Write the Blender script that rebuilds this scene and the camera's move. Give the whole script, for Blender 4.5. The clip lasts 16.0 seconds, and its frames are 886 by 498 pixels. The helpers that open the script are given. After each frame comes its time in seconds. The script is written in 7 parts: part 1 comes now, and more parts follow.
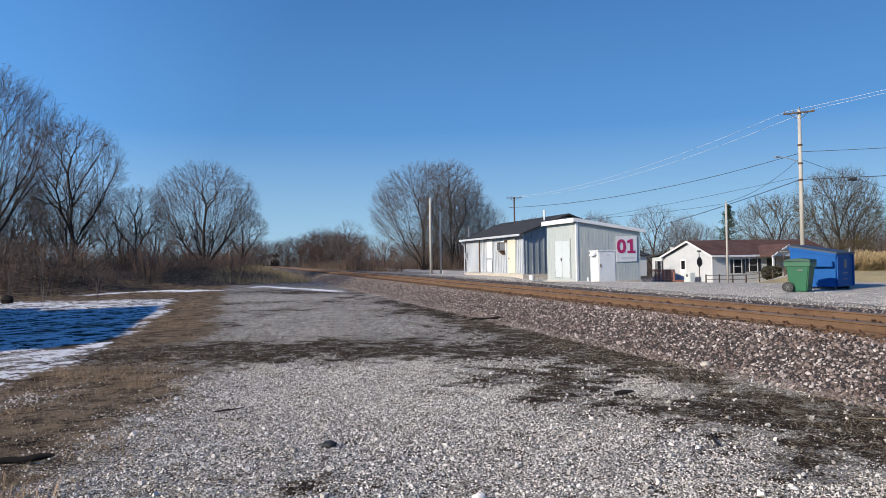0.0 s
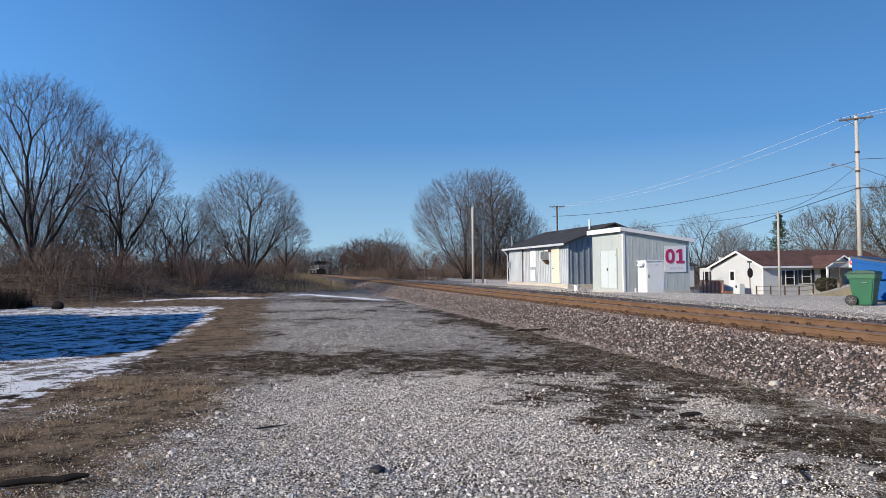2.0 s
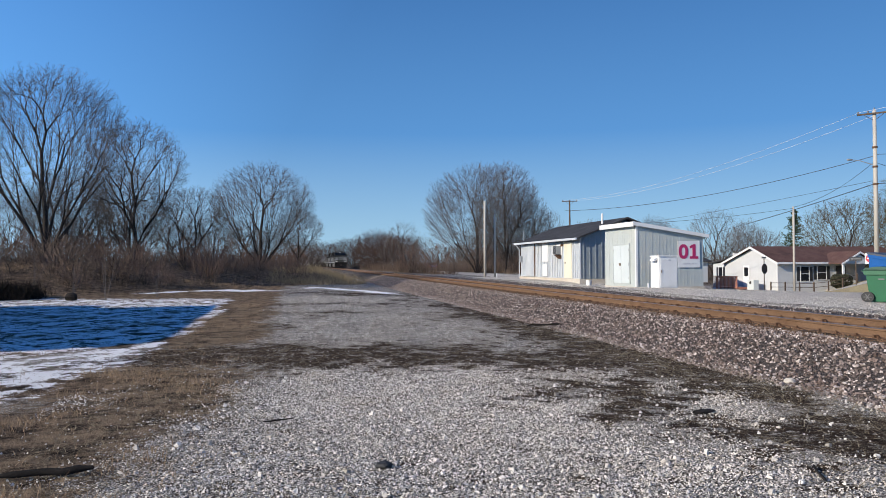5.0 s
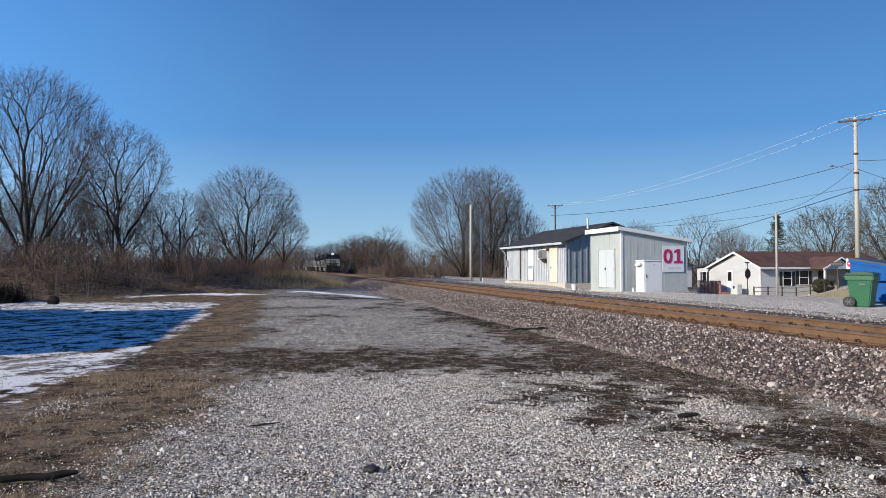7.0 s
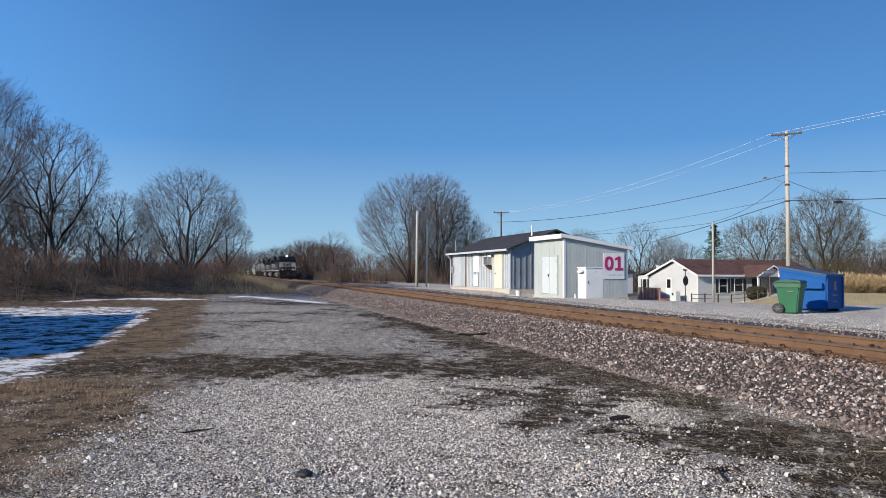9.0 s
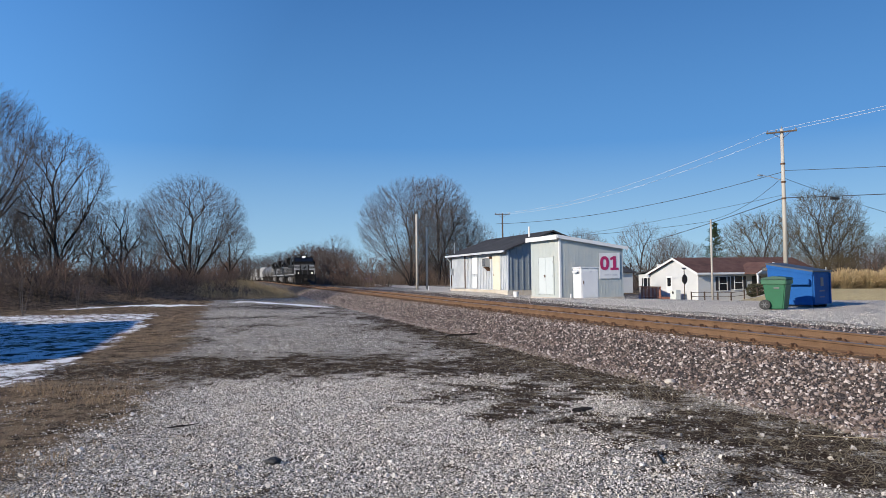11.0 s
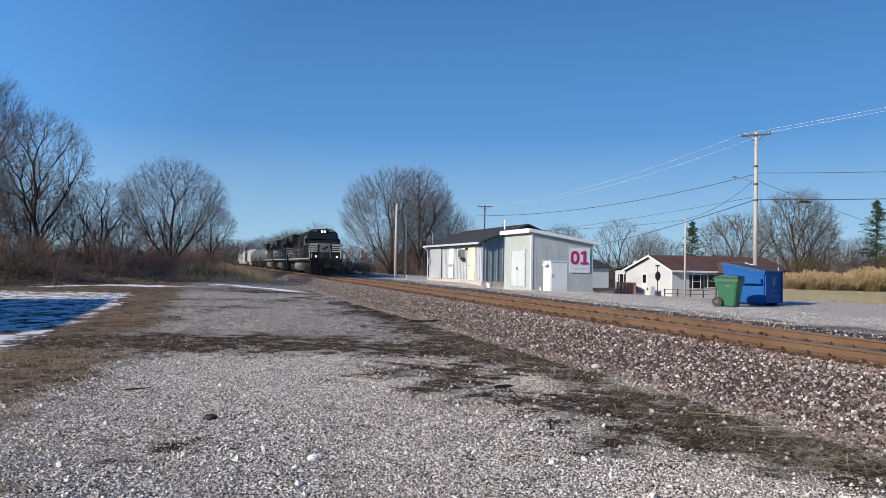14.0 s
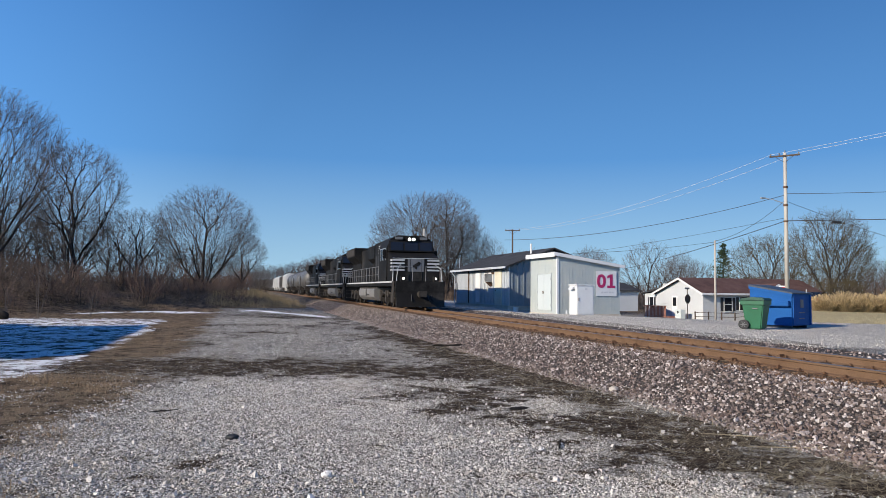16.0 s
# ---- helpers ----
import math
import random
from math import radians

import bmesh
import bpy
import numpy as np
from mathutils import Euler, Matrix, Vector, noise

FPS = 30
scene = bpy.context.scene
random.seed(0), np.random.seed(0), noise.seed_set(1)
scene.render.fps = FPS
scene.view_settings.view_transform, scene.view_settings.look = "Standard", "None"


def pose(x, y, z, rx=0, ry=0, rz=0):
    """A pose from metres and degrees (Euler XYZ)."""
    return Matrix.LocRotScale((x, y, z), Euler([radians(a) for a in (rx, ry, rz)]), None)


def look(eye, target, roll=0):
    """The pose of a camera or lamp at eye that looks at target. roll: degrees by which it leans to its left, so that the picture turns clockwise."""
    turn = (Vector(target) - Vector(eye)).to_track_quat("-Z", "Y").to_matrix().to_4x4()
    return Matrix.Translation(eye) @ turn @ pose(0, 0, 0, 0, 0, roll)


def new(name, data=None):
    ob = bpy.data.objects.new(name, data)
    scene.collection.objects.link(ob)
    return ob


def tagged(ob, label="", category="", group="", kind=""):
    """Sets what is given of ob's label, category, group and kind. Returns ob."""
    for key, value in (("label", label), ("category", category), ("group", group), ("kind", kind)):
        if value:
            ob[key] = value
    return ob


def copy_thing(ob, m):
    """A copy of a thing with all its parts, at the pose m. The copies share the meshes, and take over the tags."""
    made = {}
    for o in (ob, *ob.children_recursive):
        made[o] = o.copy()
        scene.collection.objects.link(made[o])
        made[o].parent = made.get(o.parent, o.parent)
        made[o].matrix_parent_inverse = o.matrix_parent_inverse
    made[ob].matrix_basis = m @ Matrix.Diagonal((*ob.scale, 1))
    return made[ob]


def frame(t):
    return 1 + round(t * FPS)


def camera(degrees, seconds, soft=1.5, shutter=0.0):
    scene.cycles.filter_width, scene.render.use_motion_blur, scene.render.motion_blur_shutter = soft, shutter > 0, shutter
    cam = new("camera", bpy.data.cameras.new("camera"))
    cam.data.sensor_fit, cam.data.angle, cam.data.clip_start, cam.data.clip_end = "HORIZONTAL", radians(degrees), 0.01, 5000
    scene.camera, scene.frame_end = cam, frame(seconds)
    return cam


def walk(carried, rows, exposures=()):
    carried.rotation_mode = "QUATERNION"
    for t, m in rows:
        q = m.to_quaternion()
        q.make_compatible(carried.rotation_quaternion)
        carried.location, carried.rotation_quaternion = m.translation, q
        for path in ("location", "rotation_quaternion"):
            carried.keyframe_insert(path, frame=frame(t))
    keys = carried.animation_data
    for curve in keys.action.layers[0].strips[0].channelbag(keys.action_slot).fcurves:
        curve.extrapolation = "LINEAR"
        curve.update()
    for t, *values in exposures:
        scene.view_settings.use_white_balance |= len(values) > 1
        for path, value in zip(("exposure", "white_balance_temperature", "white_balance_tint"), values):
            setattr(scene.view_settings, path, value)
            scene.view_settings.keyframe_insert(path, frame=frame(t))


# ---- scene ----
cam = camera(63.3, 16.0, soft=0.6)
# seconds, x, y, z and the turns about x, y and z
PATH = [
    (0.0, 0.0, -0.0, 1.5, 91.009, 1.009, -17.088),
    (0.5, 0.005, 0.172, 1.523, 90.683, 0.656, -17.127),
    (1.0, 0.098, 0.29, 1.521, 91.114, 0.203, -17.04),
    (1.5, 0.073, 0.375, 1.509, 91.691, 0.219, -15.799),
    (2.0, 0.005, 0.476, 1.52, 91.755, 0.623, -13.836),
    (2.5, 0.032, 0.529, 1.512, 91.598, 0.855, -12.037),
    (3.0, 0.039, 0.56, 1.509, 91.591, 0.826, -11.193),
    (3.5, 0.05, 0.563, 1.51, 91.71, 0.318, -10.948),
    (4.0, 0.059, 0.554, 1.507, 91.686, -0.408, -10.761),
    (4.5, 0.02, 0.57, 1.519, 91.398, -0.583, -11.361),
    (5.0, 0.05, 0.571, 1.511, 91.286, 0.263, -12.887),
    (7.5, 0.028, 0.55, 1.512, 91.7, 0.039, -14.131),
    (8.0, 0.045, 0.547, 1.509, 91.877, -0.204, -15.126),
    (8.5, 0.063, 0.534, 1.508, 92.02, -0.497, -18.033),
    (11.0, 0.338, -0.161, 1.506, 92.253, 0.704, -17.864),
    (11.5, 0.362, -0.31, 1.504, 92.302, 1.301, -17.56),
    (12.0, 0.351, -0.477, 1.499, 91.77, 2.21, -17.169),
    (12.5, 0.484, -0.676, 1.491, 91.586, 1.885, -17.27),
    (13.0, 0.532, -0.858, 1.486, 91.549, 1.355, -18.488),
    (13.5, 0.529, -1.035, 1.491, 90.688, -0.036, -20.32),
    (14.0, 0.648, -1.21, 1.466, 91.485, -1.092, -19.081),
    (14.5, 0.659, -1.35, 1.471, 92.579, -0.49, -17.65),
    (15.0, 0.676, -1.484, 1.465, 92.495, -0.495, -16.966),
    (15.5, 0.763, -1.549, 1.469, 92.68, -0.656, -16.759),
    (16.0, 0.736, -1.559, 1.471, 93.404, -0.64, -16.736),
]
walk(cam, [(t, pose(x, y, z, rx, ry, rz)) for t, x, y, z, rx, ry, rz in PATH])

# ---- light ----
SUN_TO = Vector((-0.958 * math.cos(radians(23.5)), -0.287 * math.cos(radians(23.5)), math.sin(radians(23.5)))).normalized()
world = bpy.data.worlds.new("sky")
scene.world = world
world.use_nodes = True
wn = world.node_tree.nodes
sky = wn.new("ShaderNodeTexSky")
sky.sky_type, sky.sun_disc = "NISHITA", False
sky.sun_elevation, sky.sun_rotation = radians(23.5), math.atan2(SUN_TO.x, SUN_TO.y)
sky.air_density, sky.dust_density, sky.ozone_density = 1.0, 0.0, 6.0
wn["Background"].inputs["Strength"].default_value = 0.085
tint = wn.new("ShaderNodeMix")  # clear winter air
tint.data_type, tint.blend_type = "RGBA", "MULTIPLY"
tint.inputs[0].default_value, tint.inputs[7].default_value = 1.0, (0.74, 1.0, 1.2, 1.0)
world.node_tree.links.new(sky.outputs[0], tint.inputs[6])
world.node_tree.links.new(tint.outputs[2], wn["Background"].inputs["Color"])
# thin even haze over the whole sky, pale at the horizon
haze = wn.new("ShaderNodeBackground")
height = wn.new("ShaderNodeValToRGB")
split = wn.new("ShaderNodeSeparateXYZ")
world.node_tree.links.new(wn.new("ShaderNodeTexCoord").outputs["Generated"], split.inputs[0])
world.node_tree.links.new(split.outputs["Z"], height.inputs["Fac"])
height.color_ramp.elements[0].position, height.color_ramp.elements[0].color = 0.0, (0.50, 0.78, 0.98, 1)
height.color_ramp.elements[1].position, height.color_ramp.elements[1].color = 0.55, (0.016, 0.105, 0.38, 1)
height.color_ramp.elements.new(0.18).color = (0.13, 0.37, 0.79, 1)
sunward = wn.new("ShaderNodeVectorMath")
sunward.operation, sunward.inputs[1].default_value = "DOT_PRODUCT", SUN_TO
world.node_tree.links.new(split.inputs[0].links[0].from_socket, sunward.inputs[0])
glare = wn.new("ShaderNodeMapRange")
glare.inputs["From Min"].default_value, glare.inputs["From Max"].default_value = -0.2, 0.85
glare.inputs["To Min"].default_value, glare.inputs["To Max"].default_value = 0.86, 2.1
world.node_tree.links.new(sunward.outputs["Value"], glare.inputs["Value"])
lift = wn.new("ShaderNodeMix")
lift.data_type, lift.blend_type = "RGBA", "MULTIPLY"
lift.inputs[0].default_value = 1.0
world.node_tree.links.new(height.outputs["Color"], lift.inputs[6])
world.node_tree.links.new(glare.outputs[0], lift.inputs[7])
world.node_tree.links.new(lift.outputs[2], haze.inputs["Color"])
both = wn.new("ShaderNodeMixShader")
both.inputs[0].default_value = 0.85
world.node_tree.links.new(wn["Background"].outputs[0], both.inputs[1])
world.node_tree.links.new(haze.outputs[0], both.inputs[2])
world.node_tree.links.new(both.outputs[0], wn["World Output"].inputs["Surface"])
sun = new("sun", bpy.data.lights.new("sun", "SUN"))
sun.data.energy, sun.data.angle, sun.data.color = 6.8, radians(0.53), (1.0, 0.90, 0.75)
sun.matrix_basis = look(SUN_TO * 50, (0, 0, 0))
scene.view_settings.exposure = 0.0


# ---- materials ----
def node_mat(name):
    m = bpy.data.materials.new(name)
    m.use_nodes = True
    nt = m.node_tree
    return m, nt, nt.nodes["Principled BSDF"]


def noise_node(nt, vec, scale, detail=4.0, rough=0.6):
    n = nt.nodes.new("ShaderNodeTexNoise")
    n.inputs["Scale"].default_value, n.inputs["Detail"].default_value, n.inputs["Roughness"].default_value = scale, detail, rough
    nt.links.new(vec, n.inputs["Vector"])
    return n.outputs["Fac"]


def ramp(nt, fac, lo, hi):
    r = nt.nodes.new("ShaderNodeMapRange")
    r.inputs["From Min"].default_value, r.inputs["From Max"].default_value = lo, hi
    nt.links.new(fac, r.inputs["Value"])
    return r.outputs["Result"]


def colour_mix(nt, fac, a, b, how="MIX"):
    x = nt.nodes.new("ShaderNodeMix")
    x.data_type, x.blend_type = "RGBA", how
    for sock, v in ((x.inputs[0], fac), (x.inputs[6], a), (x.inputs[7], b)):
        if isinstance(v, (int, float)):
            sock.default_value = v
        elif isinstance(v, tuple):
            sock.default_value = (*v, 1.0)
        else:
            nt.links.new(v, sock)
    return x.outputs[2]


def math_node(nt, op, a, b=0.0):
    x = nt.nodes.new("ShaderNodeMath")
    x.operation = op
    for sock, v in ((x.inputs[0], a), (x.inputs[1], b)):
        if isinstance(v, (int, float)):
            sock.default_value = v
        else:
            nt.links.new(v, sock)
    return x.outputs[0]


def bump_to(nt, bsdf, height, strength, distance):
    b = nt.nodes.new("ShaderNodeBump")
    b.inputs["Strength"].default_value, b.inputs["Distance"].default_value = strength, distance
    nt.links.new(height, b.inputs["Height"])
    nt.links.new(b.outputs[0], bsdf.inputs["Normal"])


def surf(name, c1, c2, scale=3.0, rough=0.7, metal=0.0, bump=0.15, fine=40.0, stain=None, spread="", stretch=(1, 1, 1), gloss=None):
    """A two-scale worn surface between two colours. spread: 'object' or 'island' varies it piece by piece."""
    m, nt, b = node_mat(name)
    tc = nt.nodes.new("ShaderNodeTexCoord")
    mp = nt.nodes.new("ShaderNodeMapping")
    mp.inputs["Scale"].default_value = stretch
    nt.links.new(tc.outputs["Object"], mp.inputs["Vector"])
    vec = mp.outputs[0]
    big = ramp(nt, noise_node(nt, vec, scale), 0.3, 0.7)
    small = noise_node(nt, vec, fine, 3.0)
    col = colour_mix(nt, big, c1, c2)
    if stain:
        col = colour_mix(nt, ramp(nt, noise_node(nt, vec, scale * 0.45, 6.0, 0.7), 0.52, 0.72), col, stain)
    col = colour_mix(nt, math_node(nt, "MULTIPLY", ramp(nt, small, 0.35, 0.7), 0.25), col, (c1[0] * 0.5, c1[1] * 0.5, c1[2] * 0.5))
    if spread:
        if spread == "island":
            r = nt.nodes.new("ShaderNodeNewGeometry").outputs["Random Per Island"]
        else:
            r = nt.nodes.new("ShaderNodeObjectInfo").outputs["Random"]
        hs = nt.nodes.new("ShaderNodeHueSaturation")
        nt.links.new(ramp(nt, r, -1.1, 0.75), hs.inputs["Value"])
        nt.links.new(col, hs.inputs["Color"])
        col = hs.outputs[0]
    nt.links.new(col, b.inputs["Base Color"])
    b.inputs["Metallic"].default_value = metal
    rr = nt.nodes.new("ShaderNodeMapRange")
    rr.inputs["To Min"].default_value, rr.inputs["To Max"].default_value = max(rough - 0.1, 0.02), min(rough + 0.12, 1)
    nt.links.new(small, rr.inputs["Value"])
    nt.links.new(rr.outputs[0], b.inputs["Roughness"])
    if gloss is None and rough >= 0.8:
        gloss = 0.15
    if gloss is not None:
        b.inputs["Specular IOR Level"].default_value = gloss
    if bump:
        bump_to(nt, b, small, bump, 0.02)
    return m


def glow(name, colour, strength):
    m, nt, b = node_mat(name)
    b.inputs["Base Color"].default_value = (*colour, 1)
    b.inputs["Emission Color"].default_value, b.inputs["Emission Strength"].default_value = (*colour, 1), strength
    return m


def glass_mat(name, tint):
    m, nt, b = node_mat(name)
    b.inputs["Base Color"].default_value, b.inputs["Roughness"].default_value = (*tint, 1), 0.06
    b.inputs["Specular IOR Level"].default_value = 0.4
    return m


def stone_mat(name, dark, mid, pale, warm):
    m, nt, b = node_mat(name)
    r = nt.nodes.new("ShaderNodeNewGeometry").outputs["Random Per Island"]
    tc = nt.nodes.new("ShaderNodeTexCoord").outputs["Object"]
    col = colour_mix(nt, ramp(nt, r, 0.0, 0.55), dark, mid)
    col = colour_mix(nt, ramp(nt, r, 0.72, 1.0), col, pale)
    col = colour_mix(nt, math_node(nt, "MULTIPLY", ramp(nt, noise_node(nt, tc, 1.3), 0.45, 0.7), 0.55), col, warm)
    g = noise_node(nt, tc, 120.0, 2.0)
    col = colour_mix(nt, math_node(nt, "MULTIPLY", ramp(nt, g, 0.4, 0.7), 0.3), col, dark)
    nt.links.new(col, b.inputs["Base Color"])
    b.inputs["Roughness"].default_value = 0.93
    b.inputs["Specular IOR Level"].default_value = 0.12
    bump_to(nt, b, g, 0.3, 0.01)
    return m


def ground_mat():
    """Limestone gravel, with dirt, dry grass, snow, ballast, lawn and asphalt laid over it by two mask layers."""
    m, nt, b = node_mat("ground_mix")
    vec = nt.nodes.new("ShaderNodeTexCoord").outputs["Object"]
    fine = noise_node(nt, vec, 45.0, 5.0, 0.75)
    mid = noise_node(nt, vec, 6.0, 6.0, 0.7)
    big = noise_node(nt, vec, 0.7, 5.0, 0.65)
    vo = nt.nodes.new("ShaderNodeTexVoronoi")
    vo.inputs["Scale"].default_value = 58.0
    nt.links.new(vec, vo.inputs["Vector"])
    cell = nt.nodes.new("ShaderNodeSeparateColor")
    nt.links.new(vo.outputs["Color"], cell.inputs[0])
    gravel = colour_mix(nt, ramp(nt, cell.outputs[0], 0.0, 1.0), (0.30, 0.275, 0.24), (0.90, 0.845, 0.77))
    # shade between the stones, put into the colour as near-black gaps
    gravel = colour_mix(nt, ramp(nt, vo.outputs["Distance"], 0.34, 0.66), gravel, (0.050, 0.044, 0.038))
    gravel = colour_mix(nt, math_node(nt, "MULTIPLY", ramp(nt, big, 0.4, 0.65), 0.35), gravel, (0.40, 0.35, 0.285))
    clot = noise_node(nt, vec, 2.3, 9.0, 0.78)
    gravel = colour_mix(nt, math_node(nt, "MULTIPLY", ramp(nt, clot, 0.52, 0.60), 0.8), gravel, (0.075, 0.057, 0.042))
    gravel = colour_mix(nt, math_node(nt, "MULTIPLY", ramp(nt, mid, 0.56, 0.68), 0.45), gravel, (0.62, 0.59, 0.55))
    pits = noise_node(nt, vec, 8.0, 8.0, 0.72)
    gravel = colour_mix(nt, math_node(nt, "MULTIPLY", ramp(nt, pits, 0.55, 0.60), 0.7), gravel, (0.045, 0.035, 0.026))
    sep = []
    for layer in ("mix_a", "mix_b"):
        at = nt.nodes.new("ShaderNodeAttribute")
        at.attribute_name = layer
        sc = nt.nodes.new("ShaderNodeSeparateColor")
        nt.links.new(at.outputs["Color"], sc.inputs[0])
        sep += [sc.outputs[i] for i in range(3)]
    dirt, grass, snow, ballast, lawn, asphalt = sep

    def edge(mask, rough_by):
        # mask broken up by the middle and fine noise
        k = math_node(nt, "ADD", mask, math_node(nt, "MULTIPLY", math_node(nt, "SUBTRACT", math_node(nt, "ADD", mid, math_node(nt, "MULTIPLY", fine, 0.6)), 0.8), rough_by))
        return ramp(nt, k, 0.4, 0.6)

    dirt_c = colour_mix(nt, ramp(nt, mid, 0.35, 0.65), (0.014, 0.009, 0.006), (0.060, 0.038, 0.024))
    dirt_c = colour_mix(nt, math_node(nt, "MULTIPLY", ramp(nt, fine, 0.56, 0.70), 0.55), dirt_c, (0.36, 0.27, 0.18))
    grass_c = colour_mix(nt, ramp(nt, clot, 0.40, 0.58), (0.018, 0.012, 0.008), (0.24, 0.17, 0.11))
    grass_c = colour_mix(nt, math_node(nt, "MULTIPLY", ramp(nt, fine, 0.54, 0.66), 0.6), grass_c, (0.50, 0.42, 0.30))
    ball_c = colour_mix(nt, ramp(nt, cell.outputs[1], 0.0, 1.0), (0.03, 0.025, 0.023), (0.17, 0.145, 0.13))
    lawn_c = colour_mix(nt, ramp(nt, mid, 0.35, 0.65), (0.40, 0.32, 0.17), (0.52, 0.43, 0.25))
    asph_c = colour_mix(nt, ramp(nt, mid, 0.3, 0.7), (0.60, 0.55, 0.475), (0.76, 0.70, 0.62))
    col = gravel
    broken = math_node(nt, "ADD", math_node(nt, "MULTIPLY", clot, 1.3), math_node(nt, "MULTIPLY", math_node(nt, "ADD", mid, fine), 0.6))
    soil = ramp(nt, math_node(nt, "ADD", math_node(nt, "MULTIPLY", dirt, 1.0), math_node(nt, "MULTIPLY", math_node(nt, "SUBTRACT", broken, 1.31), 3.6)), 0.36, 0.48)
    col = colour_mix(nt, soil, col, dirt_c)
    col = colour_mix(nt, edge(grass, 1.0), col, grass_c)
    col = colour_mix(nt, edge(ballast, 0.5), col, ball_c)
    col = colour_mix(nt, edge(lawn, 0.4), col, lawn_c)
    # the lot's stone gaps darkened in the colour too
    asph_c = colour_mix(nt, math_node(nt, "MULTIPLY", ramp(nt, vo.outputs["Distance"], 0.38, 0.70), 0.6), asph_c, (0.12, 0.11, 0.10))
    col = colour_mix(nt, edge(asphalt, 0.15), col, asph_c)
    drift = math_node(nt, "ADD", math_node(nt, "SUBTRACT", snow, 0.10), math_node(nt, "MULTIPLY", math_node(nt, "SUBTRACT", clot, 0.5), 4.0))
    drift = math_node(nt, "MULTIPLY", drift, ramp(nt, snow, 0.12, 0.3))
    col = colour_mix(nt, edge(drift, 1.6), col, (0.90, 0.905, 0.92))
    nt.links.new(col, b.inputs["Base Color"])
    b.inputs["Roughness"].default_value = 0.97
    b.inputs["Specular IOR Level"].default_value = 0.06
    h = math_node(nt, "ADD", math_node(nt, "MULTIPLY", vo.outputs["Distance"], -0.7), math_node(nt, "ADD", fine, math_node(nt, "MULTIPLY", mid, 1.5)))
    bump_to(nt, b, h, 1.0, 0.05)
    return m


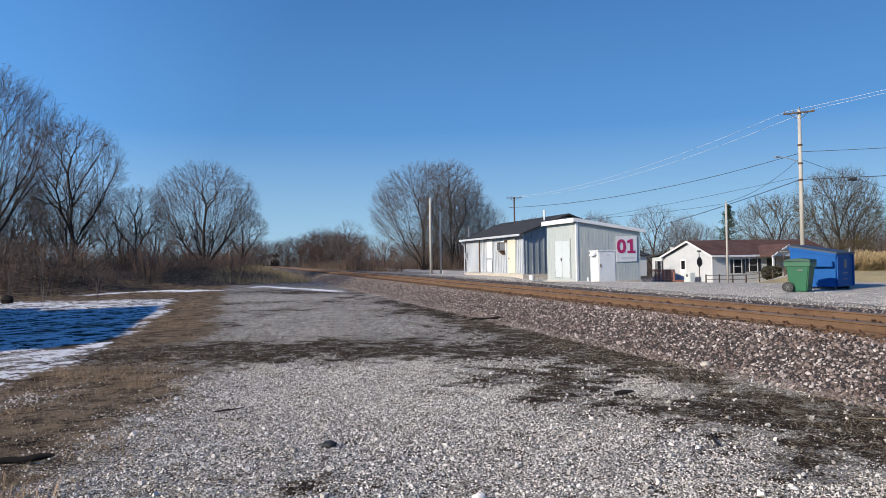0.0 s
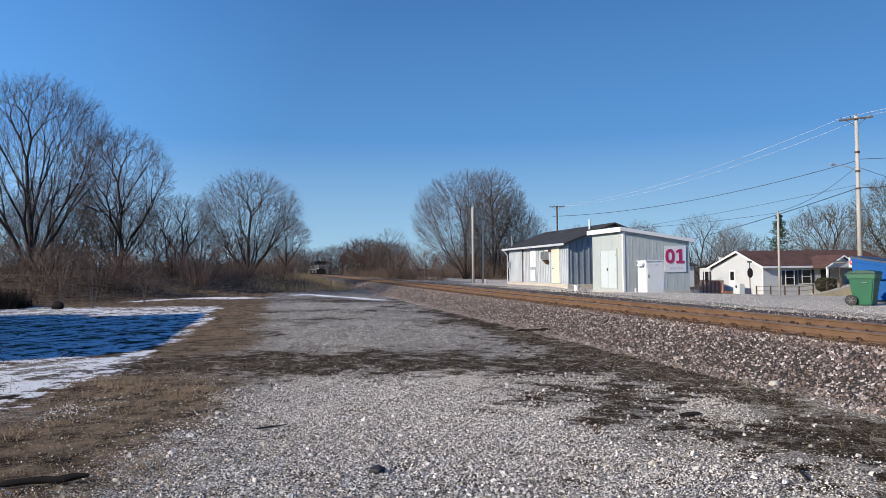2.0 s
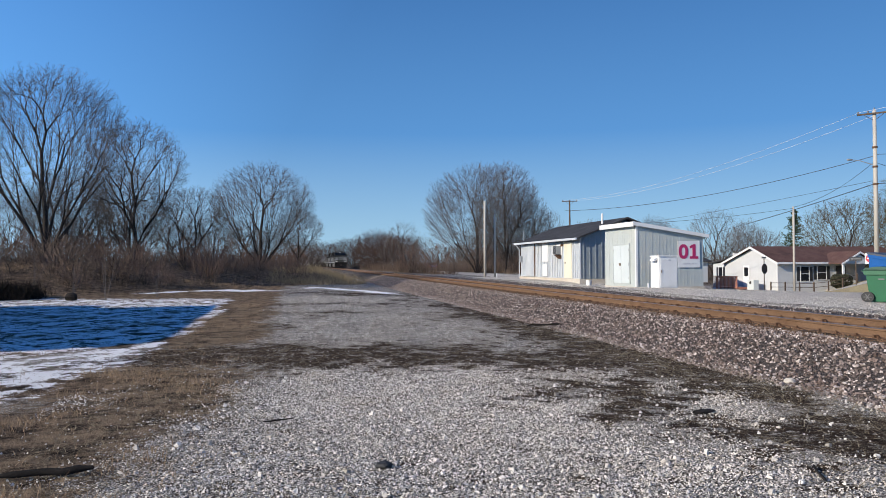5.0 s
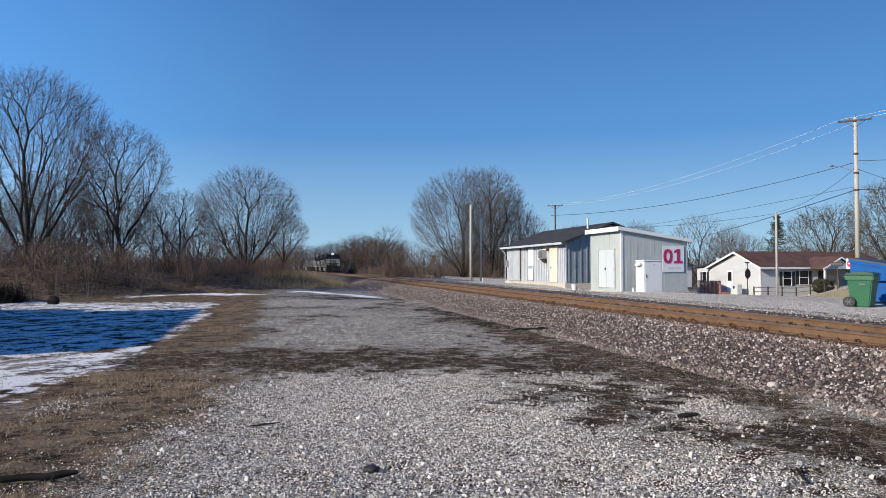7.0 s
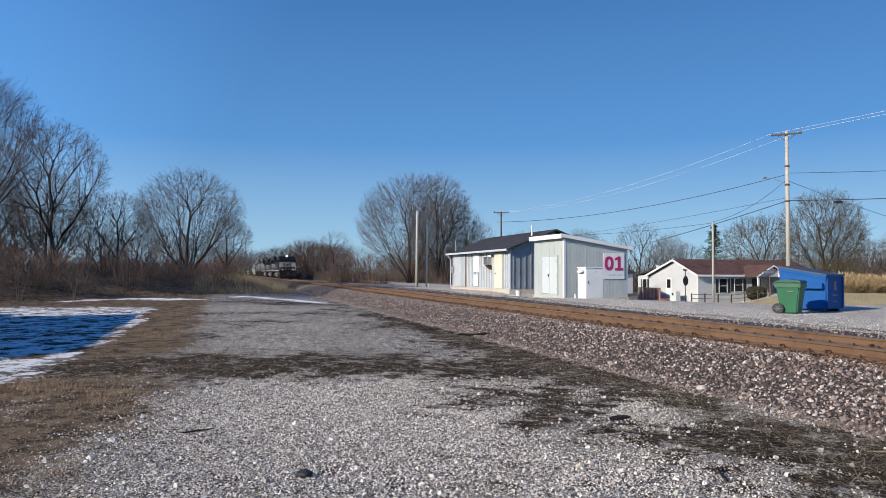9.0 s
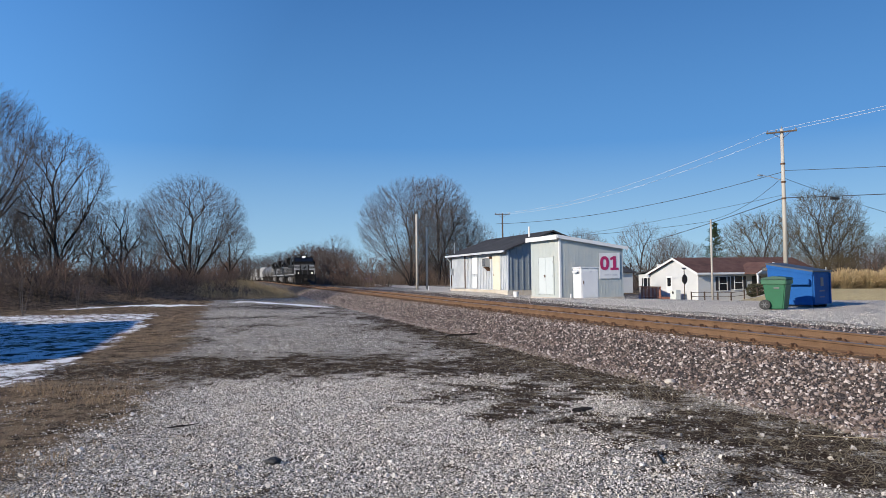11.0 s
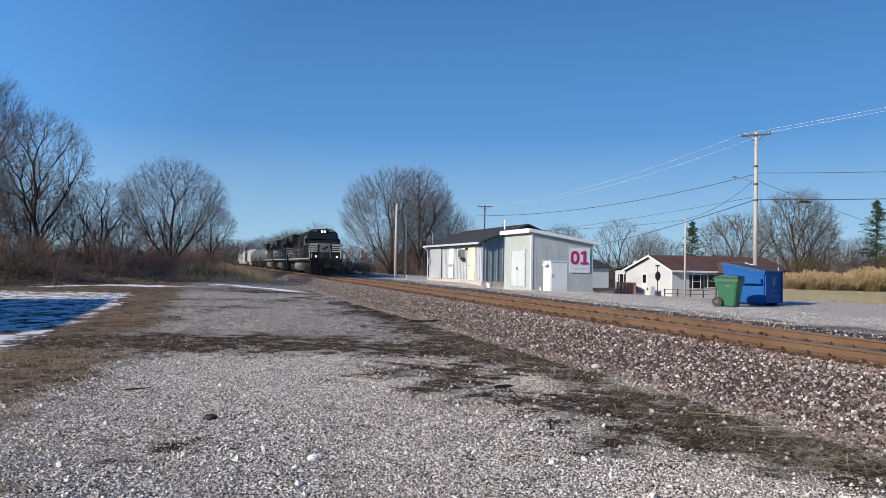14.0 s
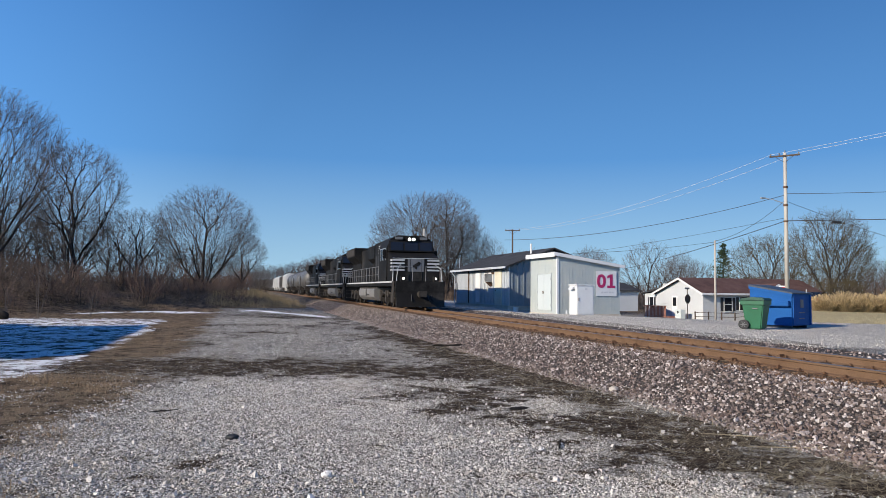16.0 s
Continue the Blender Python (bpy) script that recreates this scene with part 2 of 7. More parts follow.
M = {
    "ground": ground_mat(),
    "gravel": stone_mat("gravel_stone", (0.15, 0.134, 0.114), (0.66, 0.615, 0.555), (0.80, 0.755, 0.69), (0.50, 0.44, 0.36)),
    "rust_stone": stone_mat("rusty_stone", (0.05, 0.03, 0.018), (0.14, 0.082, 0.05), (0.24, 0.16, 0.10), (0.11, 0.06, 0.035)),
    "charred": surf("dark_rotten_wood", (0.012, 0.010, 0.008), (0.03, 0.024, 0.02), 3.0, 0.9, bump=0.5, stretch=(1, 4, 4)),
    "ballast": stone_mat("ballast_stone", (0.03, 0.023, 0.020), (0.24, 0.19, 0.168), (0.62, 0.555, 0.51), (0.18, 0.122, 0.096)),
    "straw": surf("dry_straw", (0.42, 0.34, 0.21), (0.26, 0.20, 0.12), 2.0, 0.8, bump=0, spread="island"),
    "blade": surf("dead_grass", (0.50, 0.35, 0.21), (0.17, 0.11, 0.065), 0.6, 0.85, bump=0, spread="island"),
    "tallgrass": surf("tall_dry_grass", (0.40, 0.31, 0.18), (0.24, 0.18, 0.10), 0.3, 0.85, bump=0, spread="island"),
    "brush": surf("brush_stem", (0.165, 0.118, 0.088), (0.080, 0.058, 0.045), 0.2, 0.85, bump=0, spread="island"),
    "brush_twig": surf("brush_twig", (0.11, 0.079, 0.061), (0.22, 0.168, 0.134), 0.3, 0.85, bump=0, spread="island"),
    "plume": surf("reed_plume", (0.55, 0.42, 0.24), (0.36, 0.25, 0.13), 0.5, 0.85, bump=0, spread="island"),
    "bark": surf("bark", (0.026, 0.021, 0.018), (0.058, 0.048, 0.042), 2.0, 0.9, bump=0.6, fine=18, stretch=(1, 1, 0.25)),
    "twig": surf("twig", (0.095, 0.080, 0.072), (0.175, 0.153, 0.14), 0.25, 0.85, bump=0, spread="island"),
    "far_twig": surf("far_twig", (0.10, 0.082, 0.072), (0.16, 0.135, 0.12), 0.05, 0.85, bump=0, spread="island"),
    "red_brush": surf("red_brush", (0.13, 0.082, 0.063), (0.205, 0.138, 0.108), 0.3, 0.85, bump=0, spread="island"),
    "red_twig": surf("russet_twig", (0.07, 0.043, 0.033), (0.105, 0.068, 0.052), 0.3, 0.85, bump=0, spread="island"),
    "olive_twig": surf("olive_twig", (0.075, 0.060, 0.028), (0.13, 0.098, 0.052), 0.3, 0.85, bump=0, spread="island"),
    # stems coloured near black: the shade over the bush is in the colour
    "dark_stem": surf("shade_dark_stem", (0.010, 0.008, 0.006), (0.022, 0.017, 0.013), 2.0, 0.9, bump=0, spread="island"),
    "needle": surf("conifer_needle", (0.03, 0.055, 0.028), (0.06, 0.085, 0.04), 0.8, 0.8, bump=0, spread="island"),
    "hedge": surf("dark_shrub", (0.035, 0.04, 0.025), (0.06, 0.055, 0.035), 2.0, 0.85, bump=0.4, fine=30),
    "rail_side": surf("rusted_rail", (0.115, 0.068, 0.040), (0.165, 0.10, 0.060), 2.0, 0.85, bump=0.2, stain=(0.08, 0.042, 0.025)),
    "rail_head": surf("worn_rail_head", (0.16, 0.13, 0.11), (0.26, 0.22, 0.19), 3.0, 0.35, 0.8, bump=0.05),
    "tie": surf("old_tie", (0.095, 0.063, 0.042), (0.14, 0.094, 0.063), 1.5, 0.9, bump=0.5, stain=(0.07, 0.045, 0.03), spread="object", stretch=(0.3, 2, 2)),
    "iron": surf("rusty_iron", (0.07, 0.04, 0.025), (0.13, 0.07, 0.04), 4.0, 0.8, bump=0.3),
    "cream": surf("cream_steel_panel", (0.36, 0.39, 0.38), (0.40, 0.43, 0.415), 0.7, 0.5, bump=0.04, stain=(0.47, 0.46, 0.41), gloss=0.3),
    "white": surf("white_paint", (0.60, 0.60, 0.595), (0.65, 0.65, 0.64), 1.0, 0.5, bump=0.04, stain=(0.54, 0.53, 0.50)),
    "door_grey": surf("pale_grey_door", (0.46, 0.50, 0.50), (0.50, 0.54, 0.54), 1.0, 0.5, bump=0.03),
    "panel_white": surf("weathered_white_siding", (0.37, 0.395, 0.425), (0.47, 0.495, 0.52), 0.9, 0.55, bump=0.08, stain=(0.42, 0.42, 0.42)),
    "panel_grey": surf("blue_grey_siding", (0.17, 0.20, 0.225), (0.22, 0.25, 0.275), 0.9, 0.55, bump=0.08, stain=(0.08, 0.095, 0.11)),
    "old_cream": surf("old_cream_door", (0.55, 0.52, 0.41), (0.60, 0.57, 0.47), 1.2, 0.6, bump=0.06, stain=(0.5, 0.44, 0.32)),
    "roof_dark": surf("dark_shingle", (0.028, 0.028, 0.03), (0.05, 0.05, 0.052), 1.5, 0.9, bump=0.5, fine=14, stain=(0.07, 0.07, 0.07)),
    "roof_brown": surf("brown_shingle", (0.085, 0.045, 0.038), (0.12, 0.07, 0.058), 1.5, 0.9, bump=0.5, fine=12, stain=(0.06, 0.035, 0.03)),
    "concrete": surf("concrete", (0.42, 0.37, 0.30), (0.50, 0.46, 0.40), 1.5, 0.9, bump=0.3, stain=(0.34, 0.27, 0.20)),
    "siding": surf("vinyl_siding", (0.44, 0.45, 0.46), (0.49, 0.50, 0.505), 0.6, 0.55, bump=0.03),
    "deck": surf("red_deck_wood", (0.30, 0.12, 0.08), (0.38, 0.18, 0.12), 2.0, 0.75, bump=0.2),
    "wood_pole": surf("weathered_pole", (0.34, 0.31, 0.27), (0.44, 0.41, 0.36), 1.2, 0.9, bump=0.4, stretch=(3, 3, 0.3), stain=(0.24, 0.21, 0.18)),
    "dark_wood": surf("dark_wood", (0.06, 0.045, 0.035), (0.11, 0.08, 0.06), 2.0, 0.9, bump=0.4, stretch=(3, 3, 0.5)),
    "grey_metal": surf("grey_metal", (0.35, 0.36, 0.37), (0.42, 0.43, 0.44), 2.0, 0.45, 0.6, bump=0.05),
    "wire": surf("black_cable", (0.02, 0.02, 0.022), (0.03, 0.03, 0.032), 2.0, 0.6, bump=0),
    "wire_al": surf("bare_aluminium_wire", (0.55, 0.56, 0.58), (0.6, 0.6, 0.62), 2.0, 0.7, 0.0, bump=0),
    "blue": surf("blue_steel", (0.006, 0.070, 0.24), (0.009, 0.085, 0.28), 1.2, 0.6, bump=0.05, stain=(0.010, 0.055, 0.17), gloss=0.15),
    "blue_dark": surf("dark_lid", (0.025, 0.035, 0.05), (0.04, 0.05, 0.07), 1.5, 0.5, bump=0.05),
    "green": surf("green_plastic", (0.005, 0.085, 0.035), (0.007, 0.105, 0.043), 1.5, 0.45, bump=0.03),
    "green_dark": surf("dark_green_plastic", (0.008, 0.05, 0.03), (0.012, 0.065, 0.04), 1.5, 0.4, bump=0.03),
    "rubber": surf("black_rubber", (0.012, 0.012, 0.013), (0.022, 0.022, 0.022), 4.0, 0.7, bump=0.1),
    "loco": surf("black_locomotive_paint", (0.008, 0.0076, 0.0072), (0.016, 0.015, 0.014), 0.8, 0.6, bump=0.03, stain=(0.040, 0.037, 0.034), gloss=0.08),
    "under": surf("dusty_running_gear", (0.022, 0.019, 0.017), (0.06, 0.052, 0.045), 2.0, 0.8, bump=0.2, stain=(0.013, 0.011, 0.010)),
    "tank_grey": surf("dusty_fuel_tank", (0.13, 0.125, 0.12), (0.19, 0.18, 0.17), 1.2, 0.6, bump=0.1, stain=(0.08, 0.072, 0.065)),
    "stripe": surf("white_stripe", (0.36, 0.36, 0.36), (0.44, 0.44, 0.43), 2.0, 0.5, bump=0),
    "dim_panel": surf("dull_grey_panel", (0.10, 0.10, 0.103), (0.14, 0.14, 0.143), 2.0, 0.5, bump=0),
    "glass": glass_mat("dark_glass", (0.012, 0.014, 0.018)),
    "lamp": glow("headlight_glow", (1.0, 0.96, 0.86), 9.0),
    "ditch": glow("ditch_light_glow", (1.0, 0.93, 0.78), 5.0),
    "tank_car": surf("grey_tank_paint", (0.06, 0.058, 0.057), (0.095, 0.092, 0.09), 0.6, 0.55, bump=0.04, stain=(0.07, 0.065, 0.06)),
    "hopper": surf("pale_hopper_paint", (0.46, 0.45, 0.42), (0.56, 0.55, 0.52), 0.5, 0.6, bump=0.05, stain=(0.40, 0.37, 0.33)),
    "box_dark": surf("dark_car_paint", (0.06, 0.055, 0.05), (0.10, 0.09, 0.08), 0.6, 0.6, bump=0.05, stain=(0.12, 0.07, 0.05)),
    "magenta": surf("crimson_lettering", (0.34, 0.012, 0.085), (0.38, 0.016, 0.10), 3.0, 0.5, bump=0),
    "grey_ink": surf("grey_lettering", (0.45, 0.46, 0.48), (0.5, 0.5, 0.52), 3.0, 0.5, bump=0),
    "black_sign": surf("black_sign_face", (0.015, 0.015, 0.017), (0.025, 0.025, 0.027), 3.0, 0.5, bump=0),
    "red_sign": surf("red_sign_face", (0.45, 0.02, 0.025), (0.5, 0.03, 0.03), 3.0, 0.45, bump=0),
    "car_dark": surf("dark_car_body", (0.03, 0.028, 0.035), (0.045, 0.04, 0.05), 1.0, 0.25, 0.2, bump=0),
    "car_blue": surf("violet_car_body", (0.10, 0.07, 0.22), (0.13, 0.09, 0.26), 1.0, 0.3, 0.2, bump=0),
    "tail_lamp": surf("red_tail_lamp", (0.35, 0.02, 0.02), (0.4, 0.03, 0.03), 3.0, 0.25, bump=0),
}


# ---- mesh helpers ----
def mesh_np(name, verts, faces, material, smooth=False):
    """A mesh from arrays: verts (n, 3) and faces (m, 3 or 4)."""
    me = bpy.data.meshes.new(name)
    verts, faces = np.asarray(verts, np.float32), np.asarray(faces, np.int32)
    k = faces.shape[1]
    me.vertices.add(len(verts))
    me.vertices.foreach_set("co", verts.ravel())
    me.loops.add(faces.size)
    me.loops.foreach_set("vertex_index", faces.ravel())
    me.polygons.add(len(faces))
    me.polygons.foreach_set("loop_start", np.arange(0, faces.size, k, dtype=np.int32))
    me.polygons.foreach_set("use_smooth", np.full(len(faces), smooth))
    me.update(calc_edges=True)
    me.materials.append(material)
    return me


def part(name, bm, material, parent=None, label="", smooth=False):
    """Links a bmesh as one mesh object, under a thing or a part if one is given."""
    me = bpy.data.meshes.new(name)
    bmesh.ops.recalc_face_normals(bm, faces=bm.faces)
    bm.to_mesh(me)
    bm.free()
    if smooth:
        me.polygons.foreach_set("use_smooth", np.full(len(me.polygons), True))
    me.materials.append(material)
    ob = new(name, me)
    if parent:
        ob.parent = parent
    return tagged(ob, label)


def thing(name, m, label, category, group="", kind=""):
    ob = new(name)
    ob.empty_display_size = 0.2
    ob.matrix_basis = m
    return tagged(ob, label, category, group, kind)


def each(name, rows, material, parent, label=""):
    """A part for each box."""
    for r in rows:
        part(name, boxes(r), material, parent, label)


def box(bm, x0, x1, y0, y1, z0, z1, bevel=0.0):
    r = bmesh.ops.create_cube(bm, size=1, matrix=Matrix.Translation(((x0 + x1) / 2, (y0 + y1) / 2, (z0 + z1) / 2)) @ Matrix.Diagonal((x1 - x0, y1 - y0, z1 - z0, 1)))
    if bevel:
        vs = set(r["verts"])
        bmesh.ops.bevel(bm, geom=[e for e in bm.edges if e.verts[0] in vs and e.verts[1] in vs], offset=bevel, segments=2, affect="EDGES")
    return bm


def boxes(*rows, bevel=0.0):
    bm = bmesh.new()
    for r in rows:
        box(bm, *r, bevel=bevel)
    return bm


def rod(bm, a, b, r0, r1=None, seg=8):
    a, b = Vector(a), Vector(b)
    d = b - a
    m = Matrix.Translation((a + b) / 2) @ d.to_track_quat("Z", "Y").to_matrix().to_4x4()
    bmesh.ops.create_cone(bm, cap_ends=True, segments=seg, radius1=r0, radius2=r0 if r1 is None else r1, depth=d.length, matrix=m)
    return bm


def rods(*rows, seg=8):
    bm = bmesh.new()
    for a, b, r in rows:
        rod(bm, a, b, r, seg=seg)
    return bm


def extrude(poly, axis, lo, hi, bm=None, bevel=0.0):
    """A prism: a polygon in the plane across an axis, from lo to hi along it. poly is (y, z) for x, (x, z) for y, (x, y) for z."""
    bm = bm or bmesh.new()
    rings = []
    for v in (lo, hi):
        rings.append([bm.verts.new({"x": (v, a, b), "y": (a, v, b), "z": (a, b, v)}[axis]) for a, b in poly])
    n = len(poly)
    fs = [bm.faces.new(rings[0]), bm.faces.new(rings[1][::-1])]
    for i in range(n):
        fs.append(bm.faces.new((rings[0][i], rings[1][i], rings[1][(i + 1) % n], rings[0][(i + 1) % n])))
    if bevel:
        es = {e for f in fs for e in f.edges}
        bmesh.ops.bevel(bm, geom=list(es), offset=bevel, segments=2, affect="EDGES")
    return bm


def tubes(pts, radii, sides=3):
    """Tubes along polylines pts (n, k, 3) of radii (n, k): vertices and quads."""
    n, k, _ = pts.shape
    tan = np.gradient(pts, axis=1)
    tan /= np.linalg.norm(tan, axis=2, keepdims=True) + 1e-9
    ref = np.where(np.abs(tan[..., 2:3]) > 0.9, np.array([1.0, 0, 0]), np.array([0, 0, 1.0]))
    u = np.cross(tan, ref)
    u /= np.linalg.norm(u, axis=2, keepdims=True) + 1e-9
    v = np.cross(tan, u)
    ang = np.arange(sides) * 2 * np.pi / sides
    ring = pts[:, :, None, :] + radii[:, :, None, None] * (np.cos(ang)[None, None, :, None] * u[:, :, None, :] + np.sin(ang)[None, None, :, None] * v[:, :, None, :])
    idx = np.arange(n * k * sides).reshape(n, k, sides)
    a, b = idx[:, :-1], idx[:, 1:]
    quads = np.stack([a, np.roll(a, -1, 2), np.roll(b, -1, 2), b], -1).reshape(-1, 4)
    return ring.reshape(-1, 3), quads


def joined(chunks):
    vs, fs, base = [], [], 0
    for v, f in chunks:
        vs.append(v)
        fs.append(f + base)
        base += len(v)
    return np.concatenate(vs), np.concatenate(fs)


# ---- the lie of the land ----
TRACK_X, TRACK_SLOPE, CURVE_Y, CURVE_R = 10.26, 0.02775, 235.0, 1200.0


def track_x(y):
    y = np.asarray(y, float)
    return TRACK_X + TRACK_SLOPE * y - np.clip(y - CURVE_Y, 0, 400) ** 2 / (2 * CURVE_R)


def rail_z(y):
    """Top of rail."""
    return 0.42 + 0.0022 * np.clip(np.asarray(y, float) - 8, -60, 330)


def smooth(a, b, v):
    t = np.clip((v - a) / (b - a), 0, 1)
    return t * t * (3 - 2 * t)


def bumps(x, y, seed=0.0):
    """Soft unevenness, about -1 to 1."""
    return (np.sin(x * 0.61 + 1.3 + seed) * np.cos(y * 0.47 + seed * 2) + 0.6 * np.sin(x * 1.37 - y * 0.93 + seed * 3) + 0.4 * np.sin(x * 2.9 + y * 2.3 + seed)) / 2


def bank_line(x):
    """Where the brushy bank begins, on the near side of the track."""
    return 40.5 + 1.3 * np.clip(np.asarray(x, float) + 10.5, -2, 40)


def land(x, y):
    x, y = np.asarray(x, float), np.asarray(y, float)
    u = x - track_x(y)
    far = rail_z(y) - 0.42
    near_side = -0.16 * smooth(-9.5, -4.2, u) - 0.02 + far * 0.8 * smooth(50, 90, y)
    # rough bank on the near side, rising behind the snow
    d = y - bank_line(x)
    bank = (0.9 + 0.95 * smooth(-5, -12, x)) * smooth(-1.5, 17, d) * smooth(-4.5, -9, u)
    z_near = near_side + bank
    past = (x - 31 + y - 26.5) * 0.7071
    z_far = 0.25 + 0.10 * smooth(20, 36, y) + far * 0.6 - 0.0375 * np.clip(0.6 * x + 0.8 * y - 33.5, 0, 52) * smooth(20, 27, x) * smooth(0.98, 1.2, y / np.maximum(x, 1)) * smooth(2.6, 1.8, y / np.maximum(x, 1))
    z_far = z_far - smooth(48, 36, y) * (0.42 * smooth(-6, 2, past) - 0.28 * smooth(5.5, 9, past)) * (u > 5)
    bed = rail_z(y) - 0.17
    left = smooth(-3.45, -1.75, u)
    right = smooth(3.3, 1.75, u)
    z = np.where(u < 0, z_near * (1 - left) + bed * left, z_far * (1 - right) + bed * right)
    wild = 0.03 + 0.12 * smooth(34, 50, y) * smooth(-6, -12, u)
    calm = np.where(np.abs(u) < 3.3, 0.25, 1.0)
    return z + bumps(x, y) * wild * calm * 0.6


# ---- ground ----
def steps(*rows):
    """Grid lines: (start, end, step) stretches laid end to end."""
    return np.unique(np.round(np.concatenate([np.arange(a, b, s) for a, b, s in rows] + [[rows[-1][1]]]), 4))


def wobble(x, y, s):
    return bumps(x * s, y * s, 2.0) + 0.5 * bumps(x * s * 2.7, y * s * 2.7, 5.0)


def masks(x, y):
    """dirt, grass, snow, ballast, lawn, asphalt, each 0 to 1."""
    u = x - track_x(y)
    w, w2 = wobble(x, y, 1.0), wobble(x, y, 2.2)
    blob = lambda cx, cy, rx, ry: np.exp(-(((x - cx) / rx) ** 2 + ((y - cy) / ry) ** 2))
    dirt = 1.35 * blob(-0.6, 13.3, 3.6, 1.9) + 0.8 * blob(3.9, 12.2, 2.0, 1.7) + 0.85 * blob(4.4, 9.2, 1.3, 1.0) + 0.8 * blob(4.5, 6.6, 1.2, 1.2) + 0.6 * blob(5.0, 4.6, 0.9, 0.8) + 0.6 * blob(6.0, 13.5, 1.5, 2.5)
    dirt = dirt + 0.9 * np.exp(-((u + 4.15 + 0.25 * w) / 0.8) ** 2) * smooth(40, 26, y) + 0.55 * blob(2.0, 30.0, 4.5, 1.3) + 0.75 * blob(4.5, 42, 6, 3.6) + 0.5 * blob(1.5, 24.5, 2.6, 0.8) + 0.45 * blob(5.2, 22, 1.5, 5)
    dirt = dirt + (0.30 * w2 + 0.15 * wobble(x, y, 4.5)) * np.clip(dirt * 1.6, 0, 1) + 0.10 * w2
    dirt = dirt + 0.46 * smooth(0.1, 0.8, wobble(x * 0.8, y * 1.5, 2.6)) * smooth(2.0, 3.6, x + 0.2 * (y - 6)) * smooth(16, 9, y) + 0.4 * smooth(0.35, 0.95, wobble(x * 0.7 + 9, y * 1.4, 3.7)) * smooth(1.0, 2.6, x) * smooth(20, 12, y)
    dirt = dirt - 0.35 * blob(2.6, 20, 3.0, 3.5) + 0.6 * smooth(0.25, 0.9, wobble(x * 1.1 + 4, y * 1.7, 2.9)) * smooth(8.5, 5.5, y) * smooth(1.4, 0.0, x - 0.1 * y)
    far = smooth(13, 18, y) * smooth(62, 52, y)
    dirt = dirt + far * 0.75 * smooth(0.25, 1.1, wobble(x * 0.9 + 3, y * 0.5, 1.0)) + far * 0.35 * smooth(0.2, 1.0, wobble(x, y * 0.6, 3.1))
    edge_x = -0.55 + 0.06 * (y - 9) - 0.045 * np.clip(y - 14, 0, 60) + 0.45 * w + 0.2 * w2 - 0.5 * smooth(8.5, 6, y)
    grass = smooth(1.0, -0.9, x - edge_x) * 0.9
    grass = grass * (1 - 0.85 * np.clip(1.3 * blob(-1.2, 13.6, 3.6, 1.5) + 0.6 * blob(-3.0, 9.3, 1.2, 0.8), 0, 1))
    grass = np.maximum(grass, smooth(-2, 1.5, y - bank_line(x) + w) * smooth(-4.0, -5.5, u + 0.4 * w) * 0.9)
    grass = np.maximum(grass, 0.75 * smooth(60, 110, y) * (np.abs(u) > 3.6))
    line = (x + 3.1) - (y - 10.4) * 0.26
    snow = smooth(0.5, -0.5, line + 0.5 * w) * smooth(0.3, -0.5, x + 1.75 + 0.4 * w) * smooth(38.5, 35.0, y + 0.35 * (x + 4) + 0.8 * w) * smooth(-30, -24, x)
    snow = snow * (0.66 + 0.16 * w2 + 0.36 * wobble(x, y * 1.2, 4.2))
    snow = np.maximum(snow, 1.35 * np.exp(-((y - 51 + 2.4 * np.maximum(x - 3, 0) - 0.4 * (x - 3) - 0.9 * w) / 1.9) ** 2) * smooth(1.0, 2.6, x) * smooth(7.6, 6.2, x))
    snow = np.maximum(snow, 1.1 * np.exp(-((y - 47.5 - 0.35 * x - 1.1 * w) / 1.5) ** 2) * smooth(-9, -6, x) * smooth(1.5, -0.5, x))
    ballast = smooth(3.75, 3.15, np.abs(u + 0.12 * w2)) * smooth(1.15, 1.35, np.abs(u))
    right = u > 4
    past = (x - 31 + y - 26.5) * 0.7071
    lawn = np.where(right, smooth(40, 44, x) * smooth(58, 61, y) * smooth(80, 72, y), 0.0) + np.where(right & (x > 26), smooth(5.3, 5.9, past) * smooth(50, 44, y), 0.0)
    lawn = np.clip(lawn, 0, 1)
    road = smooth(5.2, 4.9, np.abs(past)) * (x > 25) * (y < 40)
    lot = np.where((u > 4.2) & (x < 60), smooth(4.2, 5.2, u + 0.4 * w) * smooth(66, 60, y) * smooth(-4, 4, y), 0.0)
    road = np.maximum(road, lot * (1 - lawn))
    road = np.maximum(road, smooth(2.6, 2.3, np.abs(x - 22.5 - 0.055 * (y - 75))) * (y > 64) * (y < 230))
    lawn = lawn * (1 - road)
    return [np.clip(c, 0, 1) for c in (dirt * (1 - ballast), np.maximum(grass * (1 - ballast) * (u < 0) + grass * (u > 3.6), (np.abs(u) < 1.3) * 1.0), snow, ballast, lawn, road)]


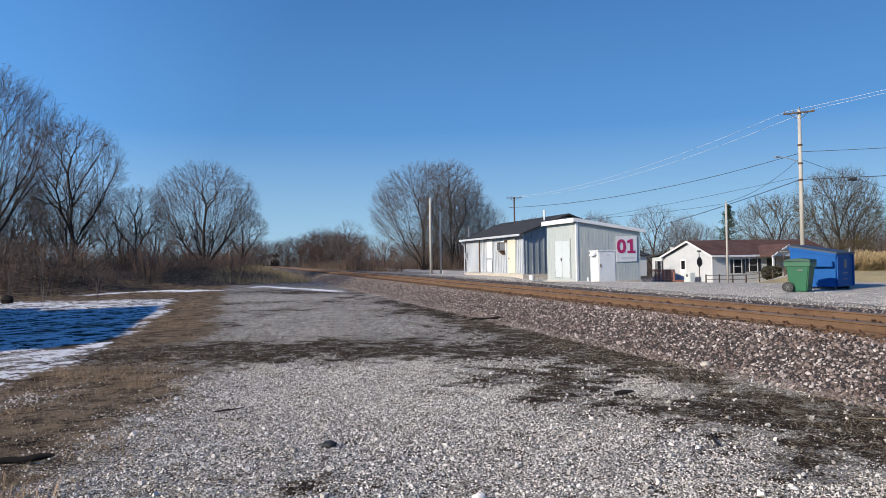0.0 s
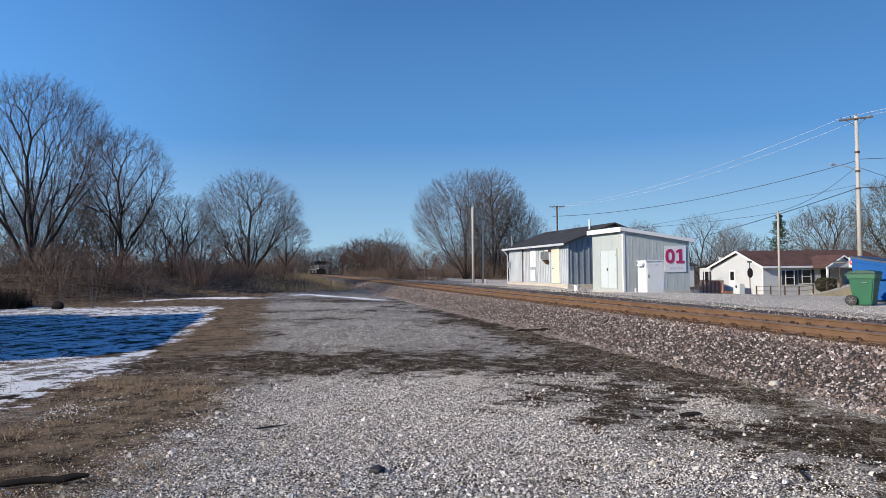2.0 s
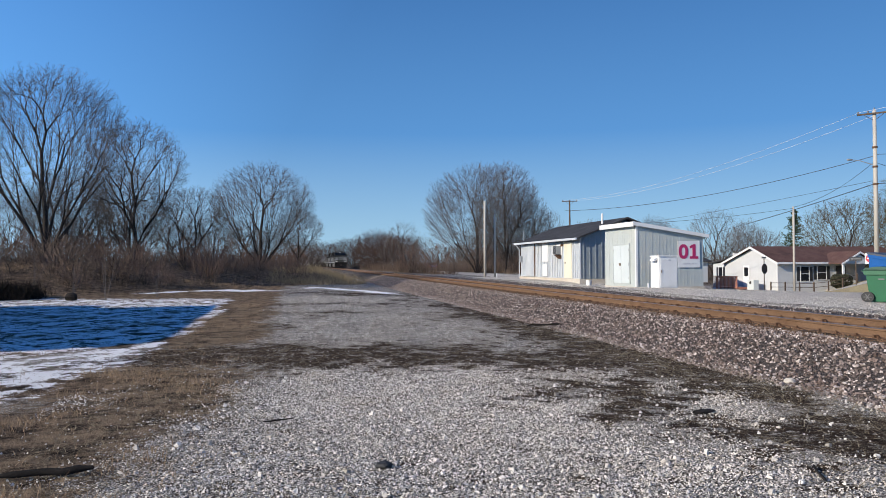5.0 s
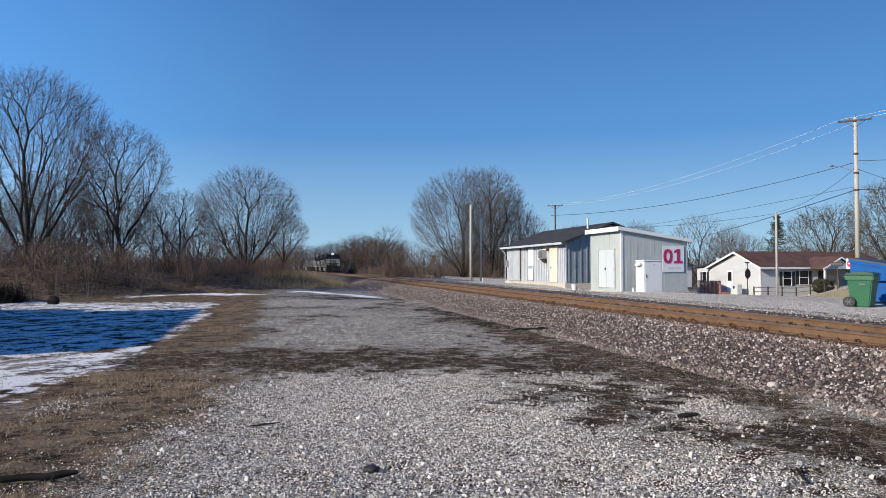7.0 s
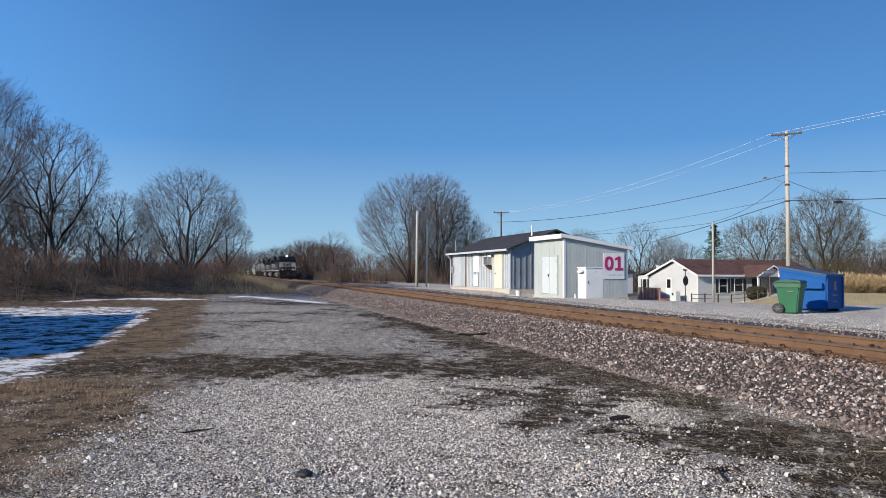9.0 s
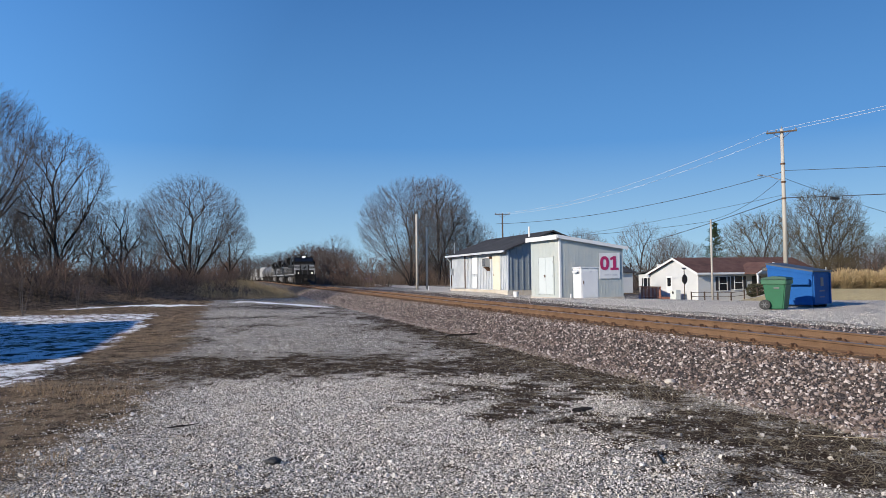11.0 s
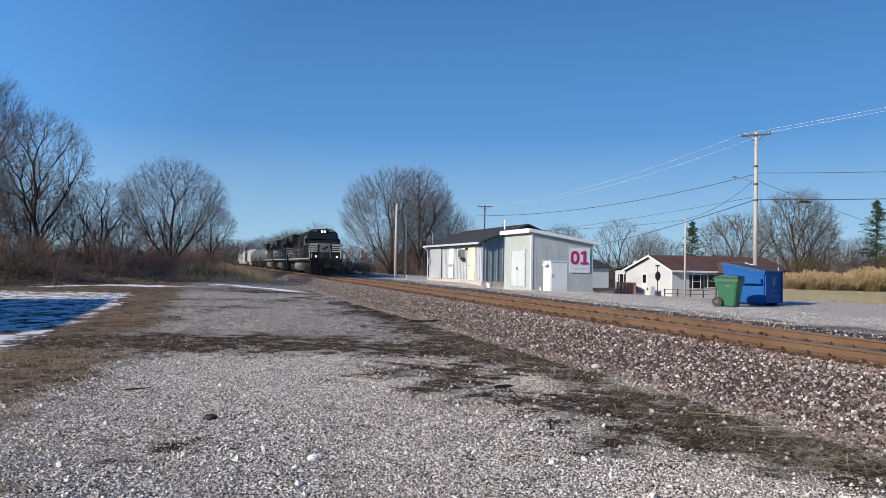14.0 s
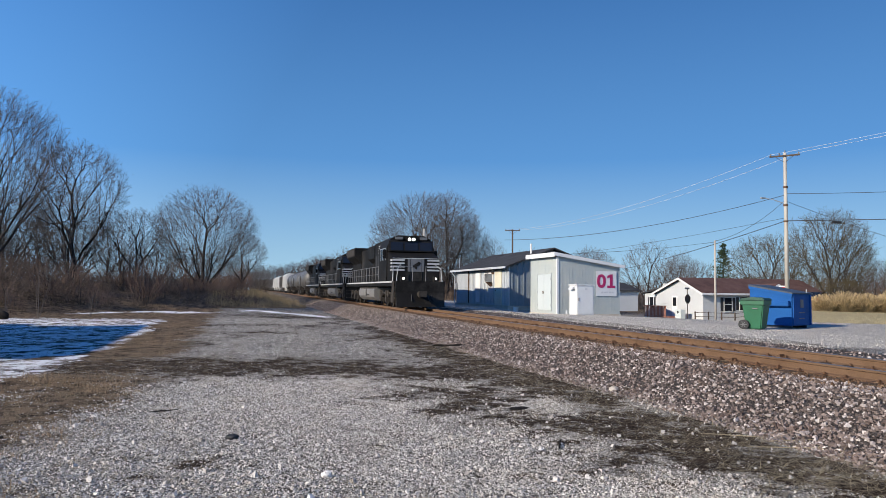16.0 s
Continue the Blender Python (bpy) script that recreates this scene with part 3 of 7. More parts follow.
def make_ground():
    xs = steps((-1500, -200, 130), (-200, -40, 8), (-40, -9, 0.6), (-9, 14, 0.16), (14, 60, 0.7), (60, 200, 8), (200, 1500, 130))
    ys = steps((-600, -40, 80), (-40, 2, 2.0), (2, 20, 0.16), (20, 60, 0.4), (60, 140, 1.2), (140, 420, 6), (420, 2400, 180))
    x, y = np.meshgrid(xs, ys)
    z = land(x, y)
    idx = np.arange(x.size).reshape(x.shape)
    quads = np.stack([idx[:-1, :-1], idx[:-1, 1:], idx[1:, 1:], idx[1:, :-1]], -1).reshape(-1, 4)
    me = mesh_np("ground", np.stack([x, y, z], -1).reshape(-1, 3), quads, M["ground"], True)
    k = masks(x.ravel(), y.ravel())
    for layer, three in (("mix_a", k[:3]), ("mix_b", k[3:])):
        at = me.color_attributes.new(layer, "FLOAT_COLOR", "POINT")
        at.data.foreach_set("color", np.stack([*three, np.ones(x.size)], -1).astype(np.float32).ravel())
    tagged(new("ground", me), "pale limestone gravel ground with dirt, dead grass and snow patches", "ground", kind="structure")


make_ground()


def land_at(x, y):
    return float(land(x, y))


# ---- railway ----
def sweep_rail(side, ys, profile, lift):
    """A rail: a profile (across, up) swept along the line."""
    xs = track_x(ys) + side
    zs = rail_z(ys) + lift
    p = np.array(profile)
    v = np.stack([xs[:, None] + p[None, :, 0], np.repeat(ys[:, None], len(p), 1), zs[:, None] + p[None, :, 1]], -1)
    idx = np.arange(v[..., 0].size).reshape(v.shape[:2])
    a, b = idx[:-1], idx[1:]
    return v.reshape(-1, 3), np.stack([a, np.roll(a, -1, 1), np.roll(b, -1, 1), b], -1).reshape(-1, 4)


def make_track():
    track = thing("railway_track", pose(0, 0, 0), "single railway track with rusty rails on old wooden ties", "railway track", kind="structure")
    ys = np.concatenate([np.arange(-60, 235, 5.0), np.arange(235, 560, 12.0)])
    web = [(-0.075, -0.17), (0.075, -0.17), (0.075, -0.157), (0.014, -0.135), (0.014, -0.045), (0.034, -0.036), (0.034, -0.006), (-0.034, -0.006), (-0.034, -0.036), (-0.014, -0.045), (-0.014, -0.135), (-0.075, -0.157)]
    head = [(-0.033, -0.006), (0.033, -0.006), (0.03, 0.0), (-0.03, 0.0)]
    for side in (-0.752, 0.752):
        rail = new("rail", mesh_np("rail", *sweep_rail(side, ys, web, 0), M["rail_side"]))
        rail.parent = track
        top = new("rail_head", mesh_np("rail_head", *sweep_rail(side, ys, head, 0), M["rail_head"]))
        top.parent = rail
    rng = np.random.default_rng(4)
    tie = bmesh.new()
    box(tie, -1.3, 1.3, -0.11, 0.11, -0.17, 0.0, bevel=0.012)
    first = None
    far = []
    for i, y in enumerate(np.arange(-6, 300, 0.5)):
        x, z = float(track_x(y)), float(rail_z(y)) - 0.165
        if y < 110:
            if first is None:
                first = part("tie", tie, M["tie"], track)
                ob = first
            else:
                ob = new("tie", first.data)
                ob.parent = track
            ob.matrix_basis = pose(x + rng.normal(0, 0.04), y + rng.normal(0, 0.02), z + rng.normal(0, 0.006), rng.normal(0, 0.6), rng.normal(0, 0.4), rng.normal(-1.46, 0.7))
        else:
            far.append((x - 1.3, x + 1.3, y - 0.11, y + 0.11, z - 0.15, z))
    bm = bmesh.new()
    for r in far:
        bmesh.ops.create_cube(bm, size=1, matrix=Matrix.Translation(((r[0] + r[1]) / 2, (r[2] + r[3]) / 2, (r[4] + r[5]) / 2)) @ Matrix.Diagonal((2.6, 0.22, 0.15, 1)))
    tagged(part("far_ties", bm, M["tie"], track), kind="stuff")
    # tie plates, spikes and rail anchors
    cube = np.array([(a, b, c) for a in (-1, 1) for b in (-1, 1) for c in (-1, 1)], float)
    cf = np.array([(0, 1, 3, 2), (4, 6, 7, 5), (0, 4, 5, 1), (2, 3, 7, 6), (0, 2, 6, 4), (1, 5, 7, 3)])
    chunks = []
    for y in np.arange(-6, 110, 0.5):
        for side in (-0.752, 0.752):
            x, z = float(track_x(y)) + side, float(rail_z(y)) - 0.165
            chunks.append((cube * (0.16, 0.09, 0.008) + (x, y, z + 0.004), cf))
            for dx in (-0.1, 0.1):
                chunks.append((cube * (0.018, 0.018, 0.02) + (x + dx, y + rng.uniform(-0.06, 0.06), z + 0.03), cf))
            if rng.random() < 0.22:
                chunks.append((cube * (0.05, 0.02, 0.03) + (x - 0.08, y + 0.14, z + 0.03), cf))
    ob = new("spikes_and_plates", mesh_np("spikes_and_plates", *joined(chunks), M["iron"]))
    ob.parent = track
    tagged(ob, kind="stuff")


make_track()


# ---- loose stone, straw and grass ----
def stones(name, x, y, size, material, label, sink=0.3, fine=True):
    """Angular stones resting on the land, as one mesh."""
    rng = np.random.default_rng(len(x))
    n = len(x)
    if fine == 4:
        hull = np.array([(1, 1, 1), (1, -1, -1), (-1, 1, -1), (-1, -1, 1)], float) * 0.5
        cf = np.array([(0, 1, 2), (0, 3, 1), (0, 2, 3), (1, 3, 2)])
    elif fine:
        hull = np.array([(1, 0, 0), (-1, 0, 0), (0, 1, 0), (0, -1, 0), (0, 0, 1), (0, 0, -1)], float) * 0.62
        cf = np.array([(a, b, c) if (s0 > 0) else (b, a, c) for s0, a, b, c in ((1, 0, 2, 4), (0, 0, 3, 4), (0, 1, 2, 4), (1, 1, 3, 4), (0, 0, 2, 5), (1, 0, 3, 5), (1, 1, 2, 5), (0, 1, 3, 5))])
    else:
        hull = np.array([(a, b, c) for a in (-1, 1) for b in (-1, 1) for c in (-1, 1)], float) * 0.5
        cf = np.array([(0, 1, 3, 2), (4, 6, 7, 5), (0, 4, 5, 1), (2, 3, 7, 6), (0, 2, 6, 4), (1, 5, 7, 3)])
    k = len(hull)
    v = hull[None] * (1 + rng.uniform(-0.45, 0.25, (n, k, 3))) + rng.uniform(-0.16, 0.16, (n, k, 3))
    v = v * (size[:, None, None] * rng.uniform(0.6, 1.15, (n, 1, 3)))
    q = rng.normal(size=(n, 4))
    q /= np.linalg.norm(q, axis=1, keepdims=True)
    a, b, c, d = q.T
    rot = np.stack([np.stack([1 - 2 * (c * c + d * d), 2 * (b * c - a * d), 2 * (b * d + a * c)], -1),
                    np.stack([2 * (b * c + a * d), 1 - 2 * (b * b + d * d), 2 * (c * d - a * b)], -1),
                    np.stack([2 * (b * d - a * c), 2 * (c * d + a * b), 1 - 2 * (b * b + c * c)], -1)], 1)
    v = np.einsum("nij,nkj->nki", rot, v)
    v += np.stack([x, y, land(x, y) + size * (0.5 - sink)], -1)[:, None, :]
    f = (np.arange(n)[:, None, None] * k + cf[None]).reshape(-1, cf.shape[1])
    return tagged(new(name, mesh_np(name, v.reshape(-1, 3), f, material)), label, name.split("_")[0], kind="stuff")


def make_stones():
    rng = np.random.default_rng(11)
    y = 2.4 + 11.6 * rng.random(250000) ** 1.3
    x = -2.4 + (9.0 + 0.1 * y) * rng.random(len(y))
    k = masks(x, y)
    keep = rng.random(len(x)) > np.clip(k[0] * 1.25 + k[1] * 1.08 + k[3], 0, 0.985)
    x, y = x[keep], y[keep]
    stones("gravel_near", x, y, (0.0085 + 0.013 * rng.random(len(x)) ** 2.5) * (0.8 + 0.03 * y), M["gravel"], "crushed pale limestone gravel spread over the yard", 0.35, 4)
    y = 2.6 + 9 * rng.random(1500) ** 1.2
    x = rng.uniform(-1.6, 6.8, len(y))
    k = masks(x, y)
    keep = rng.random(len(x)) > np.clip(k[1] * 1.05 + k[3] + k[0] * 0.6, 0, 0.98)
    x, y = x[keep], y[keep]
    stones("gravel_lumps", x, y, 0.018 + 0.028 * rng.random(len(x)) ** 3, M["gravel"], "larger limestone lumps lying among the gravel", 0.3, False)
    y = 12 + 26 * rng.random(42000) ** 1.4
    x = rng.uniform(-1.5, 8.5, len(y))
    k = masks(x, y)
    keep = rng.random(len(x)) > np.clip(k[0] * 1.4 + k[1] * 1.2 + k[3] + k[2], 0, 0.985)
    x, y = x[keep], y[keep]
    stones("gravel_beyond", x, y, 0.012 + 0.018 * rng.random(len(x)) ** 2.5, M["gravel"], "scattered pale gravel on the yard beyond", 0.35, 4)
    u = np.concatenate([rng.uniform(-3.75, -1.35, 40000), rng.uniform(1.4, 3.5, 4000)])
    y = 2.5 + 75 * rng.random(len(u)) ** 1.9
    stones("ballast_stones", track_x(y) + u, y, 0.030 + 0.036 * rng.random(len(u)) ** 1.7, M["ballast"], "grey and pinkish crushed ballast banked along the track", 0.35)
    u = np.concatenate([rng.uniform(-1.75, -0.85, 5000), rng.uniform(-0.62, 0.62, 3500), rng.uniform(0.85, 1.6, 2500)])
    y = 2.5 + 60 * rng.random(len(u)) ** 1.7
    stones("rusty_ballast", track_x(y) + u, y, 0.03 + 0.035 * rng.random(len(u)), M["rust_stone"], "rust-stained ballast between and beside the rails", 0.5)
    y = 12 + 34 * rng.random(20000)
    x = track_x(y) + 3.4 + 5.5 * rng.random(len(y)) ** 1.6
    stones("gravel_lot", x, y, 0.011 + 0.02 * rng.random(len(x)) ** 3, M["gravel"], "pale gravel of the lot across the track", 0.4, 4)


make_stones()


def blades(name, x, y, length, lean, width, material, label, category, lift=0.0):
    """Bent blades or stems, each a narrow folded strip, as one mesh."""
    rng = np.random.default_rng(len(x) + 3)
    n = len(x)
    az = rng.uniform(0, 2 * np.pi, n)
    out = np.stack([np.cos(az), np.sin(az), np.zeros(n)], -1)
    side = np.stack([-np.sin(az), np.cos(az), np.zeros(n)], -1)
    base = np.stack([x, y, land(x, y) - 0.02 + lift], -1)
    up = np.array([0, 0, 1.0])
    s, c = np.sin(lean)[:, None], np.cos(lean)[:, None]
    l = length[:, None]
    p1 = base + l * 0.5 * (out * s * 0.7 + up * c)
    p2 = p1 + l * 0.5 * (out * s * 1.3 + up * np.maximum(c - 0.12, 0.0))
    w = width[:, None] * side
    v = np.stack([base - w, base + w, p1 + w * 0.8, p1 - w * 0.8, p2 + w * 0.15, p2 - w * 0.15], 1).reshape(-1, 3)
    i = np.arange(n)[:, None] * 6
    f = np.concatenate([i + [0, 1, 2, 3], i + [3, 2, 4, 5]], 0)
    return tagged(new(name, mesh_np(name, v, f, material)), label, category, kind="stuff")


def make_grass():
    rng = np.random.default_rng(21)
    # dead grass beside the gravel, thinner through the snow
    y = 3.2 + 33 * rng.random(260000) ** 1.7
    x = -0.3 - (1.5 + 0.42 * y) * rng.random(len(y)) ** 0.8
    k = masks(x, y)
    tuft = 0.28 + 0.8 * wobble(x, y, 1.5) + 0.35 * wobble(x, y, 4.5)
    keep = (rng.random(len(x)) < k[1] * np.clip(tuft * 1.5, 0.08, 1)) & ((k[2] < 0.4) | (rng.random(len(x)) < 0.10))
    x, y, tuft = x[keep], y[keep], np.clip(tuft[keep], 0, 1)
    n = len(x)
    blades("dead_grass", x, y, rng.uniform(0.04, 0.16, n) * (0.6 + 0.7 * tuft), rng.uniform(0.4, 1.4, n), rng.uniform(0.0018, 0.004, n), M["blade"], "short dead brown grass beside the gravel yard", "grass")
    # straw lying on the dirt and along the ditch
    y = 3.0 + 24 * rng.random(70000) ** 1.5
    x = rng.uniform(-2, 8.2, len(y))
    k = masks(x, y)
    keep = rng.random(len(x)) < np.clip(k[0] * 0.75 + k[1] * 0.75 + 0.02 + 0.25 * np.exp(-((x + 0.4) / 0.9) ** 2), 0, 1)
    x, y = x[keep], y[keep]
    n = len(x)
    blades("straw", x, y, 0.05 + 0.25 * rng.random(n) ** 2, rng.uniform(1.35, 1.52, n), rng.uniform(0.0015, 0.0035, n), M["straw"], "dry straw and stalks strewn on the dirt", "straw", 0.03)
    # long bleached stalks washed along the ditch
    y = 3.5 + 16 * rng.random(2600) ** 1.4
    x = track_x(y) - 4.25 + rng.normal(0, 0.45, len(y))
    n = len(x)
    blades("ditch_straw", x, y, 0.15 + 0.5 * rng.random(n) ** 2, rng.uniform(1.38, 1.52, n), rng.uniform(0.002, 0.004, n), M["straw"], "long bleached stalks lying along the ditch", "straw", 0.03)
    # tall pale grass by the line and at the foot of the brush
    y = 58 + 62 * rng.random(30000) ** 1.3
    x = track_x(y) - 4.3 - 8.5 * rng.random(len(y)) ** 1.2
    keep = (y > bank_line(x) - 1.0) & (rng.random(len(x)) < 0.35 + 0.6 * wobble(x, y, 0.9))
    x, y = x[keep], y[keep]
    n = len(x)
    blades("tall_grass", x, y, 0.25 + 0.75 * rng.random(n) ** 1.5, rng.uniform(0.05, 0.95, n), rng.uniform(0.004, 0.009, n), M["tallgrass"], "tall pale dry grass beside the railway", "grass")
    # brown brush over the bank
    y = 38 + 95 * rng.random(60000) ** 1.6
    x = np.maximum(-6 - 0.6 * y, -60) + (track_x(y) - 8.5 - np.maximum(-6 - 0.6 * y, -60)) * rng.random(len(y))
    clump = 0.5 + 0.5 * wobble(x, y, 0.5) + 0.3 * wobble(x, y, 1.3)
    keep = (y > bank_line(x) + 1.5 * wobble(x, y, 0.7)) & (rng.random(len(x)) < np.clip(clump + 0.3, 0.15, 1))
    x, y, clump = x[keep], y[keep], clump[keep]
    n = len(x)
    blades("brush", x, y, (0.12 + 1.15 * rng.random(n) ** 1.8) * (0.4 + 0.75 * np.clip(clump, 0, 1.2)), rng.uniform(0.05, 1.1, n), rng.uniform(0.004, 0.010, n), M["brush"], "brown leafless brush and weeds over the bank", "brush")
    # brush beyond the track, by the tree clump and the road
    y = 78 + 130 * rng.random(26000)
    x = track_x(y) + 4.5 + 22 * rng.random(len(y))
    keep = np.abs(x - 22.5 - 0.055 * (y - 75)) > 3.2
    x, y = x[keep], y[keep]
    n = len(x)
    blades("far_brush", x, y, 0.4 + 1.7 * rng.random(n) ** 1.5, rng.uniform(0.02, 0.5, n), rng.uniform(0.01, 0.022, n), M["brush"], "brown scrub beyond the railway track", "brush")


make_grass()


# ---- shed and depot across the track ----
def ribs(axis, at, lo, hi, z0, z1, pitch, depth, width, top=None):
    """Raised vertical ribs on a wall. axis: the way the wall runs; depth is signed along its normal."""
    bm = bmesh.new()
    v = lo + pitch / 2
    while v < hi - width / 2:
        zt = z1 if top is None else top(v)
        a, b = sorted((at, at + depth))
        if axis == "y":
            box(bm, a, b, v - width / 2, v + width / 2, z0, zt)
        else:
            box(bm, v - width / 2, v + width / 2, a, b, z0, zt)
        v += pitch
    return bm


def make_shed():
    x0, x1, y0, y1, z0 = 18.95, 23.0, 36.2, 40.0, 0.15
    zt = lambda x: 3.62 - 0.145 * (x - x0)
    shed = thing("equipment_shed", pose(0, 0, 0), "white ribbed steel equipment shed with a sloping roof", "shed")
    body = part("wall", extrude([(x0, z0), (x1, z0), (x1, zt(x1)), (x0, zt(x0))], "y", y0, y1), M["cream"], shed)
    part("rib", ribs("y", x0, y0, y1, 0.28, zt(x0) - 0.05, 0.21, -0.007, 0.03), M["cream"], body)
    part("rib", ribs("x", y0, x0, x1, 0.28, 3, 0.21, -0.006, 0.03, lambda x: zt(x) - 0.05), M["cream"], body)
    part("corner_trim", boxes((x0 - 0.03, x0 + 0.09, y0 - 0.03, y0 + 0.02, 0.28, zt(x0)), (x0 - 0.03, x0 + 0.02, y0 + 0.02, y0 + 0.09, 0.28, zt(x0))), M["white"], shed)
    part("base_course", boxes((x0 - 0.04, x1 + 0.04, y0 - 0.04, y1 + 0.04, z0, 0.275)), M["concrete"], shed)
    part("roof", extrude([(x0 - 0.22, zt(x0) + 0.04), (x1 + 0.25, zt(x1) - 0.02), (x1 + 0.25, zt(x1) + 0.10), (x0 - 0.22, zt(x0) + 0.18)], "y", y0 - 0.16, y1 + 0.16), M["grey_metal"], shed)
    part("fascia", boxes((x0 - 0.27, x0 - 0.22, y0 - 0.18, y1 + 0.18, zt(x0) - 0.06, zt(x0) + 0.20)), M["white"], shed, "white fascia board")
    part("fascia", extrude([(x0 - 0.22, zt(x0) + 0.0), (x1 + 0.26, zt(x1) - 0.07), (x1 + 0.26, zt(x1) + 0.11), (x0 - 0.22, zt(x0) + 0.2)], "y", y0 - 0.20, y0 - 0.165), M["white"], shed, "white fascia board")
    for a, b in ((36.93, 37.86), (37.88, 38.82)):
        leaf = part("door", boxes((x0 - 0.06, x0 - 0.02, a, b, 0.46, 2.58), bevel=0.008), M["door_grey"], shed, "pale grey steel door leaf")
        for z in (0.75, 1.5, 2.3):
            yy = a + 0.02 if a < 37 else b - 0.02
            part("hinge", boxes((x0 - 0.085, x0 - 0.06, yy - 0.02, yy + 0.02, z - 0.06, z + 0.06)), M["grey_metal"], leaf)
        if a > 37.5:
            part("handle", boxes((x0 - 0.10, x0 - 0.06, a + 0.05, a + 0.12, 1.42, 1.58), (x0 - 0.12, x0 - 0.10, a + 0.02, a + 0.16, 1.52, 1.55)), M["iron"], leaf)
            part("notice", boxes((x0 - 0.065, x0 - 0.06, a + 0.04, a + 0.16, 1.22, 1.32)), M["grey_ink"], leaf)
    part("door_frame", boxes((x0 - 0.07, x0, 36.86, 36.93, 0.42, 2.66), (x0 - 0.07, x0, 38.82, 38.89, 0.42, 2.66), (x0 - 0.07, x0, 36.93, 38.82, 2.585, 2.66)), M["cream"], shed)
    sign = part("sign", boxes((21.42, 22.76, y0 - 0.05, y0 - 0.025, 1.32, 2.78)), M["white"], shed, "white sign panel with large crimson numerals")
    ring = lambda rx, rz, y: [(21.76 + rx * math.copysign(abs(math.cos(k * math.tau / 28)) ** 0.85, math.cos(k * math.tau / 28)), y, 2.20 + rz * math.copysign(abs(math.sin(k * math.tau / 28)) ** 0.85, math.sin(k * math.tau / 28))) for k in range(28)]
    bm = bmesh.new()
    loops = [[bm.verts.new(p) for p in ring(*r)] for r in ((0.285, 0.40, y0 - 0.052), (0.285, 0.40, y0 - 0.066), (0.115, 0.23, y0 - 0.066), (0.115, 0.23, y0 - 0.052))]
    for k in range(28):
        for p, q in zip(loops, loops[1:] + loops[:1]):
            bm.faces.new((p[k], p[(k + 1) % 28], q[(k + 1) % 28], q[k]))
    part("numeral_zero", bm, M["magenta"], sign, "bold crimson 0")
    part("numeral_one", extrude([(22.14, 1.80), (22.66, 1.80), (22.66, 1.94), (22.50, 1.94), (22.50, 2.60), (22.35, 2.60), (22.14, 2.50), (22.14, 2.37), (22.31, 2.42), (22.31, 1.94), (22.14, 1.94)], "y", y0 - 0.066, y0 - 0.052), M["magenta"], sign, "bold crimson 1")
    each("caption", [(21.75 + 0.17 * i, 21.75 + 0.17 * i + (0.13 if i != 2 else 0.08), y0 - 0.058, y0 - 0.05, 1.50, 1.585) for i in range(5)], M["grey_ink"], sign)


make_shed()


def make_cabinet():
    cab = thing("meter_cabinet", pose(19.42, 34.15, 0.24) @ Matrix.Diagonal((0.83, 0.963, 0.963, 1)), "white steel utility cabinet beside the shed wall", "cabinet")
    part("body", boxes((-0.62, 0.62, -0.45, 0.45, 0.04, 1.72), bevel=0.01), M["white"], cab)
    part("top", boxes((-0.66, 0.66, -0.49, 0.49, 1.72, 1.78)), M["white"], cab)
    part("plinth", boxes((-0.68, 0.68, -0.5, 0.5, -0.15, 0.04)), M["concrete"], cab)
    door = part("door", boxes((-0.56, 0.57, -0.475, -0.45, 0.10, 1.66), bevel=0.006), M["white"], cab)
    part("handle", boxes((-0.50, -0.46, -0.50, -0.475, 0.85, 1.02)), M["iron"], door)
    part("label_plate", boxes((-0.02, 0.14, -0.482, -0.475, 1.48, 1.58)), M["grey_ink"], door)
    each("lifting_eye", [(-0.40, -0.28, -0.08, 0.06, 1.78, 1.87), (0.36, 0.42, -0.08, 0.0, 1.78, 1.85)], M["grey_metal"], cab)
    part("vent_hood", extrude([(-0.62, 1.56), (-0.85, 1.48), (-0.85, 1.56), (-0.62, 1.68)], "y", -0.3, 0.2), M["white"], cab)
    post = thing("bollard", pose(18.55, 34.2, land_at(18.55, 34.2)), "small white marker stub beside the cabinet", "bollard")
    part("post", rods(((0, 0, -0.1), (0, 0, 0.26), 0.05)), M["white"], post)


make_cabinet()


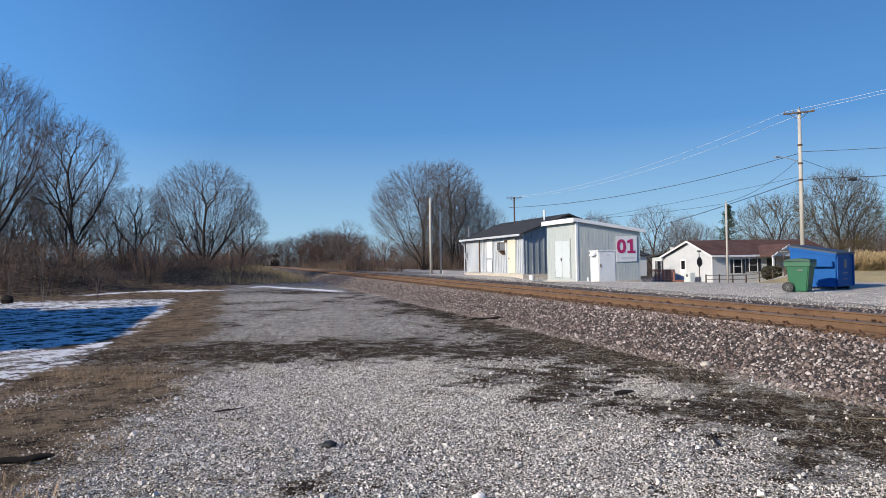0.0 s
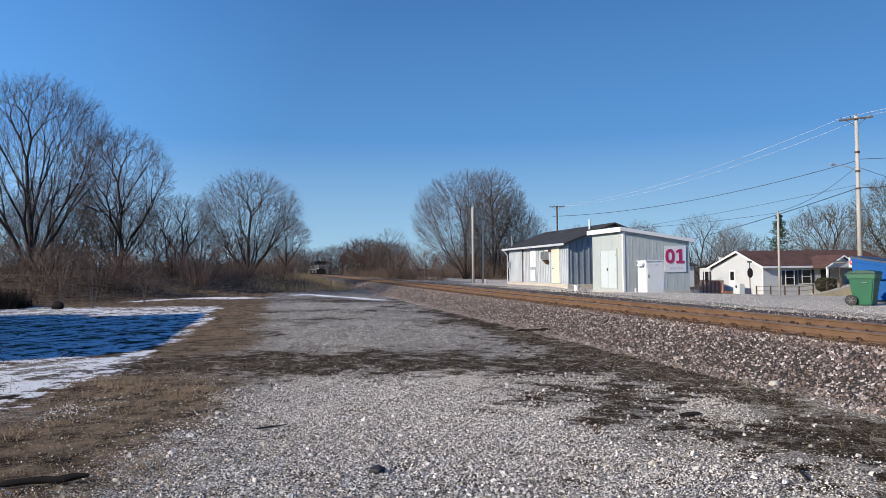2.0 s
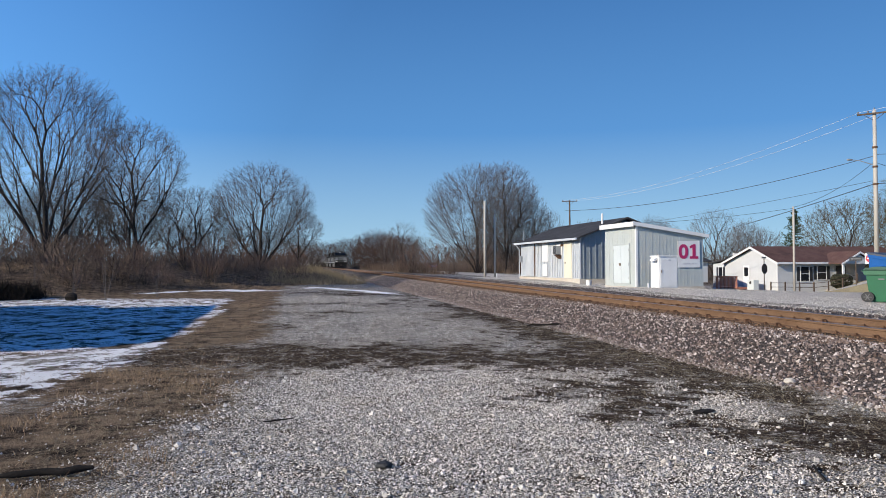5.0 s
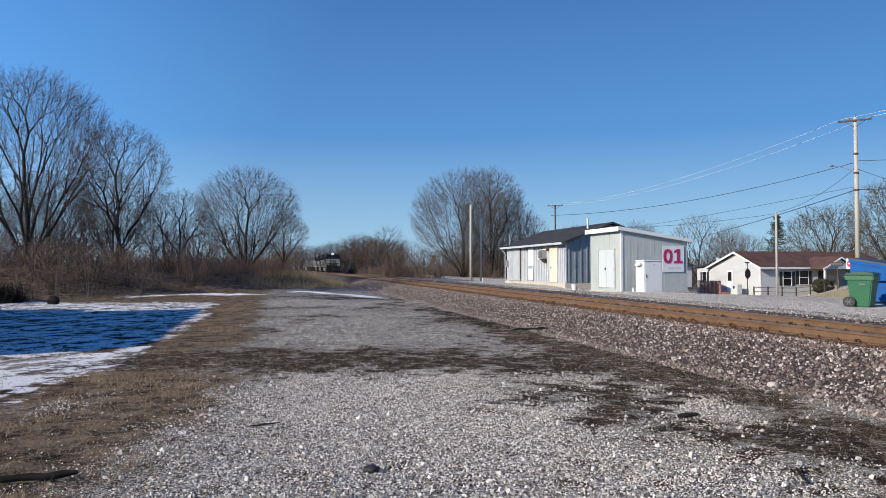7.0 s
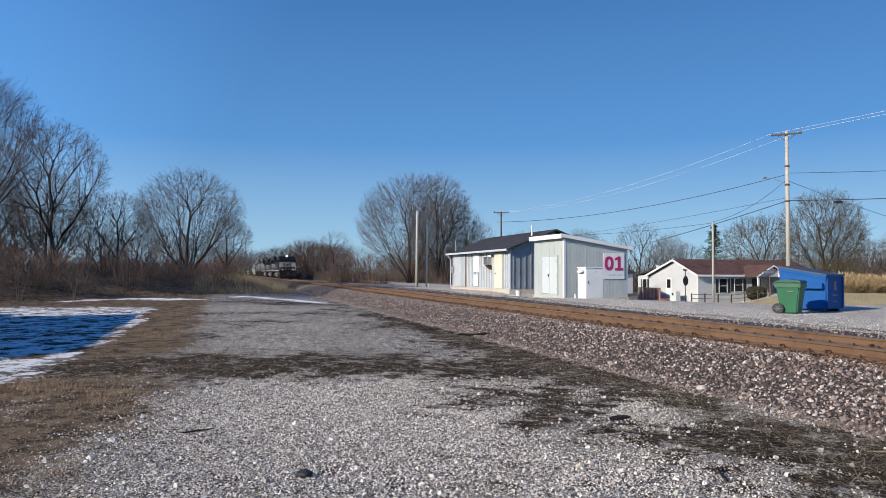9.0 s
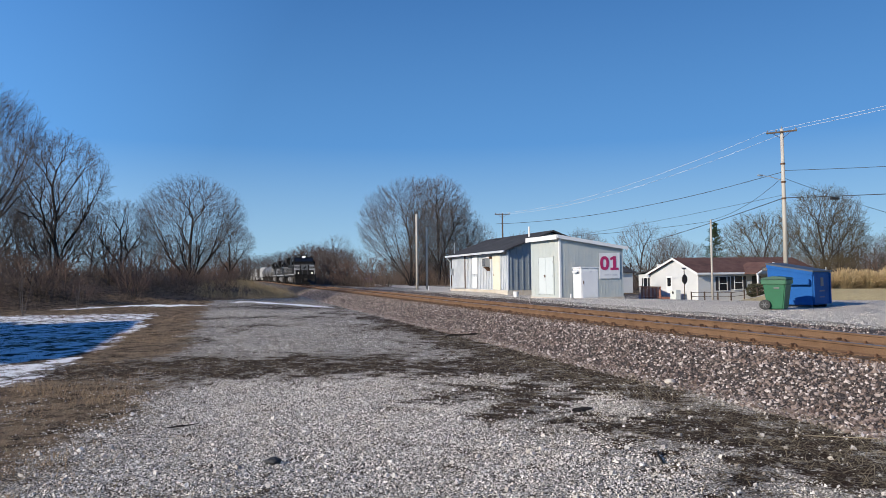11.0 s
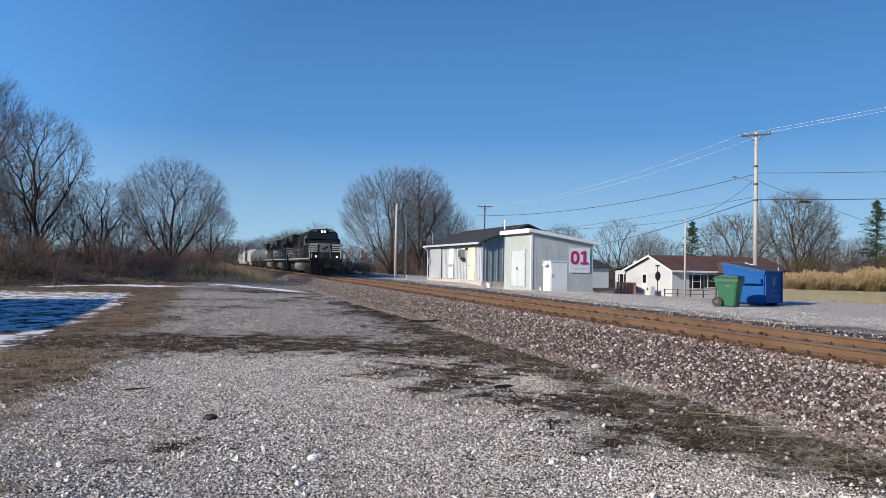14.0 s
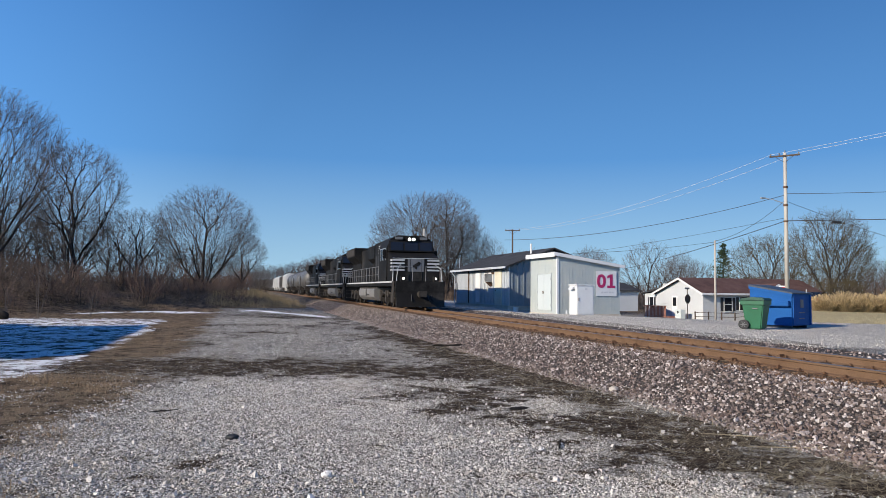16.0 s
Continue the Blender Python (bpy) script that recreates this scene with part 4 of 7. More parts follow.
def make_depot():
    x0, x1, y0, y1, zb, ze, xr, zr = 19.1, 25.6, 43.9, 55.6, 0.58, 3.24, 22.3, 4.50
    dep = thing("depot_building", pose(0, 0, 0), "old depot with weathered white ribbed siding and dark gable roof", "building")
    wall = part("wall", extrude([(x0, zb), (x1, zb), (x1, ze), (xr, zr - 0.1), (x0, ze)], "y", y0 + 0.03, y1), M["panel_white"], dep)
    part("rib", ribs("y", x0, y0 + 0.1, y1, zb + 0.05, ze - 0.05, 0.31, -0.05, 0.11), M["panel_white"], wall)
    gable = part("gable_wall", extrude([(x0, zb), (x1, zb), (x1, ze), (xr, zr - 0.1), (x0, ze)], "y", y0, y0 + 0.026), M["panel_grey"], dep, "blue-grey ribbed gable wall")
    part("rib", ribs("x", y0, x0, x1, zb + 0.05, 3, 0.42, -0.04, 0.07, lambda x: ze - 0.1 + (zr - ze - 0.1) * (1 - abs(x - xr) / (xr - x0))), M["panel_grey"], gable)
    part("corner_trim", boxes((x0 - 0.06, x0 + 0.02, y0 - 0.03, y0 + 0.07, zb, ze)), M["panel_white"], dep)
    part("foundation", boxes((x0 - 0.12, x1 + 0.1, y0 - 0.08, y1 + 0.08, 0.0, zb)), M["concrete"], dep, "stained concrete foundation")
    for a, b, c, d in ((x0 - 0.42, ze - 0.10, xr, zr), (xr, zr, x1 + 0.42, ze - 0.1)):
        part("roof", extrude([(a, b), (c, d), (c, d + 0.10), (a, b + 0.10)], "y", y0 - 0.35, y1 + 0.35), M["roof_dark"], dep, "dark shingle roof slope")
    part("gutter", boxes((x0 - 0.50, x0 - 0.42, y0 - 0.36, y1 + 0.36, ze - 0.14, ze + 0.0)), M["panel_white"], dep, "white gutter along the eave")
    part("downpipe", rods(((x0 - 0.46, y1 + 0.1, ze - 0.1), (x0 - 0.12, y1 + 0.1, ze - 0.5), 0.04), ((x0 - 0.12, y1 + 0.1, ze - 0.5), (x0 - 0.12, y1 + 0.1, zb - 0.1), 0.04)), M["panel_white"], dep)
    part("vent_pipe", rods(((xr - 0.9, y0 + 1.6, zr - 0.4), (xr - 0.9, y0 + 1.6, zr + 0.45), 0.07)), M["white"], dep)
    slide = part("sliding_door", boxes((x0 - 0.10, x0 - 0.055, 52.3, 54.9, zb + 0.05, ze - 0.15)), M["panel_white"], dep, "ribbed sliding door, closed")
    part("rib", ribs("y", x0 - 0.10, 52.3, 54.9, zb + 0.1, ze - 0.2, 0.26, -0.03, 0.10), M["panel_white"], slide)
    part("door_rail", boxes((x0 - 0.14, x0 - 0.02, 50.0, 55.2, ze - 0.15, ze - 0.09)), M["iron"], slide)
    part("edge", boxes((x0 - 0.11, x0 - 0.05, 52.2, 52.3, zb + 0.05, ze - 0.15)), M["iron"], slide)
    win = part("window", boxes((x0 - 0.09, x0 - 0.055, 49.5, 50.6, zb + 1.15, ze - 0.2)), M["white"], dep, "boarded white window panel")
    part("patch", boxes((x0 - 0.10, x0 - 0.055, 49.6, 50.5, zb + 0.12, zb + 0.95)), M["white"], win)
    ac = part("air_conditioner", boxes((x0 - 0.42, x0 - 0.05, 47.0, 47.68, 2.22, 2.80), bevel=0.02), M["grey_metal"], dep, "window air conditioner on a bracket")
    part("grille", boxes(*[(x0 - 0.435, x0 - 0.42, 47.05, 47.63, 2.27 + 0.068 * i, 2.305 + 0.068 * i) for i in range(8)]), M["rubber"], ac)
    part("bracket", extrude([(x0 - 0.4, 2.21), (x0 - 0.05, 2.21), (x0 - 0.05, 1.9)], "y", 47.1, 47.58), M["iron"], ac)
    part("air_conditioner_panel", boxes((x0 - 0.07, x0 - 0.055, 46.9, 47.8, 2.14, 2.92)), M["white"], dep)
    pane = part("window_blank", boxes((x0 - 0.075, x0 - 0.055, 48.05, 48.55, 2.25, 2.78)), M["glass"], dep, "small dark window")
    part("window_frame", boxes((x0 - 0.09, x0 - 0.05, 47.98, 48.05, 2.18, 2.85), (x0 - 0.09, x0 - 0.05, 48.55, 48.62, 2.18, 2.85), (x0 - 0.09, x0 - 0.05, 48.05, 48.55, 2.78, 2.85), (x0 - 0.09, x0 - 0.05, 48.05, 48.55, 2.18, 2.25)), M["white"], pane)
    door = part("door", boxes((x0 - 0.09, x0 - 0.055, 45.25, 46.35, zb + 0.03, 2.95)), M["old_cream"], dep, "faded cream entrance door")
    part("frame", boxes((x0 - 0.10, x0 - 0.05, 45.15, 45.25, zb, 3.02), (x0 - 0.10, x0 - 0.05, 46.35, 46.45, zb, 3.02), (x0 - 0.10, x0 - 0.05, 45.25, 46.35, 2.95, 3.02)), M["old_cream"], door)
    part("knob", rods(((x0 - 0.09, 46.2, 1.62), (x0 - 0.16, 46.2, 1.62), 0.035)), M["iron"], door)
    lamp = part("wall_lamp", boxes((x0 - 0.22, x0 - 0.05, 46.65, 46.80, 2.75, 2.9)), M["iron"], dep)
    part("meter_box", boxes((x0 - 0.22, x0 - 0.05, 55.0, 55.25, 1.7, 2.2)), M["grey_metal"], dep)
    part("mast", rods(((x0 + 0.1, 55.2, 2.2), (x0 + 0.1, 55.2, 4.3), 0.035)), M["grey_metal"], dep)
    pail = thing("pail", pose(18.75, 41.9, land_at(18.75, 41.9)), "white plastic pail standing on the gravel", "bucket")
    bm = bmesh.new()
    rod(bm, (0, 0, -0.02), (0, 0, 0.36), 0.15, 0.18, 16)
    part("body", bm, M["white"], pail)
    part("rim", rods(((0, 0, 0.34), (0, 0, 0.37), 0.19), seg=16), M["white"], pail)


make_depot()


# ---- train ----
LIGHT_Y16, SPEED = 40.54, 13.108
WHEELSETS = []


def wheelset(parent, y, r, gauge=0.75):
    bm = bmesh.new()
    for s in (-1, 1):
        rod(bm, (s * (gauge - 0.04), 0, 0), (s * (gauge + 0.09), 0, 0), r, seg=20)
        rod(bm, (s * (gauge - 0.07), 0, 0), (s * (gauge - 0.04), 0, 0), r + 0.028, seg=20)
        for k in range(4):
            a = k * math.pi / 2
            rod(bm, (s * (gauge + 0.10), math.cos(a) * r * 0.55, math.sin(a) * r * 0.55), (s * (gauge + 0.085), math.cos(a) * r * 0.55, math.sin(a) * r * 0.55), r * 0.16, seg=6)
    rod(bm, (-gauge, 0, 0), (gauge, 0, 0), 0.09, seg=8)
    ob = part("wheelset", bm, M["under"], parent)
    ob.matrix_basis = pose(0, y, r)
    WHEELSETS.append((ob, y, r))
    return ob


def loco_truck(parent, yc):
    for s in (-1, 1):
        x = s * 1.02
        bm = extrude([(yc - 2.6, 0.72), (yc - 2.3, 0.95), (yc + 2.3, 0.95), (yc + 2.6, 0.72), (yc + 2.2, 0.55), (yc + 1.2, 0.68), (yc - 1.2, 0.68), (yc - 2.2, 0.55)], "x", min(x, x + s * 0.16), max(x, x + s * 0.16))
        for k in (-1.85, 0, 1.85):
            box(bm, min(x, x + s * 0.3), max(x, x + s * 0.3), yc + k - 0.2, yc + k + 0.2, 0.34, 0.76)
            for d in (-0.32, 0.32):
                rod(bm, (x + s * 0.16, yc + k + d, 0.70), (x + s * 0.16, yc + k + d, 1.05), 0.09, seg=8)
        for k in (-0.95, 0.95):
            rod(bm, (x + s * 0.2, yc + k, 0.75), (x + s * 0.34, yc + k, 0.75), 0.12, seg=8)
        part("truck_frame", bm, M["under"], parent, "dusty three-axle truck frame")
    for k in (-1.85, 0, 1.85):
        wheelset(parent, yc + k, 0.53)


def make_locomotive(lead):
    lo = thing("locomotive", pose(0, 0, 0), "black diesel freight locomotive with white nose stripes" if lead else "black diesel freight locomotive coupled behind the leader", "locomotive", "freight train")
    B = M["loco"]
    part("underframe", boxes((-1.50, 1.50, -10.3, 10.5, 1.32, 1.62), bevel=0.02), B, lo)
    for s in (-1, 1):
        part("sill_stripe", boxes((s * 1.505 - 0.006, s * 1.505 + 0.006, -9.6, 10.0, 1.53, 1.63)), M["stripe"], lo, "pale stripe along the frame")
    # nose, cab, hood
    nose = part("nose", extrude([(-9.35, 1.62), (-9.35, 3.02), (-9.18, 3.12), (-7.86, 3.48), (-7.86, 1.62)], "x", -1.46, 1.46, bevel=0.04), B, lo, "wide black nose")
    part("nose_panel", boxes((-0.5, 0.5, -9.375, -9.352, 2.22, 3.0)), M["dim_panel"], nose)
    bm = extrude([(-0.30, 2.42), (-0.12, 2.50), (-0.05, 2.40), (0.06, 2.34), (0.04, 2.52), (0.22, 2.60), (0.30, 2.76), (0.16, 2.84), (0.02, 2.72), (-0.10, 2.66), (-0.22, 2.56)], "y", -9.39, -9.376)
    part("emblem", bm, B, nose)
    for s in (-1, 1):
        for i in range(4):
            z = 2.26 + 0.20 * i
            part("nose_stripe", boxes((min(s * 0.70, s * 1.44), max(s * 0.70, s * 1.44), -9.372, -9.352, z, z + 0.10)), M["stripe"], nose)
    part("nose_top_stripe", boxes((-1.44, 1.44, -9.37, -9.352, 3.0, 3.04)), M["stripe"], nose)
    each("nose_door_edge", [(-0.36, -0.34, -9.38, -9.352, 1.7, 3.0), (0.34, 0.36, -9.38, -9.352, 1.7, 3.0)], B, nose)
    for s in (-1, 1):
        for i in range(4):
            z = 2.26 + 0.20 * i
            part("side_stripe", boxes((s * 1.462 - 0.006, s * 1.462 + 0.006, -9.3, -8.9, z, z + 0.10)), M["stripe"], nose)
    cab = part("cab", extrude([(-1.50, 1.62), (1.50, 1.62), (1.50, 3.75), (1.28, 4.28), (0.85, 4.52), (-0.85, 4.52), (-1.28, 4.28), (-1.50, 3.75)], "y", -7.86, -5.1, bevel=0.03), B, lo, "black cab with raised roof")
    bm = extrude([(-7.86, 3.5), (-8.16, 3.5), (-7.98, 4.16), (-7.86, 4.2)], "x", -1.40, 1.40)
    part("windshield_frame", bm, B, cab)
    for a, b in ((-1.30, -0.52), (-0.42, 0.42), (0.52, 1.30)):
        bm = bmesh.new()
        vs = [bm.verts.new(p) for p in ((a, -8.165, 3.56), (b, -8.165, 3.56), (b, -8.005, 4.10), (a, -8.005, 4.10), (a, -8.15, 3.56), (b, -8.15, 3.56), (b, -7.99, 4.10), (a, -7.99, 4.10))]
        for f in ((0, 1, 2, 3), (4, 7, 6, 5), (0, 4, 5, 1), (1, 5, 6, 2), (2, 6, 7, 3), (3, 7, 4, 0)):
            bm.faces.new([vs[i] for i in f])
        part("windshield", bm, M["glass"], cab, "dark windshield pane")
    for s in (-1, 1):
        for a, b in ((-7.55, -6.75), (-6.6, -5.8)):
            part("side_window", boxes((s * 1.505 - 0.012, s * 1.505 + 0.012, a, b, 3.0, 3.68)), M["glass"], cab)
            part("window_frame", boxes((s * 1.505 - 0.02, s * 1.505 + 0.02, a - 0.05, a, 2.95, 3.73), (s * 1.505 - 0.02, s * 1.505 + 0.02, b, b + 0.05, 2.95, 3.73), (s * 1.505 - 0.02, s * 1.505 + 0.02, a, b, 3.68, 3.73)), M["grey_metal"], cab)
        part("mirror", boxes((s * 1.62 - 0.1, s * 1.62 + 0.1, -7.75, -7.70, 3.05, 3.6)), B, cab)
        part("number_box", boxes((s * 0.78 - 0.22, s * 0.78 + 0.22, -8.04, -7.94, 4.26, 4.42)), M["dim_panel"], cab)
    light = part("headlight_housing", boxes((-0.34, 0.34, -8.10, -7.86, 4.14, 4.40), bevel=0.02), B, cab)
    for s in (-1, 1):
        part("headlight", rods(((s * 0.13, -8.12, 4.27), (s * 0.13, -8.09, 4.27), 0.085), seg=14), M["lamp"] if lead else M["glass"], light, "lit headlight" if lead else "unlit headlight")
    part("horn", rods(((0.5, -6.6, 4.50), (0.5, -6.6, 4.66), 0.05), ((0.5, -7.0, 4.66), (0.5, -6.4, 4.66), 0.07)), M["under"], cab)
    part("antenna", rods(((1.05, -7.5, 4.3), (1.05, -7.5, 4.78), 0.025)), M["stripe"], cab)
    part("electrical_cabinet", boxes((-1.30, 1.30, -5.1, -2.6, 1.62, 4.30), bevel=0.04), B, lo)
    hood = part("hood", boxes((-0.98, 0.98, -2.6, 5.4, 1.62, 4.18), bevel=0.05), B, lo, "long engine hood")
    part("blower_housing", extrude([(-1.30, 3.30), (-1.30, 4.20), (1.30, 4.20), (1.30, 3.30), (0.98, 3.0), (-0.98, 3.0)], "y", -2.3, 0.4, bevel=0.03), B, lo)
    part("radiator", extrude([(-0.98, 1.62), (0.98, 1.62), (0.98, 3.2), (1.52, 3.75), (1.52, 4.45), (-1.52, 4.45), (-1.52, 3.75), (-0.98, 3.2)], "y", 5.4, 10.1, bevel=0.03), B, lo, "flared radiator section")
    part("exhaust_stack", boxes((-0.4, 0.4, 1.4, 2.5, 4.18, 4.42), bevel=0.02), M["under"], lo)
    for y in (3.2, 4.4):
        part("roof_fan", rods(((0, y, 4.18), (0, y, 4.32), 0.5), seg=16), M["under"], lo)
    for s in (-1, 1):
        x = s * 1.305
        for i in range(3):
            part("cabinet_louvre", boxes((x - 0.012, x + 0.012, -4.95 + 0.78 * i, -4.45 + 0.78 * i, 2.0, 3.4)), M["rubber"], lo)
        for i in range(5):
            part("hood_stripe", boxes((s * 1.312 - 0.006, s * 1.312 + 0.006, -4.9, -4.0, 3.50 + 0.12 * i, 3.56 + 0.12 * i)), M["stripe"], lo)
        for i in range(9):
            part("hood_door", boxes((s * 0.985 - 0.015, s * 0.985 + 0.015, -2.45 + 0.86 * i, -1.68 + 0.86 * i, 1.8, 2.9), bevel=0.006), B, hood)
        part("radiator_grille", boxes((s * 1.525 - 0.012, s * 1.525 + 0.012, 5.7, 9.8, 3.82, 4.36)), M["under"], lo)
        for i in range(13):
            y = -4.9 + 1.2 * i
            part("stanchion", rods(((s * 1.46, y, 1.62), (s * 1.46, y, 2.62), 0.022), seg=6), M["dim_panel"], lo, "pale handrail stanchion")
        part("handrail", rods(((s * 1.46, -4.9, 2.62), (s * 1.46, 9.5, 2.62), 0.022), ((s * 1.46, -4.9, 2.1), (s * 1.46, 9.5, 2.1), 0.014), seg=6), M["dim_panel"], lo)
        # front steps and grab irons
        each("step", [(min(s * 1.12, s * 1.48), max(s * 1.12, s * 1.48), -10.25, -9.75, 0.35 + 0.32 * i, 0.39 + 0.32 * i) for i in range(4)], M["under"], lo)
        part("step_side", boxes((s * 1.51 - 0.02, s * 1.51 + 0.02, -10.3, -9.7, 0.35, 1.62)), M["under"], lo)
        part("grab_iron", rods(((s * 1.42, -10.28, 1.2), (s * 1.30, -10.28, 2.35), 0.024), ((s * 1.30, -10.28, 2.35), (s * 1.05, -9.9, 2.62), 0.024), ((s * 1.48, -9.7, 1.2), (s * 1.46, -9.7, 2.5), 0.024), seg=6), M["stripe"], lo, "white grab iron")
        d = part("ditch_light_box", boxes((s * 0.98 - 0.14, s * 0.98 + 0.14, -10.36, -10.1, 1.62, 1.92), bevel=0.015), B, lo)
        part("ditch_light", rods(((s * 0.98, -10.38, 1.78), (s * 0.98, -10.35, 1.78), 0.065), seg=14), M["ditch"] if lead else M["glass"], d, "lit ditch light" if lead else "unlit ditch light")
        each("rear_step", [(min(s * 1.12, s * 1.52), max(s * 1.12, s * 1.52), 9.9, 10.4, 0.35 + 0.32 * i, 0.39 + 0.32 * i) for i in range(4)], M["under"], lo)
        part("air_tank", rods(((s * 1.25, -3.2, 1.12), (s * 1.25, 3.0, 1.12), 0.17), seg=12), M["under"], lo)
    part("fuel_tank", extrude([(-1.46, 0.62), (-1.15, 0.34), (1.15, 0.34), (1.46, 0.62), (1.46, 1.10), (1.3, 1.30), (-1.3, 1.30), (-1.46, 1.10)], "y", -3.3, 3.3, bevel=0.05), M["tank_grey"], lo, "dusty grey fuel tank")
    part("tank_gauge", boxes((-1.49, -1.46, -1.2, -0.3, 0.7, 0.78), (-1.49, -1.46, -0.2, 0.0, 0.62, 1.1)), M["rubber"], lo)
    part("pilot", boxes((-1.45, 1.45, -10.45, -10.25, 0.62, 1.62), bevel=0.02), B, lo)
    part("plow", extrude([(-10.30, 0.95), (-10.30, 0.12), (-10.75, 0.12), (-10.45, 0.95)], "x", -1.42, 1.42), B, lo)
    part("coupler", boxes((-0.16, 0.16, -11.2, -10.4, 0.72, 1.0), (-0.24, 0.24, -11.25, -10.95, 0.68, 1.04), bevel=0.03), M["under"], lo)
    part("coupler", boxes((-0.16, 0.16, 10.4, 11.15, 0.72, 1.0), bevel=0.03), M["under"], lo)
    part("air_hose", rods(((0.45, -10.45, 0.85), (0.5, -10.75, 0.45), 0.03), ((0.65, -10.45, 0.85), (0.72, -10.72, 0.48), 0.03), ((-0.5, -10.45, 0.85), (-0.55, -10.72, 0.45), 0.03), seg=6), M["rubber"], lo)
    part("front_railing", rods(((-1.2, -10.2, 2.5), (-0.4, -10.2, 2.5), 0.02), ((0.4, -10.2, 2.5), (1.2, -10.2, 2.5), 0.02), ((-0.4, -10.2, 1.62), (-0.4, -10.2, 2.5), 0.02), ((0.4, -10.2, 1.62), (0.4, -10.2, 2.5), 0.02), seg=6), M["dim_panel"], lo)
    for yc in (-6.7, 6.7):
        loco_truck(lo, yc)
    lo.scale = (0.98, 1.0, 0.965)
    return lo


def car_truck(parent, yc):
    for s in (-1, 1):
        x = s * 0.98
        part("truck_frame", extrude([(yc - 1.2, 0.40), (yc - 1.05, 0.62), (yc - 0.4, 0.80), (yc + 0.4, 0.80), (yc + 1.05, 0.62), (yc + 1.2, 0.40), (yc + 0.75, 0.36), (yc + 0.4, 0.22), (yc - 0.4, 0.22), (yc - 0.75, 0.36)], "x", min(x, x + s * 0.14), max(x, x + s * 0.14)), M["under"], parent)
    for k in (-0.9, 0.9):
        wheelset(parent, yc + k, 0.457)


def make_tank_car():
    car = thing("tank_car", pose(0, 0, 0), "grey cylindrical tank car of the freight train", "tank car", "freight train")
    prof = [(-7.3, 0.35), (-7.2, 0.8), (-6.95, 1.2), (-6.6, 1.45), (-6.2, 1.52)]
    prof = prof + [(-a, r) for a, r in prof[::-1]]
    n = 28
    ang = np.arange(n) * 2 * np.pi / n
    v = np.array([[(r * math.cos(a), y, 2.55 + r * math.sin(a)) for a in ang] for y, r in prof]).reshape(-1, 3)
    idx = np.arange(len(prof) * n).reshape(len(prof), n)
    a, b = idx[:-1], idx[1:]
    q = np.stack([a, np.roll(a, -1, 1), np.roll(b, -1, 1), b], -1).reshape(-1, 4)
    tank = new("tank", mesh_np("tank", v, q, M["tank_car"], True))
    tank.parent = car
    for y in (-7.31, 7.31):
        part("end_cap", rods(((0, y - 0.02, 2.55), (0, y + 0.02, 2.55), 0.36), seg=20), M["tank_car"], tank)
    for y in (-4.6, -1.6, 1.6, 4.6):
        part("seam_band", rods(((0, y - 0.05, 2.55), (0, y + 0.05, 2.55), 1.535), seg=28), M["tank_car"], tank)
    part("dome", rods(((0, 0, 4.0), (0, 0, 4.35), 0.45), seg=16), M["tank_car"], car)
    part("dome_platform", boxes((-0.9, 0.9, -1.2, 1.2, 4.05, 4.09)), M["under"], car)
    for s in (-1, 1):
        part("railing", rods(((s * 0.9, -1.2, 4.09), (s * 0.9, -1.2, 4.75), 0.025), ((s * 0.9, 1.2, 4.09), (s * 0.9, 1.2, 4.75), 0.025), ((s * 0.9, -1.2, 4.75), (s * 0.9, 1.2, 4.75), 0.025), seg=6), M["under"], car)
        part("ladder", rods(((s * 1.58, -0.3, 1.2), (s * 1.58, -0.3, 3.0), 0.02), ((s * 1.58, 0.3, 1.2), (s * 1.58, 0.3, 3.0), 0.02), *[((s * 1.58, -0.3, 1.35 + 0.3 * i), (s * 1.58, 0.3, 1.35 + 0.3 * i), 0.015) for i in range(6)], seg=6), M["under"], car)
        part("saddle", boxes((-1.3, 1.3, s * 5.6 - 0.5, s * 5.6 + 0.5, 0.85, 1.5)), M["under"], car)
        part("end_sill", boxes((-1.4, 1.4, min(s * 6.6, s * 8.2), max(s * 6.6, s * 8.2), 0.95, 1.12)), M["under"], car)
        part("end_railing", rods(((-1.35, s * 8.1, 1.12), (-1.35, s * 8.1, 2.1), 0.022), ((1.35, s * 8.1, 1.12), (1.35, s * 8.1, 2.1), 0.022), ((-1.35, s * 8.1, 2.1), (1.35, s * 8.1, 2.1), 0.022), seg=6), M["under"], car)
        part("coupler", boxes((-0.15, 0.15, min(s * 8.1, s * 8.75), max(s * 8.1, s * 8.75), 0.75, 1.0)), M["under"], car)
        car_truck(car, s * 6.3)
    part("centre_sill", boxes((-0.3, 0.3, -8.2, 8.2, 0.8, 1.08)), M["under"], car)
    return car


